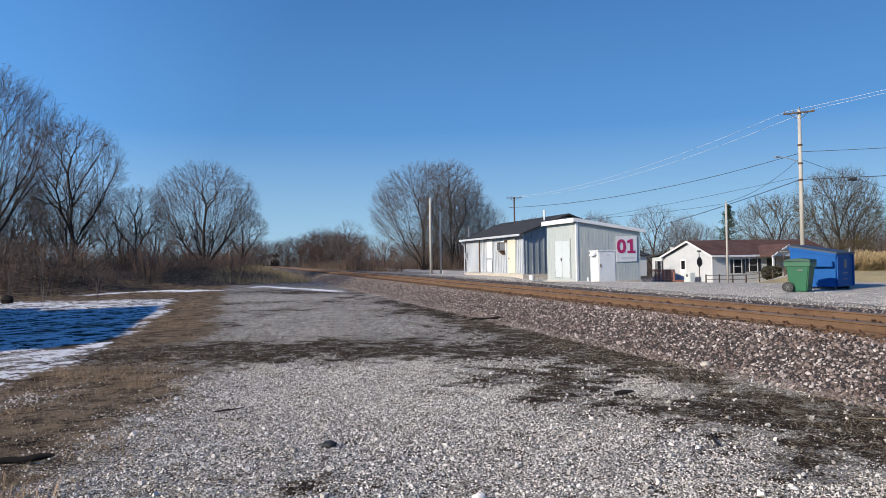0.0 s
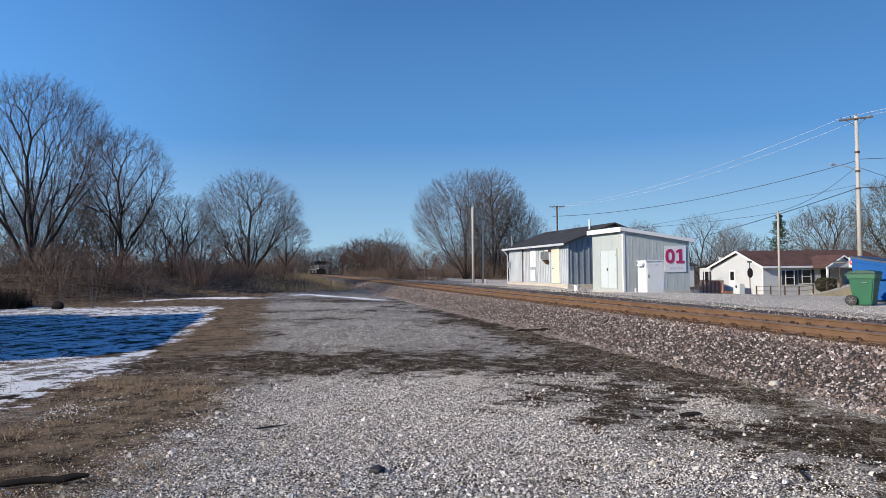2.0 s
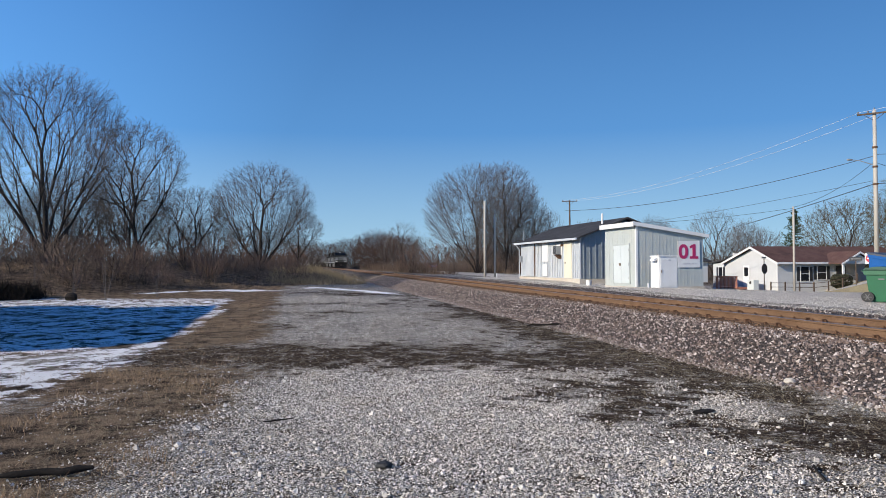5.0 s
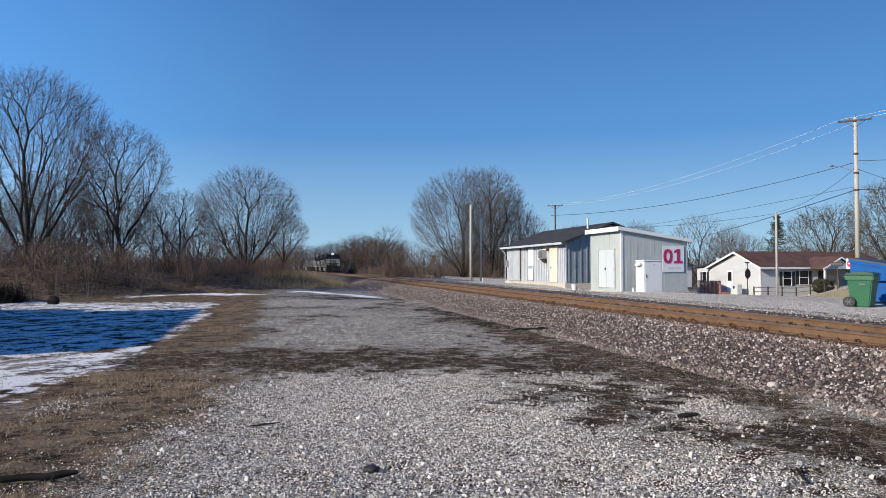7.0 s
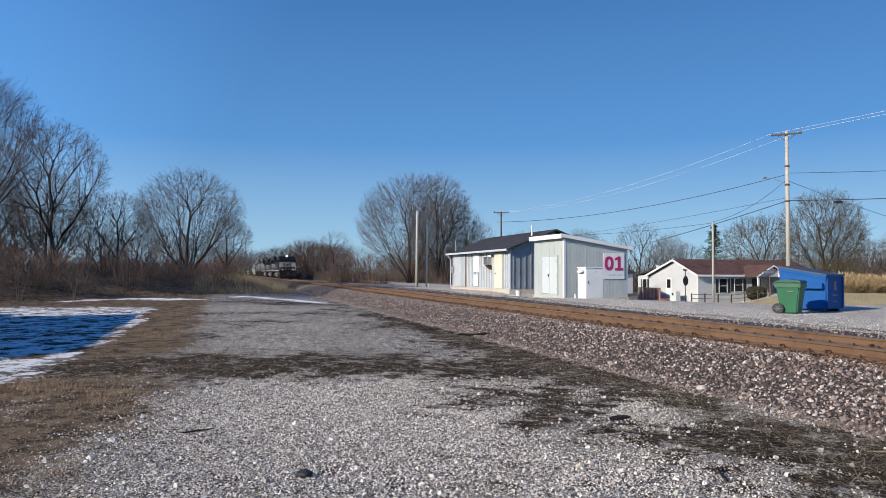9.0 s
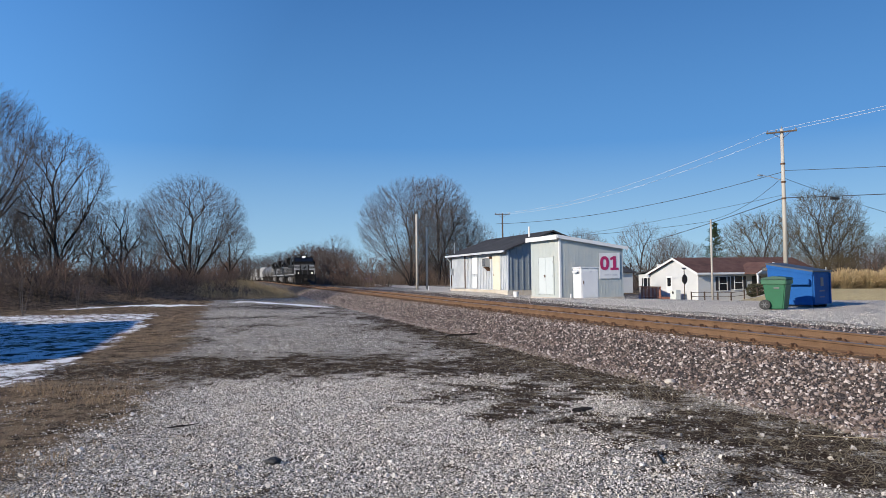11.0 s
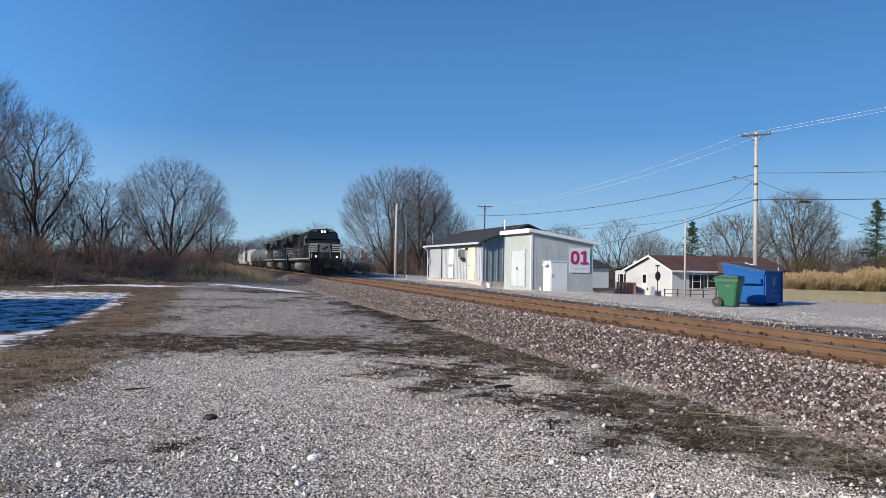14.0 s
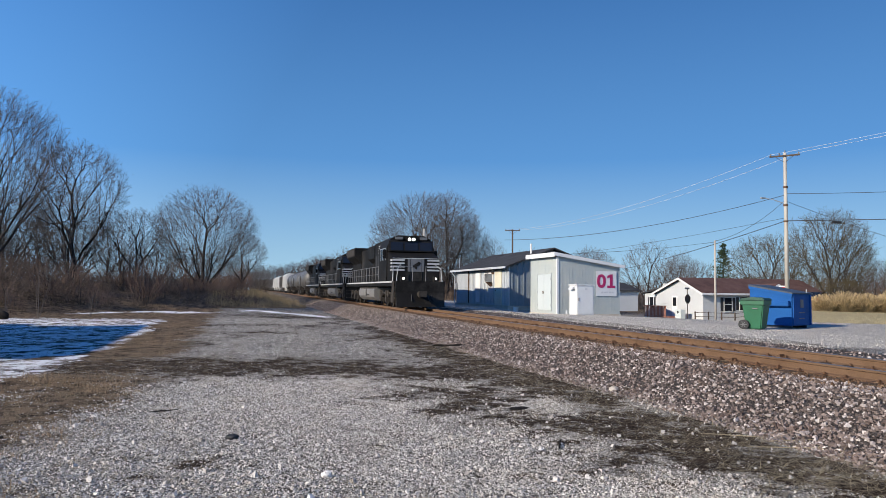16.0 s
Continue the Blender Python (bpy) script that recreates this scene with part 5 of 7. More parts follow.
def make_hopper(material, label):
    car = thing("hopper_car", pose(0, 0, 0), label, "hopper car", "freight train")
    body = part("body", extrude([(-1.50, 1.5), (-1.58, 2.6), (-1.50, 4.0), (-1.0, 4.40), (1.0, 4.40), (1.50, 4.0), (1.58, 2.6), (1.50, 1.5)], "y", -7.2, 7.2, bevel=0.03), material, car)
    for s in (-1, 1):
        for i in range(11):
            y = -6.9 + 1.38 * i
            part("side_post", boxes((s * 1.60 - 0.05, s * 1.60 + 0.05, y - 0.05, y + 0.05, 1.45, 3.95)), material, body)
        part("side_sill", boxes((s * 1.48 - 0.06, s * 1.48 + 0.06, -8.3, 8.3, 1.25, 1.52)), material, car)
        part("slope_sheet", extrude([(s * 7.2, 2.9), (s * 7.2, 1.3), (s * 5.0, 1.3)], "x", -1.3, 1.3), material, car)
        part("end_ladder", rods(((-1.4, s * 8.2, 1.2), (-1.4, s * 8.2, 3.6), 0.02), ((-1.0, s * 8.2, 1.2), (-1.0, s * 8.2, 3.6), 0.02), *[((-1.4, s * 8.2, 1.4 + 0.35 * i), (-1.0, s * 8.2, 1.4 + 0.35 * i), 0.015) for i in range(6)], seg=6), material, car)
        part("end_platform", boxes((-1.45, 1.45, min(s * 7.2, s * 8.3), max(s * 7.2, s * 8.3), 1.15, 1.25)), M["under"], car)
        part("coupler", boxes((-0.15, 0.15, min(s * 8.1, s * 8.95), max(s * 8.1, s * 8.95), 0.75, 1.0)), M["under"], car)
        car_truck(car, s * 6.7)
    for y in (-3.6, 0.0, 3.6):
        part("bay", extrude([(y - 1.6, 1.5), (y + 1.6, 1.5), (y + 0.4, 0.45), (y - 0.4, 0.45)], "x", -1.2, 1.2), material, car)
    part("roof_walk", boxes((-0.55, 0.55, -7.0, 7.0, 4.42, 4.47)), M["under"], car)
    part("centre_sill", boxes((-0.3, 0.3, -8.3, 8.3, 0.8, 1.1)), M["under"], car)
    return car


TRAIN = []  # (object, metres from the lead headlight back to the car's middle)


def make_train():
    back = 8.1 - 11.15
    lead = make_locomotive(True)
    second = make_locomotive(False)
    tank = make_tank_car()
    white = make_hopper(M["hopper"], "pale covered hopper car of the freight train")
    dark = make_hopper(M["box_dark"], "dark brown hopper car of the freight train")
    used = set()
    for kind, length in [(lead, 22.35), (second, 22.35), (second, 22.35)] + [(tank, 17.6)] * 3 + [(white, 17.9)] + [(dark, 17.9)] + [(white, 17.9)] * 3 + [(dark, 17.9)] * 2 + [(tank, 17.6)] * 2 + [(dark, 17.9)] * 3:
        ob = copy_thing(kind, pose(0, 0, 0)) if kind.name in used else kind
        used.add(kind.name)
        TRAIN.append((ob, back + length / 2))
        back += length


make_train()


# ---- trees ----
def grow(rng, start, way, length, r0, r1, k, lift, wander):
    """Branches as polylines: points (n, k, 3) and radii (n, k). lift bends them upwards."""
    n = len(start)
    pts = np.zeros((n, k, 3))
    pts[:, 0] = start
    d = way / np.linalg.norm(way, axis=1, keepdims=True)
    for i in range(1, k):
        d = d + np.array([0, 0, lift / k]) + rng.normal(0, wander, (n, 3))
        d /= np.linalg.norm(d, axis=1, keepdims=True)
        pts[:, i] = pts[:, i - 1] + d * (length / (k - 1))[:, None]
    t = np.linspace(0, 1, k)[None]
    return pts, r0[:, None] * (1 - t) + r1[:, None] * t


def sprout(rng, pts, radii, count, t0, angle, share, r_share, k, lift, wander, r_min):
    """Children along the branches given."""
    n, kk, _ = pts.shape
    m = n * count
    src = np.repeat(np.arange(n), count)
    t = t0 + (0.98 - t0) * rng.random(m) ** 0.85
    f = t * (kk - 1)
    i = np.minimum(f.astype(int), kk - 2)
    w = (f - i)[:, None]
    start = pts[src, i] * (1 - w) + pts[src, i + 1] * w
    tan = pts[src, i + 1] - pts[src, i]
    tan /= np.linalg.norm(tan, axis=1, keepdims=True) + 1e-9
    rnd = rng.normal(size=(m, 3))
    perp = rnd - tan * np.sum(rnd * tan, 1, keepdims=True)
    perp /= np.linalg.norm(perp, axis=1, keepdims=True) + 1e-9
    a = angle * rng.uniform(0.6, 1.4, m)[:, None]
    way = tan * np.cos(a) + perp * np.sin(a)
    length = np.linalg.norm(pts[src, -1] - pts[src, 0], axis=1) * share * rng.uniform(0.6, 1.25, m) * (1.15 - 0.55 * t)
    r = radii[src, i] * (1 - w[:, 0]) + radii[src, i + 1] * w[:, 0]
    return grow(rng, start, way, length, np.maximum(r * r_share, r_min), np.full(m, r_min * 0.6), k, lift, wander)


def ribbons(rng, pts, radii):
    """Twigs too thin to show their roundness: narrow strips turned at random."""
    n, k, _ = pts.shape
    d = pts[:, -1] - pts[:, 0]
    e = np.cross(d, rng.normal(size=(n, 3)))
    e /= np.linalg.norm(e, axis=1, keepdims=True) + 1e-9
    w = e[:, None, :] * radii[:, :, None]
    v = np.stack([pts - w, pts + w], 2)
    idx = np.arange(n * k * 2).reshape(n, k, 2)
    a, b = idx[:, :-1], idx[:, 1:]
    return v.reshape(-1, 3), np.stack([a[..., 0], a[..., 1], b[..., 1], b[..., 0]], -1).reshape(-1, 4)


def bare_tree(seed, height, tips, stems, span, twig, trunk_r, twig_mat, name="tree", label="", low=0.2, fork=0.0, hollow=0.5, category="tree", sides=6, fuzz=0):
    """A leafless tree: its crown's tips are shared out among forks, from the root up, and the wood thickens with the tips it bears."""
    rng = np.random.default_rng(seed)
    d = rng.normal(size=(tips, 3))
    d /= np.linalg.norm(d, axis=1, keepdims=True)
    lobes = rng.normal(size=(7, 3))
    lobes /= np.linalg.norm(lobes, axis=1, keepdims=True)
    bulge = 0.90 + 0.12 * np.max(d @ lobes.T, axis=1) + rng.normal(0, 0.02, tips)
    r = (hollow + (1 - hollow) * rng.random(tips)) ** 0.6 * bulge
    top = d * r[:, None] * (height * span, height * span, height * (1 - low) / 2) + (0, 0, height * (1 + low) / 2)
    cone = np.linalg.norm(top[:, :2], axis=1) < height * span * 0.25 + 1.2 * top[:, 2]
    top = top[cone]
    segs = []

    def branch(p, way, ids, depth):
        pts = top[ids]
        n = len(ids)
        if n <= 3:
            for q in pts:
                segs.append((p, way, q, 1))
            return
        c = pts.mean(0) - p
        if depth == 0 and stems > 1:
            az = np.arctan2(pts[:, 1] - p[1], pts[:, 0] - p[0]) + 0.0
            rad = np.linalg.norm(pts[:, :2] - p[:2], axis=1) / (pts[:, 2] + 0.3)
            inner = rad < np.quantile(rad, 0.3)
            ring = ((az + np.pi) / (2 * np.pi) * (stems - 1)).astype(int) % (stems - 1)
            key = np.where(inner, stems - 1, ring)
            groups = [ids[key == g] for g in range(stems)]
        else:
            q = pts - p
            q = q / (np.linalg.norm(q, axis=1, keepdims=True) + 1e-9)
            q = q - q.mean(0)
            u, s, vt = np.linalg.svd(q[:: max(1, n // 60)], full_matrices=False)
            a = q @ vt[0]
            cut = np.quantile(a, rng.uniform(0.3, 0.7))
            groups = [ids[a <= cut], ids[a > cut]]
        for g in groups:
            if len(g) == 0:
                continue
            to = top[g].mean(0) - p
            f = (0.52 if depth == 0 else 0.30) * rng.uniform(0.8, 1.2) if len(g) > 3 else 0.45
            if len(g) > 30 and depth == 0 and stems > 1:
                f = rng.uniform(0.3, 0.6)
            q = p + to * f + rng.normal(0, 0.03, 3) * np.linalg.norm(to) * f
            segs.append((p, way, q, len(g)))
            nw = q - p + 0.25 * way * np.linalg.norm(q - p)
            branch(q, nw / (np.linalg.norm(nw) + 1e-9), g, depth + 1)

    root = np.array([0.0, 0.0, -0.3])
    up = np.array([0.0, 0.0, 1.0])
    if fork:
        q = np.array([0.02 * height, 0.0, fork * height])
        segs.append((root, up, q, len(top)))
        root = q
    branch(root, up, np.arange(len(top)), 0)
    p0 = np.array([s[0] for s in segs])
    way = np.array([s[1] for s in segs])
    p1 = np.array([s[2] for s in segs])
    cnt = np.array([s[3] for s in segs], float)
    l = np.linalg.norm(p1 - p0, axis=1, keepdims=True)
    mid = (p0 + p1) / 2 + (way - (p1 - p0) / (l + 1e-9)) * l * 0.10 + rng.normal(0, 0.02, p0.shape) * l
    pts = np.stack([p0, mid, p1], 1)
    rad = np.maximum(twig, trunk_r * (cnt / len(top) * max(stems, 1) ** 0.5) ** 0.5)
    rad = np.minimum(rad, trunk_r)
    rads = np.stack([rad, rad * 0.93, rad * np.where(cnt <= 1, 0.4, 0.82)], 1)
    tree = thing(name, pose(0, 0, 0), label, category)
    bough = max(len(top) * 0.012, 12)
    big, mids = cnt > bough, (cnt > 3) & (cnt <= bough)
    v, f = tubes(pts[big], rads[big], sides)
    trunk = new("trunk", mesh_np("trunk", v, f, M["bark"], True))
    trunk.parent = tree
    v, f = joined([tubes(pts[mids][:, ::2], rads[mids][:, ::2], 3), ribbons(rng, pts[cnt <= 3][:, ::2], rads[cnt <= 3][:, ::2])])
    if fuzz:
        # side twigs on the last shoots
        side = sprout(rng, pts[cnt <= 3], rads[cnt <= 3], fuzz, 0.15, 0.75, 0.52, 0.7, 2, 0.15, 0.1, twig * 0.62)
        v, f = joined([(v, f), ribbons(rng, *side)])
    crown = new("crown", mesh_np("crown", v, f, twig_mat))
    crown.parent = tree
    return tree


def put_tree(proto, x, y, height, base_height, turn, label="", wide=1.0, used=set()):
    """A tree of that height on the land; the prototype itself serves first."""
    s = height / base_height
    m = pose(x, y, land_at(x, y) - 0.05, 0, 0, turn) @ Matrix.Diagonal((s * wide, s * wide, s, 1))
    if proto.name in used:
        ob = copy_thing(proto, m)
    else:
        used.add(proto.name)
        proto.matrix_basis = m
        ob = proto
    return tagged(ob, label) if label else ob


def make_trees():
    vase = bare_tree(1, 12.0, 6000, 11, 0.47, 0.009, 0.17, M["twig"], label="leafless multi-stemmed tree with a rounded fan crown", low=0.10, hollow=0.35, fuzz=4)
    big = bare_tree(2, 14.0, 6500, 7, 0.42, 0.008, 0.21, M["twig"], label="tall spreading leafless tree on the brushy bank", low=0.2, fuzz=4)
    slim = bare_tree(3, 12.0, 2600, 4, 0.33, 0.010, 0.16, M["twig"], label="slender forked leafless tree on the bank", low=0.22, fork=0.12, fuzz=4)
    thick = bare_tree(4, 13.0, 7000, 13, 0.50, 0.010, 0.14, M["twig"], label="dense clump of leafless trees beside the track", low=0.05, hollow=0.3, fuzz=4)
    small = bare_tree(5, 8.0, 900, 4, 0.38, 0.013, 0.10, M["twig"], label="small leafless tree in the far brush", low=0.1, sides=4, fuzz=0)
    far_slim = bare_tree(8, 12.0, 1700, 5, 0.34, 0.010, 0.14, M["twig"], label="leafless tree of the woods behind the houses", low=0.18, fork=0.1, sides=4, fuzz=1)
    red = bare_tree(6, 9.0, 1500, 9, 0.5, 0.020, 0.09, M["red_twig"], label="russet bare thicket tree beyond the bend", low=0.02, hollow=0.2, sides=4, fuzz=2)
    olive = bare_tree(7, 10.0, 2400, 4, 0.44, 0.012, 0.15, M["olive_twig"], label="tree with a sparse olive-brown crown behind the lawn", low=0.12, hollow=0.3, fuzz=4)
    put_tree(vase, -1.9, 86, 12.7, 12.0, 20, wide=1.1)
    put_tree(big, -15.4, 54, 13.9, 14.0, 60, wide=0.98)
    put_tree(slim, -11.6, 64, 12.2, 12.0, 0, wide=1.1)
    put_tree(thick, 24.6, 88.5, 14.4, 13.0, 0, wide=0.98)
    put_tree(thick, 31.5, 95, 11.2, 13.0, 130, "leafless thicket tree behind the poles", wide=0.95)
    put_tree(slim, 28.2, 88, 14.4, 12.0, 50, "slim leafless tree rising from the thicket", wide=0.9)
    put_tree(slim, -23.5, 58, 12.5, 12.0, 200, wide=0.9)
    put_tree(big, -30, 66, 14.0, 14.0, 250)
    put_tree(vase, -14.5, 78, 9.5, 12.0, 100, "leafless tree behind the brush", wide=0.8)
    put_tree(slim, -8.5, 80, 8.5, 12.0, 300, wide=1.1)
    put_tree(vase, -19.5, 75, 9.0, 12.0, 10, wide=0.85)
    put_tree(slim, 2.6, 96, 8.0, 12.0, 80, "thin leafless sapling by the railway", wide=1.2)
    rng = np.random.default_rng(31)
    for x, y in [(-26, 92), (-21, 100), (-17, 96), (-12, 104), (-33, 88), (-38, 98), (-9, 112), (-5, 118), (-29, 108), (-16, 118), (-44, 84), (-50, 96), (-24, 84), (-36, 76), (1, 128), (4, 140), (7.5, 165), (-3, 140), (-11, 88), (-15, 86), (-20, 88), (-27, 80), (-31, 84), (-8, 96), (-13, 92), (-18, 82), (-22, 94), (-35, 90), (-41, 90), (-5, 104), (-2, 112), (-40, 80), (-25, 76), (19, 112), (29, 108), (33, 118), (24, 120), (37, 104), (20, 128), (10, 210), (13, 240), (9, 255), (5, 200)]:
        put_tree(small, x, y, rng.uniform(6.0, 8.5), 8.0, rng.uniform(0, 360), wide=rng.uniform(0.9, 1.25))
    for x, y, h in [(22, 150, 7.5), (25.5, 158, 9.5), (29, 168, 9.5), (24, 182, 11), (27, 200, 12.5), (22, 215, 11), (31, 178, 8), (20.5, 172, 7), (33, 150, 6.0), (20.5, 240, 11), (17, 275, 11.5), (13, 300, 11), (35.5, 140, 6), (8, 320, 10)]:
        put_tree(red, x, y, h * 1.06, 9.0, rng.uniform(0, 360), wide=rng.uniform(1.0, 1.25))
    # woods behind the houses
    for i in range(28):
        a = i / 27
        x, y = 44 + 78 * a + rng.uniform(-3, 3), 118 - 46 * a + rng.uniform(-9, 9)
        put_tree((small, far_slim)[i % 2], x, y, rng.uniform(8.0, 11.5) * (1.0 if x < 78 else 0.72), (8.0, 12.0)[i % 2], rng.uniform(0, 360), wide=rng.uniform(0.9, 1.2))
    for x, y, h in ((50.5, 90, 10.5), (58, 88, 11.5), (46.5, 92, 9)):
        put_tree(far_slim, x, y, h, 12.0, rng.uniform(0, 360), "leafless yard tree behind the houses", wide=1.35)
    put_tree(olive, 69, 66.5, 12.2, 10.0, 0, wide=1.0)
    put_tree(olive, 72.5, 68, 7.5, 10.0, 140, wide=1.0)
    put_tree(olive, 67, 74.4, 9, 10.0, 220, wide=1.2)
    for x, y, h in ((67, 53, 2.6), (76, 58, 3.6), (83, 58, 4.4), (86, 62, 5.0), (90, 50, 4.2), (60, 56, 2.6)):
        put_tree(olive, x, y, h, 10.0, rng.uniform(0, 360), "bushy olive-brown shrub tree at the lawn's edge", wide=1.7)


make_trees()


def make_bushes():
    bush = bare_tree(12, 3.0, 330, 12, 0.55, 0.0075, 0.018, M["brush_twig"], "bush", "tangled leafless brown bush on the bank", low=0.0, hollow=0.15, category="bush", sides=3)
    tall = bare_tree(13, 3.0, 280, 10, 0.38, 0.0075, 0.02, M["red_brush"], "bush", "upright reddish leafless shrub on the bank", low=0.0, hollow=0.2, category="bush", sides=3)
    rng = np.random.default_rng(41)
    n = 0
    while n < 205:
        y = 40 + 52 * rng.random() ** 1.3
        x = rng.uniform(-6 - 0.55 * y, 0.048 * y - 1.5)
        past = y - bank_line(x)
        if past < 2.0:
            continue
        h = (0.8 + 1.3 * rng.random()) if past < 5 else (1.9 + 2.2 * rng.random() ** 1.3)
        if x > -3:
            h *= 0.8
        put_tree((bush, tall)[n % 2], x, y, h, 3.0, rng.uniform(0, 360), wide=rng.uniform(0.9, 1.5))
        n += 1
    for i in range(32):
        y = rng.uniform(84, 112)
        put_tree((bush, tall)[i % 2], rng.uniform(15.5, 38), y, rng.uniform(2.2, 5.0), 3.0, rng.uniform(0, 360), "tangled bush under the tree clump beyond the track", wide=rng.uniform(0.9, 1.4))
    for i in range(22):
        y = rng.uniform(88, 165)
        put_tree((bush, tall)[i % 2], float(track_x(y)) - rng.uniform(10.0, 19), y, rng.uniform(2.4, 5.0), 3.0, rng.uniform(0, 360), "leafless brush beside the far railway", wide=rng.uniform(1.0, 1.6))
    for i in range(18):
        x = rng.uniform(44, 120)
        put_tree((bush, tall)[i % 2], x, 112 - 0.55 * (x - 44) + rng.uniform(-5, 5), rng.uniform(3.0, 6.0), 3.0, rng.uniform(0, 360), "dull brown undergrowth of the woods behind the houses", wide=rng.uniform(1.2, 2.0))
    for i in range(14):
        y = rng.uniform(76, 150)
        x = float(track_x(y)) + rng.uniform(5.5, 9.5) if i % 2 else rng.uniform(27, 40)
        put_tree(bush, x, y, rng.uniform(2.0, 4.2), 3.0, rng.uniform(0, 360), "tangled leafless bush beyond the track", wide=rng.uniform(0.9, 1.4))


make_bushes()


def make_far_woods():
    rng = np.random.default_rng(51)
    n = 34000
    a = rng.random(n)
    x = np.where(a < 0.62, 40 + 130 * rng.random(n), -150 + 150 * rng.random(n))
    y = np.where(a < 0.62, 150 - 0.55 * (x - 40) + rng.uniform(-16, 16, n), 150 + rng.uniform(-12, 40, n) + 0.2 * x)
    hgt = np.where(x > 30, 8.3, 3.6) + 2.0 * wobble(x, y, 0.08) + 1.4 * wobble(x, y, 0.3)
    # the stretch that closes the view along the line, clear of the track itself
    k = slice(0, 9000)
    y[k] = 300 + 170 * rng.random(9000)
    x[k] = track_x(y[k]) + np.where(rng.random(9000) < 0.5, 9 + 55 * rng.random(9000), -9 - 75 * rng.random(9000))
    hgt[k] = 8.5 + 2.0 * wobble(x[k], y[k], 0.06)
    blades("far_woods", x, y, hgt * rng.uniform(0.35, 1.05, n), rng.uniform(0.0, 0.9, n), rng.uniform(0.02, 0.045, n), M["far_twig"], "hazy bare winter woods along the horizon", "woods")


make_far_woods()


def make_conifer(x, y, h, seed, label):
    rng = np.random.default_rng(seed)
    tree = thing("conifer", pose(x, y, land_at(x, y) - 0.05), label, "tree")
    trunk = bmesh.new()
    rod(trunk, (0, 0, -0.2), (0, 0, h), 0.16, 0.02, 8)
    part("trunk", trunk, M["bark"], tree)
    n = int(20 * h)
    t = rng.random(n) ** 0.8
    z = h * (0.12 + 0.86 * t)
    reach = (h * 0.30 * (1 - t) ** 0.75 + 0.15) * rng.uniform(0.45, 1.2, n)
    az = rng.uniform(0, 2 * np.pi, n)
    way = np.stack([np.cos(az), np.sin(az), rng.uniform(-0.25, 0.25, n)], -1)
    pts, rad = grow(rng, np.stack([np.zeros(n), np.zeros(n), z], -1), way, reach, np.full(n, 0.02), np.full(n, 0.006), 5, 0.25, 0.04)
    v1, f1 = tubes(pts, rad, 3)
    m = 26
    src = np.repeat(np.arange(n), m)
    s = rng.uniform(0.15, 1, n * m) * 4
    i = np.minimum(s.astype(int), 3)
    w = (s - i)[:, None]
    p = pts[src, i] * (1 - w) + pts[src, i + 1] * w
    d = rng.normal(size=(n * m, 3)) + (0, 0, 0.5)
    d /= np.linalg.norm(d, axis=1, keepdims=True)
    e = np.cross(d, rng.normal(size=(n * m, 3)))
    e /= np.linalg.norm(e, axis=1, keepdims=True)
    l = rng.uniform(0.12, 0.28, n * m)[:, None]
    v2 = np.stack([p - e * 0.02, p + e * 0.02, p + d * l + e * 0.03, p + d * l - e * 0.03], 1).reshape(-1, 3)
    f2 = np.arange(len(v2)).reshape(-1, 4)
    needles = new("needles", mesh_np("needles", *joined([(v1, f1), (v2, f2)]), M["needle"]))
    needles.parent = tree


make_conifer(70, 87, 10.6, 1, "dark green conifer behind the white house")
make_conifer(83.6, 68, 11.0, 2, "tall open conifer beyond the lawn")
make_conifer(92, 66, 10.5, 3, "dark conifer at the edge of the woods")


def make_reeds(x, y, w, h, n, seed, label):
    """A domed clump: arching stems, each second one with a plume at its tip."""
    rng = np.random.default_rng(seed)
    clump = thing("reed_clump", pose(x, y, land_at(x, y)), label, "ornamental grass")
    az, r = rng.uniform(0, 2 * np.pi, n), w * np.sqrt(rng.random(n))
    root = np.stack([r * np.cos(az) * 0.7, r * np.sin(az) * 0.7, np.full(n, -0.05)], -1)
    out = np.stack([np.cos(az), np.sin(az), np.zeros(n)], -1) * (r / w)[:, None] * 0.55 + rng.normal(0, 0.16, (n, 3)) * (1, 1, 0) + (0, 0, 1)
    long = h * (1.0 - 0.35 * (r / w) ** 2) * rng.uniform(0.55, 1.05, n)
    pts, rad = grow(rng, root, out, long, np.full(n, 0.007), np.full(n, 0.004), 4, -0.35, 0.05)
    stems = new("stem_mass", mesh_np("stem_mass", *ribbons(rng, pts, rad), M["tallgrass"]))
    k = n // 2
    tip, way = pts[:k, -1], pts[:k, -1] - pts[:k, -2]
    way = way / np.linalg.norm(way, axis=1, keepdims=True)
    chunks = []
    for j in range(3):
        d = way + rng.normal(0, 0.22, (k, 3))
        pl, pr = grow(rng, tip - way * 0.12, d, np.full(k, 0.30), np.full(k, 0.016), np.full(k, 0.010), 3, -0.2, 0.08)
        chunks.append(ribbons(rng, pl, pr))
    plumes = new("plume_mass", mesh_np("plume_mass", *joined(chunks), M["plume"]))
    for ob in (stems, plumes):
        ob.parent = clump
        tagged(ob, kind="stuff")


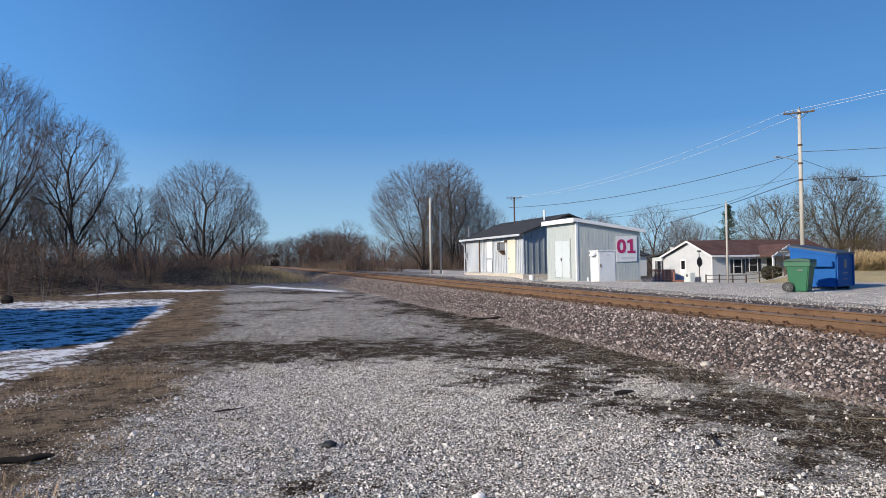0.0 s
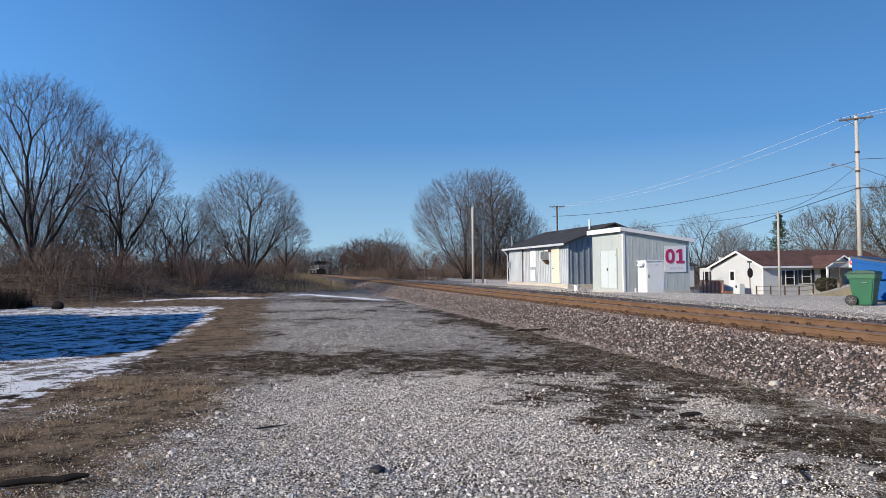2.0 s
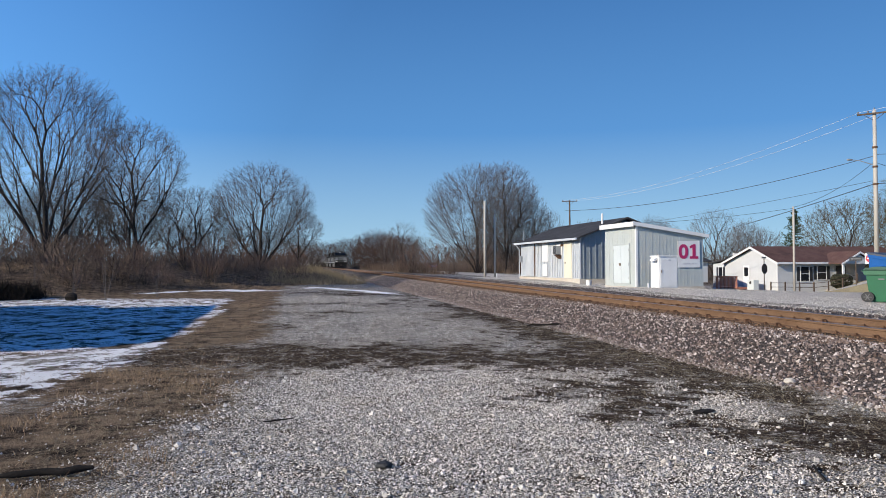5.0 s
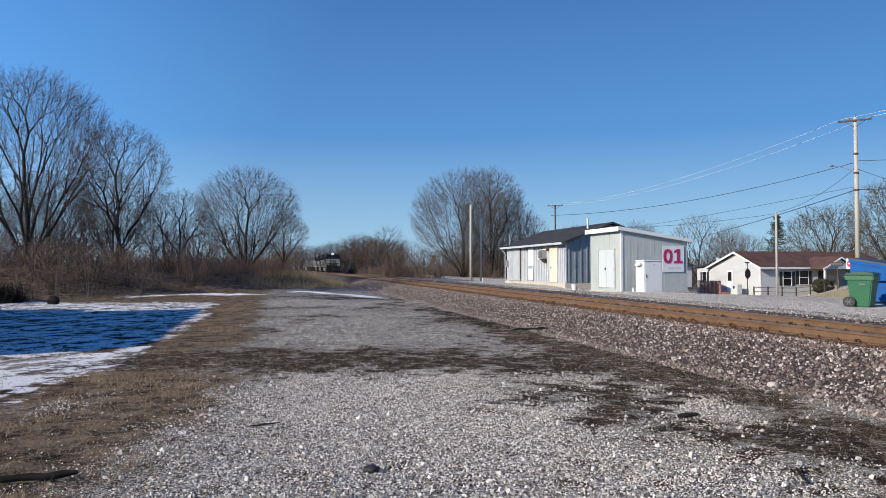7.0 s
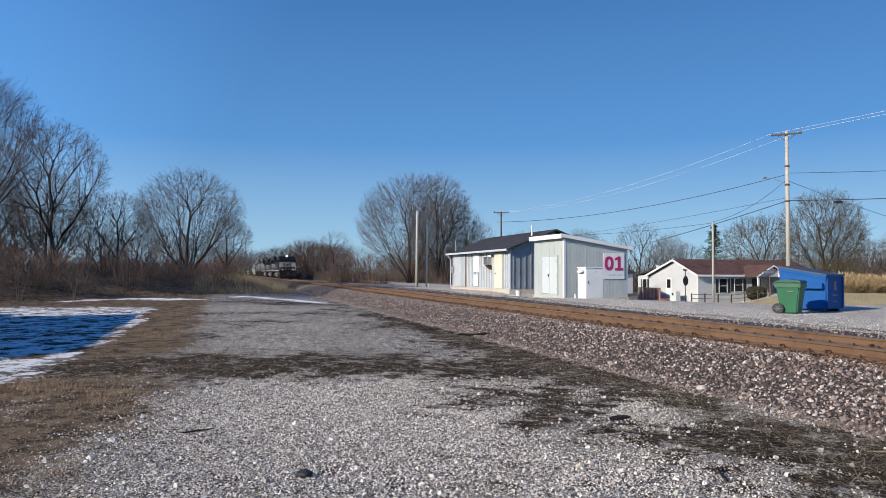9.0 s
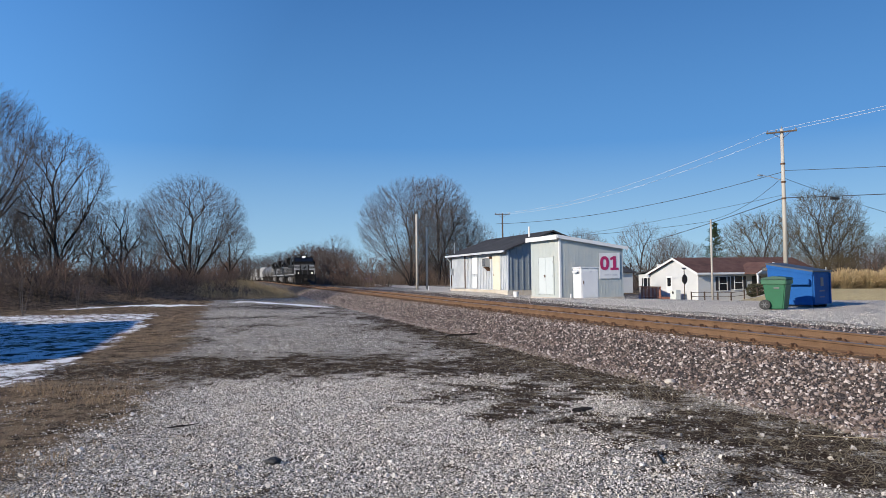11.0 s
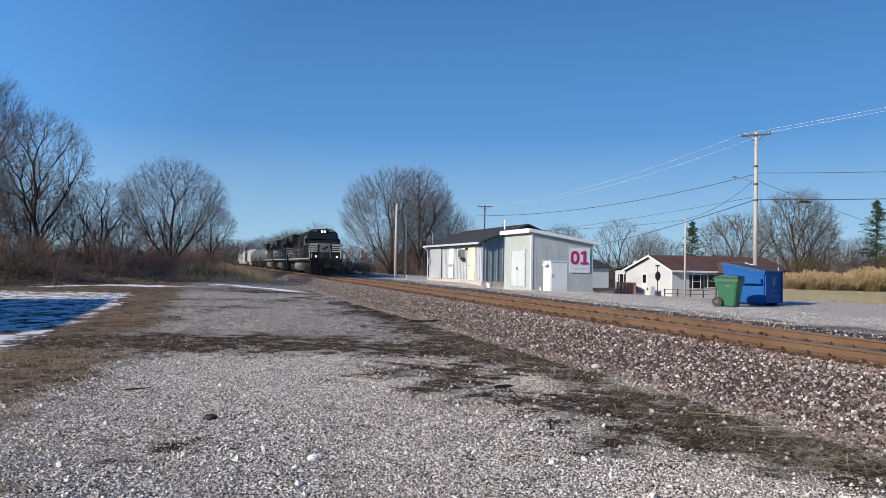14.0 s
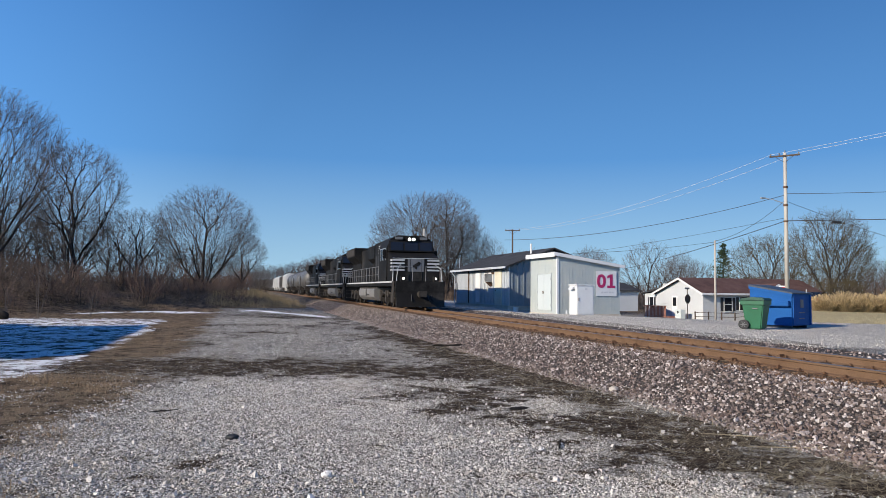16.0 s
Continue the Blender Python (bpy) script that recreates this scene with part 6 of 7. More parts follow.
for i, (x, y, w, h) in enumerate(((43.9, 42.2, 1.0, 1.25), (45.2, 41.6, 1.1, 1.45), (46.5, 41.1, 1.1, 1.4), (47.6, 40.5, 0.9, 1.2))):
    make_reeds(x, y, w, h, 1500, 60 + i, "tan ornamental reed grass with pale plumes on the lawn")
for i, (x, y, w, h) in enumerate(((49.4, 40.2, 1.5, 1.85), (51.2, 39.0, 1.6, 2.0), (53.4, 37.6, 1.7, 1.9))):
    make_reeds(x, y, w, h, 2400, 70 + i, "taller tan reed grass clump on the lawn")


def make_dark_bush():
    rng = np.random.default_rng(77)
    n = 13000
    x, y = np.minimum(-14.6 + rng.normal(0, 1.7, n), -11.4 + rng.normal(0, 0.3, n)), 38.4 + rng.normal(0, 0.7, n)
    bush = thing("dark_bush", pose(0, 0, 0), "low tangled bush at the snow's edge, coloured dark as if in shade", "bush")
    ob = blades("stem_mass", x, y, rng.uniform(0.3, 1.15, n), rng.uniform(0.2, 1.1, n), rng.uniform(0.008, 0.018, n), M["dark_stem"], "", "")
    ob.parent = bush
    tagged(ob, kind="stuff")
    for sx, sy, h in ((-7.9, 37.2, 2.6), (-9.6, 38.4, 1.6), (-6.0, 39.5, 1.5), (-12.0, 40.5, 2.2)):
        r = np.random.default_rng(int(h * 100))
        s = grow(r, np.array([[0, 0, -0.1]] * 3), np.array([[0.05, 0, 1], [0.15, 0.1, 1], [-0.12, 0.1, 1.0]]), np.array([h, h * 0.8, h * 0.7]), np.full(3, 0.018), np.full(3, 0.006), 6, 0.2, 0.06)
        tw = sprout(r, *s, 6, 0.3, 0.5, 0.35, 0.6, 3, 0.2, 0.1, 0.005)
        sap = thing("sapling", pose(sx, sy, land_at(sx, sy)), "thin leafless sapling at the foot of the bank", "sapling")
        o = new("stem", mesh_np("stem", *joined([tubes(*s, 5), tubes(*tw, 3)]), M["twig"]))
        o.parent = sap


make_dark_bush()


# ---- barn out to the side, whose shadow lies on the snow ----
def make_barn():
    barn = thing("barn", pose(0, 0, 0), "plain grey barn whose shadow falls on the snow", "barn")
    xr, h = -14.5, 5.45
    part("wall", extrude([(xr - 2.5, -0.3), (xr + 2.4, -0.3), (xr + 2.4, 3.9), (xr, h - 0.1), (xr - 2.5, 3.9)], "y", 12.9, 26.2), M["panel_white"], barn)
    part("roof", extrude([(xr - 2.8, 3.75), (xr, h), (xr + 2.65, 3.8), (xr + 2.65, 3.92), (xr, h + 0.12), (xr - 2.8, 3.87)], "y", 12.7, 26.4), M["roof_dark"], barn)
    part("annex", extrude([(xr - 2.5, -0.3), (xr + 2.0, -0.3), (xr + 2.0, 2.7), (xr - 2.5, 3.3)], "y", 26.4, 29.5), M["panel_white"], barn)


make_barn()


# ---- poles, wires and signs ----
def pole(name, x, y, top, r0, r1, material, label, base=None):
    z = land_at(x, y) if base is None else base
    p = thing(name, pose(x, y, z), label, "pole")
    bm = bmesh.new()
    rod(bm, (0, 0, -0.3), (0, 0, top - z), r0, r1, 12)
    part("shaft", bm, material, p, smooth=True)
    return p, top - z


def crossarm(p, z, half, turn, material):
    arm = part("crossarm", boxes((-half, half, -0.06, 0.06, z - 0.06, z + 0.06)), material, p)
    arm.matrix_basis = pose(0, 0, 0, 0, 0, turn) @ pose(0, -0.18, 0)
    for s in (-0.92, 0.92, -0.35 if half > 1 else 0.0):
        ins = part("insulator", rods(((s * half, 0, z + 0.06), (s * half, 0, z + 0.24), 0.055)), M["dim_panel"], arm)
    for s in (-1, 1):
        part("brace", rods(((s * half * 0.6, 0, z - 0.05), (0, 0.1, z - 0.55), 0.02), seg=6), material, arm)
    return arm


def wire(a, b, sag, r, material, label):
    t = np.linspace(0, 1, 24)[:, None]
    a, b = np.array(a, float), np.array(b, float)
    pts = a * (1 - t) + b * t
    pts[:, 2] -= sag * 4 * (t * (1 - t))[:, 0]
    ob = new("power_line", mesh_np("power_line", *tubes(pts[None], np.full((1, 24), r), 4), material, True))
    return tagged(ob, label, "cable")


P1, PF, P2 = (44.9, 47.0), (46.9, 111.4), (45.3, 56.6)


def make_poles():
    p, h = pole("utility_pole", *P1, 13.3, 0.19, 0.13, M["wood_pole"], "tall weathered wooden utility pole with crossarm and street lamp")
    crossarm(p, h - 0.25, 1.15, -50, M["dark_wood"])
    part("pole_top_pin", rods(((0, 0, h), (0, 0, h + 0.22), 0.05)), M["dim_panel"], p)
    z = 9.5 - land_at(*P1)
    lamp = part("lamp_arm", rods(((0, 0, z - 0.45), (-0.9, 0.5, z - 0.05), 0.035), ((-0.9, 0.5, z - 0.05), (-1.35, 0.78, z + 0.05), 0.03)), M["grey_metal"], p)
    part("lamp_head", boxes((-1.75, -1.3, 0.74, 0.96, z + 0.0, z + 0.13), bevel=0.03), M["grey_metal"], lamp, "grey street lamp head, unlit")
    for zz in (7.65, 9.0, 10.5):
        part("clamp", rods(((0, 0, zz - land_at(*P1) - 0.12), (0, 0, zz - land_at(*P1) + 0.02), 0.19), seg=10), M["iron"], p)
    part("splice_box", boxes((3.3, 4.1, -1.6, -1.4, 7.42 - land_at(*P1), 7.62 - land_at(*P1))), M["rubber"], p)
    p, h = pole("service_pole", *P2, 6.65, 0.11, 0.09, M["wood_pole"], "short grey wooden service pole by the fence")
    pole("bare_pole", 18.05, 62.4, 7.25, 0.13, 0.10, M["wood_pole"], "bare weathered wooden pole beside the depot")
    pole("bare_pole", 19.1, 62.8, 6.15, 0.10, 0.08, M["wood_pole"], "shorter bare wooden pole beside the depot")
    p, h = pole("utility_pole", *PF, 12.15, 0.16, 0.12, M["dark_wood"], "dark distant utility pole with a crossarm")
    crossarm(p, h - 0.2, 1.25, -20, M["dark_wood"])
    stub = thing("marker_stub", pose(18.7, 61.0, land_at(18.7, 61.0)), "short pale marker stub beside the bare poles", "post")
    part("post", rods(((0, 0, -0.1), (0, 0, 0.35), 0.06)), M["white"], stub)
    ux, uy = math.cos(radians(-50)), math.sin(radians(-50))
    for s in (-1.05, 1.05):
        a = (P1[0] + s * ux, P1[1] + s * uy, 13.25)
        wire(a, (PF[0] + s, PF[1], 12.1), 1.4, 0.013, M["wire_al"], "bare bright overhead conductor")
        wire(a, (72.5 + s * 0.5, 9.4 - s, 20.2), 0.6, 0.013, M["wire_al"], "bare bright overhead conductor")
    black = "black overhead service cable"
    wire((P1[0], P1[1], 9.8), (30.98, 75, 7.46), 0.9, 0.022, M["wire"], black)
    wire((P1[0], P1[1], 9.4), (P2[0], P2[1], 6.6), 0.55, 0.018, M["wire"], black)
    wire((P1[0], P1[1], 7.65), (52.3, 85, 4.8), 0.25, 0.03, M["wire"], black)
    wire((P1[0], P1[1], 7.65), (72.5, 14, 7.8), 0.4, 0.03, M["wire"], black)
    wire((P1[0], P1[1], 9.9), (72.5, 14, 10.6), 0.8, 0.02, M["wire"], black)
    wire((P1[0], P1[1], 9.3), (82, 49, 3.5), 0.9, 0.018, M["wire"], black)
    wire((P1[0], P1[1], 7.9), (40, 95, 6.0), 0.4, 0.014, M["wire"], black)
    wire((P2[0], P2[1], 6.5), (21.2, 52, 4.4), 0.3, 0.014, M["wire"], black)


make_poles()


def octagon(r):
    return [(r * math.cos(math.pi / 8 + k * math.pi / 4), r * math.sin(math.pi / 8 + k * math.pi / 4)) for k in range(8)]


ONEWAY, WARN = (46.3, 50.6), (48.3, 51.2)


def make_signs():
    x, y = 41.9, 56.2
    z = land_at(x, y)
    s = thing("stop_sign", pose(x, y, z, 0, 0, 21) @ Matrix.Scale(1.15, 4), "back of an octagonal road sign on a thin post", "road sign")
    part("post", boxes((-0.03, 0.03, -0.02, 0.02, -0.2, 2.55)), M["dark_wood"], s)
    part("plate", extrude([(a, b + 1.75) for a, b in octagon(0.40)], "y", -0.04, -0.025), M["dark_wood"], s)
    part("name_blade", boxes((-0.3, 0.3, -0.01, 0.01, 2.55, 2.68)), M["dim_panel"], s)
    x, y = ONEWAY
    s = thing("one_way_sign", pose(x, y, land_at(x, y), 0, 0, -46), "black arrow road sign on a dark post", "road sign")
    part("post", boxes((-0.035, 0.035, -0.03, 0.03, -0.2, 2.3)), M["dark_wood"], s)
    pl = part("plate", boxes((-0.45, 0.45, -0.05, -0.035, 2.0, 2.3)), M["black_sign"], s)
    part("arrow", extrude([(-0.40, 2.15), (-0.22, 2.25), (-0.22, 2.19), (0.38, 2.19), (0.38, 2.11), (-0.22, 2.11), (-0.22, 2.05)], "y", -0.058, -0.05), M["dim_panel"], pl)
    x, y = WARN
    s = thing("warning_sign", pose(x, y, land_at(x, y), 0, 0, -46), "white road sign with a red disc on a post", "road sign")
    part("post", boxes((-0.035, 0.035, -0.03, 0.03, -0.2, 2.2)), M["grey_metal"], s)
    pl = part("plate", boxes((-0.38, 0.38, -0.05, -0.035, 1.45, 2.35)), M["white"], s)
    part("disc", rods(((0, -0.06, 1.92), (0, -0.05, 1.92), 0.34), seg=20), M["red_sign"], pl)
    part("bar", boxes((-0.24, 0.24, -0.068, -0.061, 1.87, 1.97)), M["white"], pl)


make_signs()


# ---- bins ----
def make_dumpster():
    d = thing("dumpster", pose(20.72, 20.2, land_at(20.7, 20.6) - 0.02, 0, 0, -67) @ Matrix.Diagonal((0.93, 0.82, 0.97, 1)), "blue steel slant-top dumpster with a dark lid", "dumpster")
    side = [(-1.72, 0.12), (0, 0.12), (0, 1.33), (-1.72, 1.62)]
    part("body", extrude(side, "y", 0.0, 1.95, bevel=0.015), M["blue"], d)
    part("lid", extrude([(0.06, 1.33), (0.06, 1.38), (-1.78, 1.70), (-1.78, 1.63)], "y", -0.04, 1.99), M["blue_dark"], d, "dark plastic lid")
    part("rim", extrude([(0.03, 1.22), (0.03, 1.33), (-1.75, 1.63), (-1.75, 1.52)], "y", -0.035, -0.004), M["blue"], d)
    part("fork_pocket", extrude([(-0.95, 0.86), (-0.05, 0.86), (-0.05, 1.06), (-0.95, 1.06)], "y", -0.22, -0.002, bevel=0.02), M["blue"], d, "blue steel fork pocket")
    part("fork_pocket", extrude([(-0.95, 0.86), (-0.05, 0.86), (-0.05, 1.06), (-0.95, 1.06)], "y", 1.952, 2.17, bevel=0.02), M["blue"], d, "blue steel fork pocket")
    for y in (0.25, 1.7):
        part("skid", boxes((-1.6, -0.1, y - 0.06, y + 0.06, 0.0, 0.12)), M["blue_dark"], d)
    for y in (0.12, 1.83):
        part("post", boxes((0.0, 0.05, y - 0.05, y + 0.05, 0.14, 1.30)), M["blue"], d)
    dec = part("decal", boxes((0.002, 0.012, 0.85, 1.15, 0.80, 1.12)), M["dim_panel"], d, "pale round decal")
    part("decal_text", boxes((0.002, 0.012, 0.72, 1.25, 0.60, 0.64)), M["dim_panel"], d)
    part("decal_text", boxes((0.002, 0.012, 0.72, 1.25, 0.38, 0.41)), M["dim_panel"], d)
    part("lid_handle", rods(((0.0, 1.5, 1.36), (0.0, 1.5, 1.52), 0.02), seg=6), M["stripe"], d)


make_dumpster()


def make_cart():
    c = thing("wheeled_bin", pose(18.75, 19.75, land_at(18.7, 19.8), 0, 0, -62) @ Matrix.Diagonal((1.1, 0.92, 1.0, 1)), "green wheeled plastic refuse bin with a dark lid", "bin")
    bm = bmesh.new()
    lo = [(-0.24, -0.27), (0.24, -0.27), (0.24, 0.27), (-0.24, 0.27)]
    hi = [(-0.34, -0.33), (0.34, -0.33), (0.34, 0.34), (-0.34, 0.34)]
    r = [[bm.verts.new((x, y, z)) for x, y in p] for p, z in ((lo, 0.02), (hi, 0.88))]
    bm.faces.new(r[0])
    bm.faces.new(r[1])
    for i in range(4):
        bm.faces.new((r[0][i], r[0][(i + 1) % 4], r[1][(i + 1) % 4], r[1][i]))
    bmesh.ops.bevel(bm, geom=list(bm.edges), offset=0.03, segments=2, affect="EDGES")
    part("body", bm, M["green"], c)
    part("collar", boxes((-0.385, 0.375, -0.37, 0.38, 0.86, 1.02), bevel=0.02), M["green"], c)
    part("lid", extrude([(-0.40, 1.02), (0.40, 1.02), (0.36, 1.10), (0.0, 1.14), (-0.36, 1.08)], "y", -0.40, 0.40, bevel=0.02), M["green_dark"], c, "dark green lid")
    part("handle", rods(((-0.44, -0.3, 1.0), (-0.44, 0.3, 1.0), 0.022), ((-0.44, -0.3, 1.0), (-0.36, -0.3, 0.96), 0.02), ((-0.44, 0.3, 1.0), (-0.36, 0.3, 0.96), 0.02), seg=6), M["green_dark"], c)
    part("stamp", boxes((0.0, 0.16, -0.352, -0.342, 0.72, 0.76)), M["dim_panel"], c)
    for y in (-0.36, 0.36):
        w = part("wheel", rods(((-0.27, y - 0.045, 0.17), (-0.27, y + 0.045, 0.17), 0.17), seg=20), M["rubber"], c)
        for k in range(6):
            a = k * math.pi / 3
            part("spoke", rods(((-0.27, y - 0.05, 0.17), (-0.27 + 0.11 * math.cos(a), y - 0.05, 0.17 + 0.11 * math.sin(a)), 0.012), seg=6), M["dim_panel"], w)
    part("axle", rods(((-0.27, -0.36, 0.17), (-0.27, 0.36, 0.17), 0.015), seg=6), M["iron"], c)


make_cart()


# ---- white house ----
def make_house():
    x0, x1, y0, y1, zb, ze, yr, zr = 38.5, 51.0, 50.9, 57.6, -1.1, 1.62, 53.9, 2.86
    h = thing("white_house", Matrix.Translation((0.7, -0.3, 1.5)) @ Matrix.Diagonal((1.285, 1.285, 1.285, 1)) @ Matrix.Translation((0, 0, -1.5)), "single-storey white vinyl house with a brown shingle roof", "house")
    wall = part("wall", extrude([(y0, zb), (y1, zb), (y1, ze), (yr, zr - 0.08), (y0, ze)], "x", x0, x1), M["siding"], h)
    for z in np.arange(-0.55, 1.6, 0.2):
        part("clapboard", boxes((x0 - 0.015, x0 - 0.001, y0, y1, z, z + 0.19)), M["siding"], wall)
        part("clapboard", boxes((x0, x1, y0 - 0.015, y0 - 0.001, z, z + 0.19)), M["siding"], wall)
    for a, b, c, d in ((y0 - 0.4, ze - 0.13, yr, zr), (y1 + 0.4, ze - 0.13, yr, zr)):
        part("roof", extrude([(a, b), (c, d), (c, d + 0.12), (a, b + 0.12)], "x", x0 - 0.3, x1 + 0.3), M["roof_brown"], h, "brown shingle roof slope")
        part("rake_board", extrude([(a, b - 0.08), (c, d - 0.08), (c, d + 0.10), (a, b + 0.10)], "x", x0 - 0.34, x0 - 0.30), M["white"], h, "white rake board")
    part("fascia", boxes((x0 - 0.3, x1 + 0.3, y0 - 0.43, y0 - 0.40, ze - 0.16, ze)), M["white"], h)
    part("corner_board", boxes((x0 - 0.03, x0 + 0.06, y0 - 0.03, y0 + 0.06, -0.7, ze)), M["white"], h)
    # rear wing
    part("wing", boxes((x0 + 0.1, x1 - 4, y1, y1 + 2.2, zb, 1.55)), M["siding"], h)
    part("wing_roof", extrude([(y1 - 0.5, 1.95), (y1 + 2.5, 1.50), (y1 + 2.5, 1.62), (y1 - 0.5, 2.07)], "x", x0 - 0.1, x1 - 4), M["roof_dark"], h)
    part("chimney", boxes((x0 + 1.2, x0 + 1.45, y1 + 0.6, y1 + 0.85, 1.5, 2.5)), M["white"], h)

    def window(cx, w, z0, z1, face="y", at=y0):
        if face == "y":
            win = part("window", boxes((cx - w / 2, cx + w / 2, at - 0.05, at - 0.02, z0, z1)), M["glass"], h)
            part("frame", boxes((cx - w / 2 - 0.06, cx - w / 2, at - 0.07, at - 0.02, z0 - 0.06, z1 + 0.06), (cx + w / 2, cx + w / 2 + 0.06, at - 0.07, at - 0.02, z0 - 0.06, z1 + 0.06), (cx - w / 2, cx + w / 2, at - 0.07, at - 0.02, z1, z1 + 0.06), (cx - w / 2, cx + w / 2, at - 0.07, at - 0.02, z0 - 0.06, z0), (cx - w / 2, cx + w / 2, at - 0.065, at - 0.02, (z0 + z1) / 2 - 0.02, (z0 + z1) / 2 + 0.02)), M["white"], win)
            for s in (-1, 1):
                c = cx + s * (w / 2 + 0.22)
                part("shutter", boxes((c - 0.14, c + 0.14, at - 0.05, at - 0.02, z0, z1)), M["black_sign"], win, "dark shutter")
        else:
            win = part("window", boxes((at - 0.05, at - 0.02, cx - w / 2, cx + w / 2, z0, z1)), M["glass"], h)
            part("frame", boxes((at - 0.07, at - 0.02, cx - w / 2 - 0.06, cx - w / 2, z0 - 0.06, z1 + 0.06), (at - 0.07, at - 0.02, cx + w / 2, cx + w / 2 + 0.06, z0 - 0.06, z1 + 0.06), (at - 0.07, at - 0.02, cx - w / 2, cx + w / 2, z1, z1 + 0.06), (at - 0.07, at - 0.02, cx - w / 2, cx + w / 2, z0 - 0.06, z0)), M["white"], win)
            for s in (-1, 1):
                c = cx + s * (w / 2 + 0.2)
                part("shutter", boxes((at - 0.05, at - 0.02, c - 0.12, c + 0.12, z0, z1)), M["black_sign"], win, "dark shutter")

    window(41.0, 0.75, 0.1, 1.25)
    window(42.6, 0.8, 0.2, 1.3)
    window(48.6, 1.0, 0.1, 1.25)
    window(58.6, 0.6, 0.2, 1.2, "x", x0 + 0.1)
    door = part("side_door", boxes((x0 - 0.05, x0 - 0.02, 54.4, 55.2, -0.5, 1.35)), M["white"], h, "white side door")
    part("pane", boxes((x0 - 0.06, x0 - 0.05, 54.55, 55.05, 0.45, 1.2)), M["glass"], door)
    front = part("front_door", boxes((44.0, 44.9, y0 - 0.05, y0 - 0.02, -0.6, 1.3)), M["black_sign"], h, "dark front door")
    # porch
    part("porch_roof", extrude([(42.9, 1.45), (44.6, 2.35), (46.3, 1.45), (46.3, 1.57), (44.6, 2.49), (42.9, 1.57)], "y", y0 - 1.9, y0 + 1.2), M["roof_brown"], h, "small brown porch gable")
    part("porch_gable", extrude([(43.1, 1.45), (44.6, 2.25), (46.1, 1.45)], "y", y0 - 1.75, y0 - 1.68), M["siding"], h)
    part("porch_fascia", extrude([(42.85, 1.38), (44.6, 2.31), (46.35, 1.38), (46.35, 1.50), (44.6, 2.44), (42.85, 1.50)], "y", y0 - 1.96, y0 - 1.90), M["white"], h)
    part("porch_floor", boxes((43.0, 46.2, y0 - 1.8, y0, -1.1, -0.62)), M["concrete"], h)
    for x in (43.15, 46.05):
        part("porch_post", boxes((x - 0.07, x + 0.07, y0 - 1.8, y0 - 1.66, -0.62, 1.42)), M["white"], h, "white porch post")
    # deck at the gable wall
    deck = part("deck", boxes((x0 - 1.7, x0 - 0.02, 53.8, 57.2, -0.55, -0.47)), M["deck"], h, "reddish wooden deck")
    for y in np.arange(53.85, 57.2, 0.56):
        part("deck_post", boxes((x0 - 1.69, x0 - 1.60, y - 0.045, y + 0.045, -1.1, 0.45)), M["deck"], deck)
    part("deck_rail", boxes((x0 - 1.72, x0 - 1.58, 53.8, 57.2, 0.40, 0.47)), M["deck"], deck)
    for y in np.arange(54.0, 57.2, 0.14):
        part("baluster", boxes((x0 - 1.66, x0 - 1.62, y - 0.02, y + 0.02, -0.40, 0.40)), M["deck"], deck)
    for i in range(3):
        part("deck_step", boxes((x0 - 1.5, x0 - 0.3, 53.8 - 0.28 * (i + 1), 53.8 - 0.28 * i, -0.62 - 0.17 * i, -0.56 - 0.17 * i)), M["deck"], deck)
    ac = thing("utility_box", pose(48.8, 67.2, land_at(48.8, 67.2)), "pale grey utility box with a dark round dial", "utility box")
    part("body", boxes((-0.3, 0.3, -0.55, 0.55, -0.1, 1.25), bevel=0.02), M["door_grey"], ac)
    part("dial", rods(((-0.32, 0, 0.95), (-0.30, 0, 0.95), 0.16), seg=16), M["black_sign"], ac)


make_house()


def make_neighbour():
    h = thing("grey_house", pose(30, 68, land_at(30, 68) - 0.3), "distant low white house with a grey roof", "house")
    part("wall", extrude([(0, 0), (7, 0), (7, 2.2), (3.5, 3.0), (0, 2.2)], "x", 5.5, 14), M["siding"], h)
    for a, b in ((-0.3, 3.5), (7.3, 3.5)):
        part("roof", extrude([(a, 2.15), (b, 3.05), (b, 3.17), (a, 2.27)], "x", 5.2, 14.3), M["roof_dark"], h)
    part("window", boxes((5.42, 5.48, 2.0, 3.0, 0.8, 1.7)), M["glass"], h)


make_neighbour()


def make_fence():
    f = thing("garden_fence", pose(0, 0, 0), "low dark post-and-rail fence before the house", "fence")
    pts = [(46.3 + 1.3 * i, 61.1 - 0.37 * i) for i in range(7)]
    for x, y in pts:
        part("post", boxes((x - 0.05, x + 0.05, y - 0.05, y + 0.05, land_at(x, y) - 0.2, land_at(x, y) + 0.95)), M["dark_wood"], f)
    for (xa, ya), (xb, yb) in zip(pts, pts[1:]):
        for dz in (0.45, 0.85):
            part("rail", rods(((xa, ya, land_at(xa, ya) + dz), (xb, yb, land_at(xb, yb) + dz), 0.025), seg=6), M["dark_wood"], f)


make_fence()


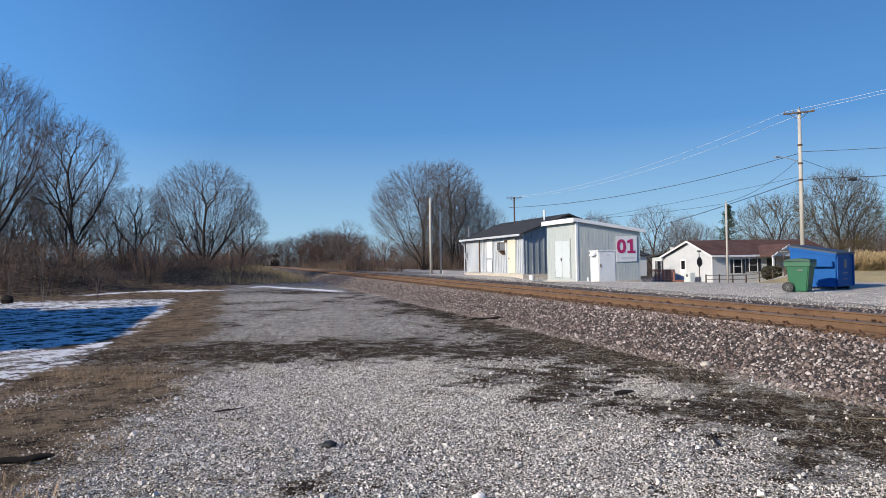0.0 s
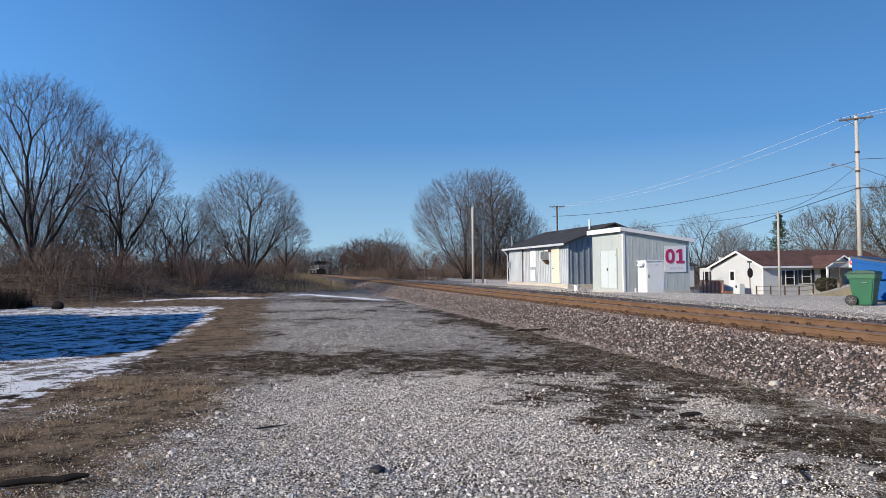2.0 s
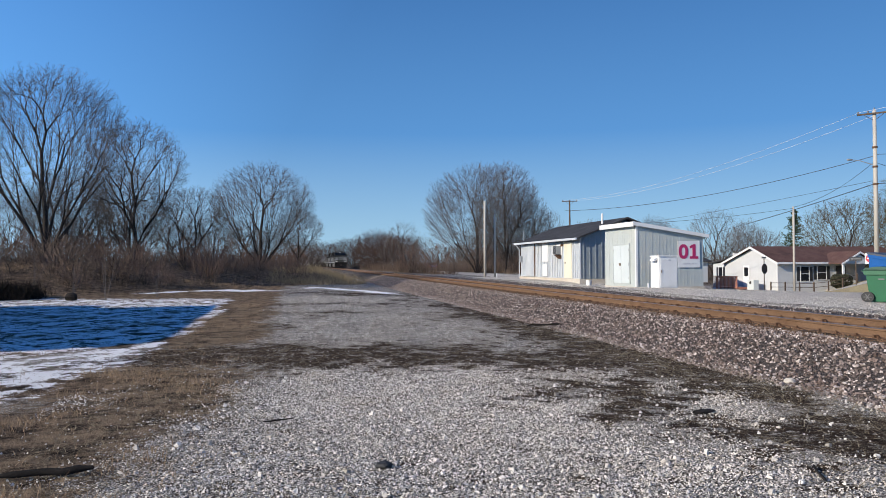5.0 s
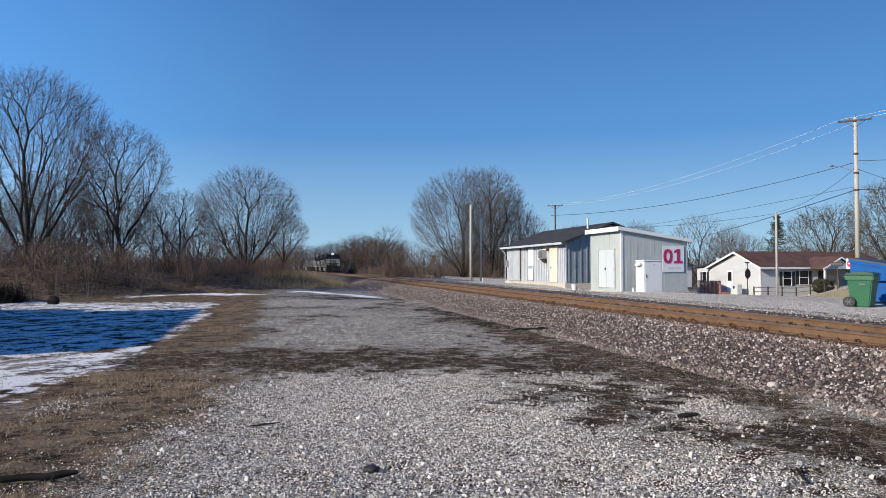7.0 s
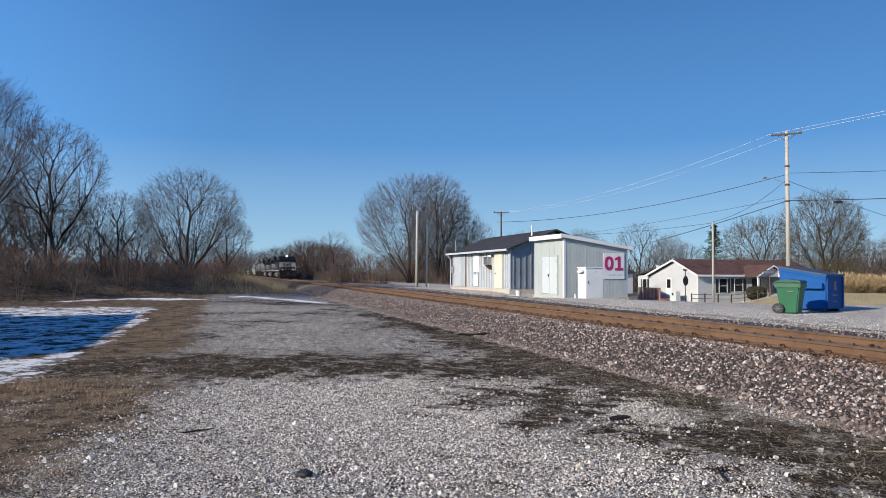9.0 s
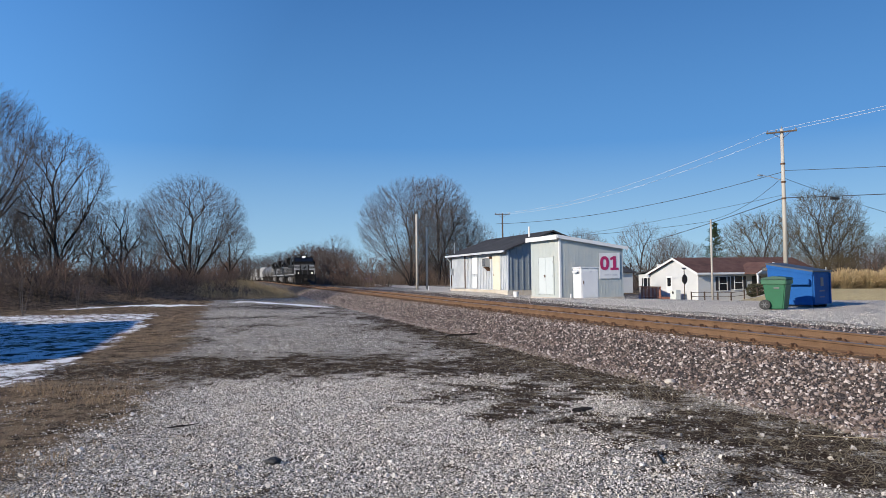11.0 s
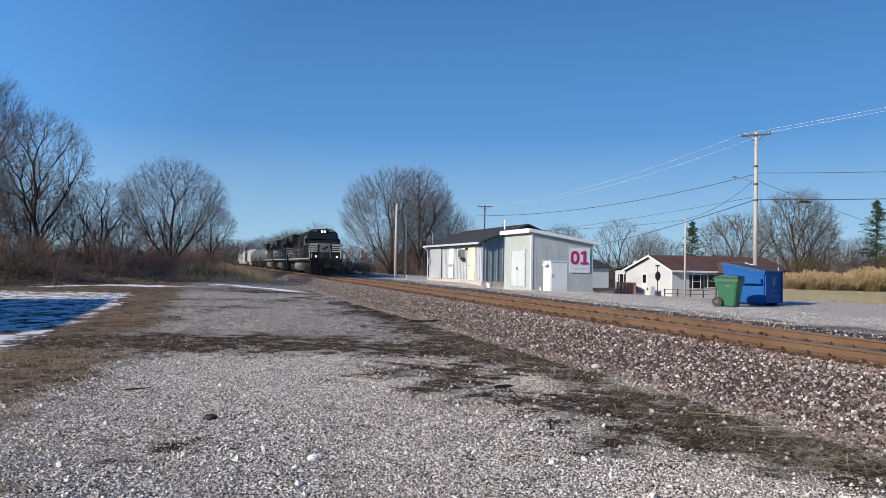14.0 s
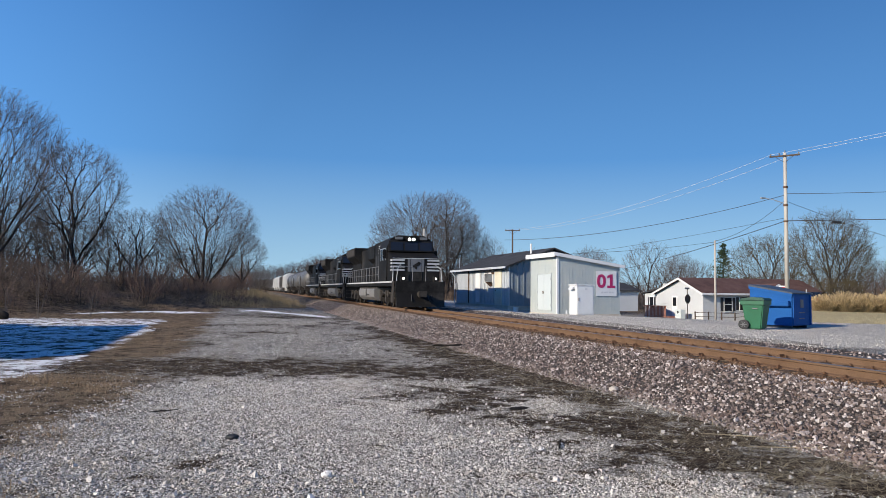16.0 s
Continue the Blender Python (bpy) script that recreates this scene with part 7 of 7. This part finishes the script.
def make_hedges():
    for x, y, w, d, hgt, seed in ((55.3, 62.2, 1.0, 0.6, 1.3, 1), (60.5, 62.6, 1.6, 0.8, 1.4, 2)):
        rng = np.random.default_rng(seed)
        n = 2600
        s = thing("shrub", pose(0, 0, 0), "clipped dark evergreen shrub by the porch", "shrub")
        a = rng.normal(size=(n, 3))
        a /= np.linalg.norm(a, axis=1, keepdims=True)
        a *= rng.uniform(0.8, 1.05, (n, 1))
        p = np.sign(a) * np.abs(a) ** 0.6 * (w, d, hgt / 2) + (x, y, land_at(x, y) + hgt / 2)
        e, g = rng.normal(size=(n, 3)) * 0.05, rng.normal(size=(n, 3)) * 0.05
        v = np.stack([p - e, p + g, p + e, p - g], 1).reshape(-1, 3)
        ob = new("leaves", mesh_np("leaves", v, np.arange(len(v)).reshape(-1, 4), M["hedge"]))
        ob.parent = s
        tagged(ob, kind="stuff")


make_hedges()


def make_car(x, y, turn, paint, label):
    c = thing("parked_car", pose(x, y, land_at(x, y), 0, 0, turn), label, "car")
    body = part("body", extrude([(-2.2, 0.3), (2.2, 0.3), (2.25, 0.75), (1.9, 0.95), (1.0, 1.0), (0.55, 1.42), (-1.2, 1.45), (-1.75, 1.0), (-2.22, 0.92)], "x", -0.88, 0.88, bevel=0.06), paint, c)
    for s in (-1, 1):
        part("side_window", extrude([(0.8, 1.0), (0.5, 1.34), (-1.1, 1.37), (-1.5, 1.02)], "x", min(s * 0.875, s * 0.89), max(s * 0.875, s * 0.89)), M["glass"], body)
        part("tail_lamp", boxes((s * 0.68 - 0.16, s * 0.68 + 0.16, -2.25, -2.2, 0.68, 0.85)), M["tail_lamp"], body)
        for yy in (-1.35, 1.4):
            w = part("wheel", rods(((s * 0.72, yy, 0.33), (s * 0.92, yy, 0.33), 0.33), seg=18), M["rubber"], c)
            part("rim", rods(((s * 0.90, yy, 0.33), (s * 0.935, yy, 0.33), 0.2), seg=12), M["grey_metal"], w)
    part("rear_window", extrude([(-1.25, 1.40), (-1.73, 1.02), (-1.76, 1.03), (-1.28, 1.42)], "x", -0.7, 0.7), M["glass"], body)
    part("plate", boxes((-0.25, 0.25, -2.255, -2.22, 0.5, 0.62)), M["dim_panel"], body)
    part("bumper", boxes((-0.85, 0.85, -2.3, -2.18, 0.32, 0.48), bevel=0.02), paint, body)


make_car(42.9, 30.7, -70, M["car_dark"], "dark saloon car parked on the road by the lawn")
make_car(57.5, 57.0, -60, M["car_dark"], "dark car parked by the house")
make_car(29.0, 138.0, 0, M["car_blue"], "violet car far off on the side road")


# ---- small things on the ground ----
def lump(name, x, y, size, material, label, category, seed, turn=0.0):
    rng = np.random.default_rng(seed)
    bm = bmesh.new()
    bmesh.ops.create_icosphere(bm, subdivisions=2, radius=0.5)
    for v in bm.verts:
        v.co = Vector([c * s for c, s in zip(v.co, size)]) * (1 + rng.uniform(-0.18, 0.18))
    ob = part(name, bm, material)
    ob.matrix_basis = pose(x, y, land_at(x, y) + size[2] * 0.35, 0, 0, turn)
    return tagged(ob, label, category)


lump("dark_rock", 0.83, 6.0, (0.125, 0.09, 0.07), M["rubber"], "fist-sized black lump lying on the gravel", "rock", 1)
lump("plank", 4.62, 7.72, (0.34, 0.13, 0.05), M["charred"], "short piece of dark broken wood on the dirt", "wood", 2, 15)
lump("pale_rock", 7.08, 9.40, (0.17, 0.13, 0.09), M["concrete"], "pale limestone lump in the ditch", "rock", 3)
lump("stone_lump", -9.2, 36.4, (0.55, 0.4, 0.45), M["charred"], "dark lump at the edge of the snow", "rock", 5)
lump("pale_stone", 1.55, 4.35, (0.10, 0.08, 0.06), M["gravel"], "small pale stone on the gravel", "rock", 6)


def make_sticks():
    rng = np.random.default_rng(8)
    for name, x, y, l, r, turn, label in (("log", -1.60, 6.38, 0.62, 0.030, 6, "dark weathered log lying in the dead grass"), ("bar", 7.15, 19.2, 1.0, 0.035, -4, "thin dark bar lying on the ballast's edge"), ("branch", 4.1, 5.35, 0.45, 0.012, 60, "crooked dark twig on the dirt"), ("branch", 0.05, 7.9, 0.35, 0.008, 20, "crooked dark twig on the gravel"), ("stalk", 6.6, 4.9, 0.9, 0.006, -20, "long pale dead stalk in the ditch"), ("stalk", 6.9, 5.2, 0.8, 0.006, -5, "long pale dead stalk in the ditch"), ("stalk", 6.4, 5.6, 0.7, 0.005, -35, "long pale dead stalk in the ditch")):
        k = 7
        t = np.linspace(-0.5, 0.5, k)
        pts = np.stack([t * l, rng.normal(0, r * 0.5, k), r * 0.9 + rng.normal(0, r * 0.25, k)], -1)
        rad = np.full(k, r) * rng.uniform(0.75, 1.1, k)
        rad[0] *= 0.4
        rad[-1] *= 0.4
        ob = new(name, mesh_np(name, *tubes(pts[None], rad[None], 8), M["straw"] if name == "stalk" else M["charred"], True))
        ob.matrix_basis = pose(x, y, land_at(x, y) + 0.012, 0, 0, turn)
        tagged(ob, label, "stick" if name != "log" else "log")


make_sticks()


# ---- what moves ----
def on_track(y):
    """The pose of a car whose middle is at y along the line."""
    slope = math.atan2(float(track_x(y + 1) - track_x(y - 1)), 2.0)
    grade = math.atan2(float(rail_z(y + 1) - rail_z(y - 1)), 2.0)
    return pose(float(track_x(y)), y, float(rail_z(y)), math.degrees(grade), 0, -math.degrees(slope))


def motions():
    run = math.cos(math.atan(TRACK_SLOPE))
    for ob, back in TRAIN:
        walk(ob, [(t, on_track(LIGHT_Y16 + SPEED * (16.0 - t) + back * run)) for t in range(17)])
    for ob, y, r in WHEELSETS:
        walk(ob, [(k / 30, pose(0, y, r, math.degrees(SPEED / run * k / 30 / r))) for k in range(481)])


motions()
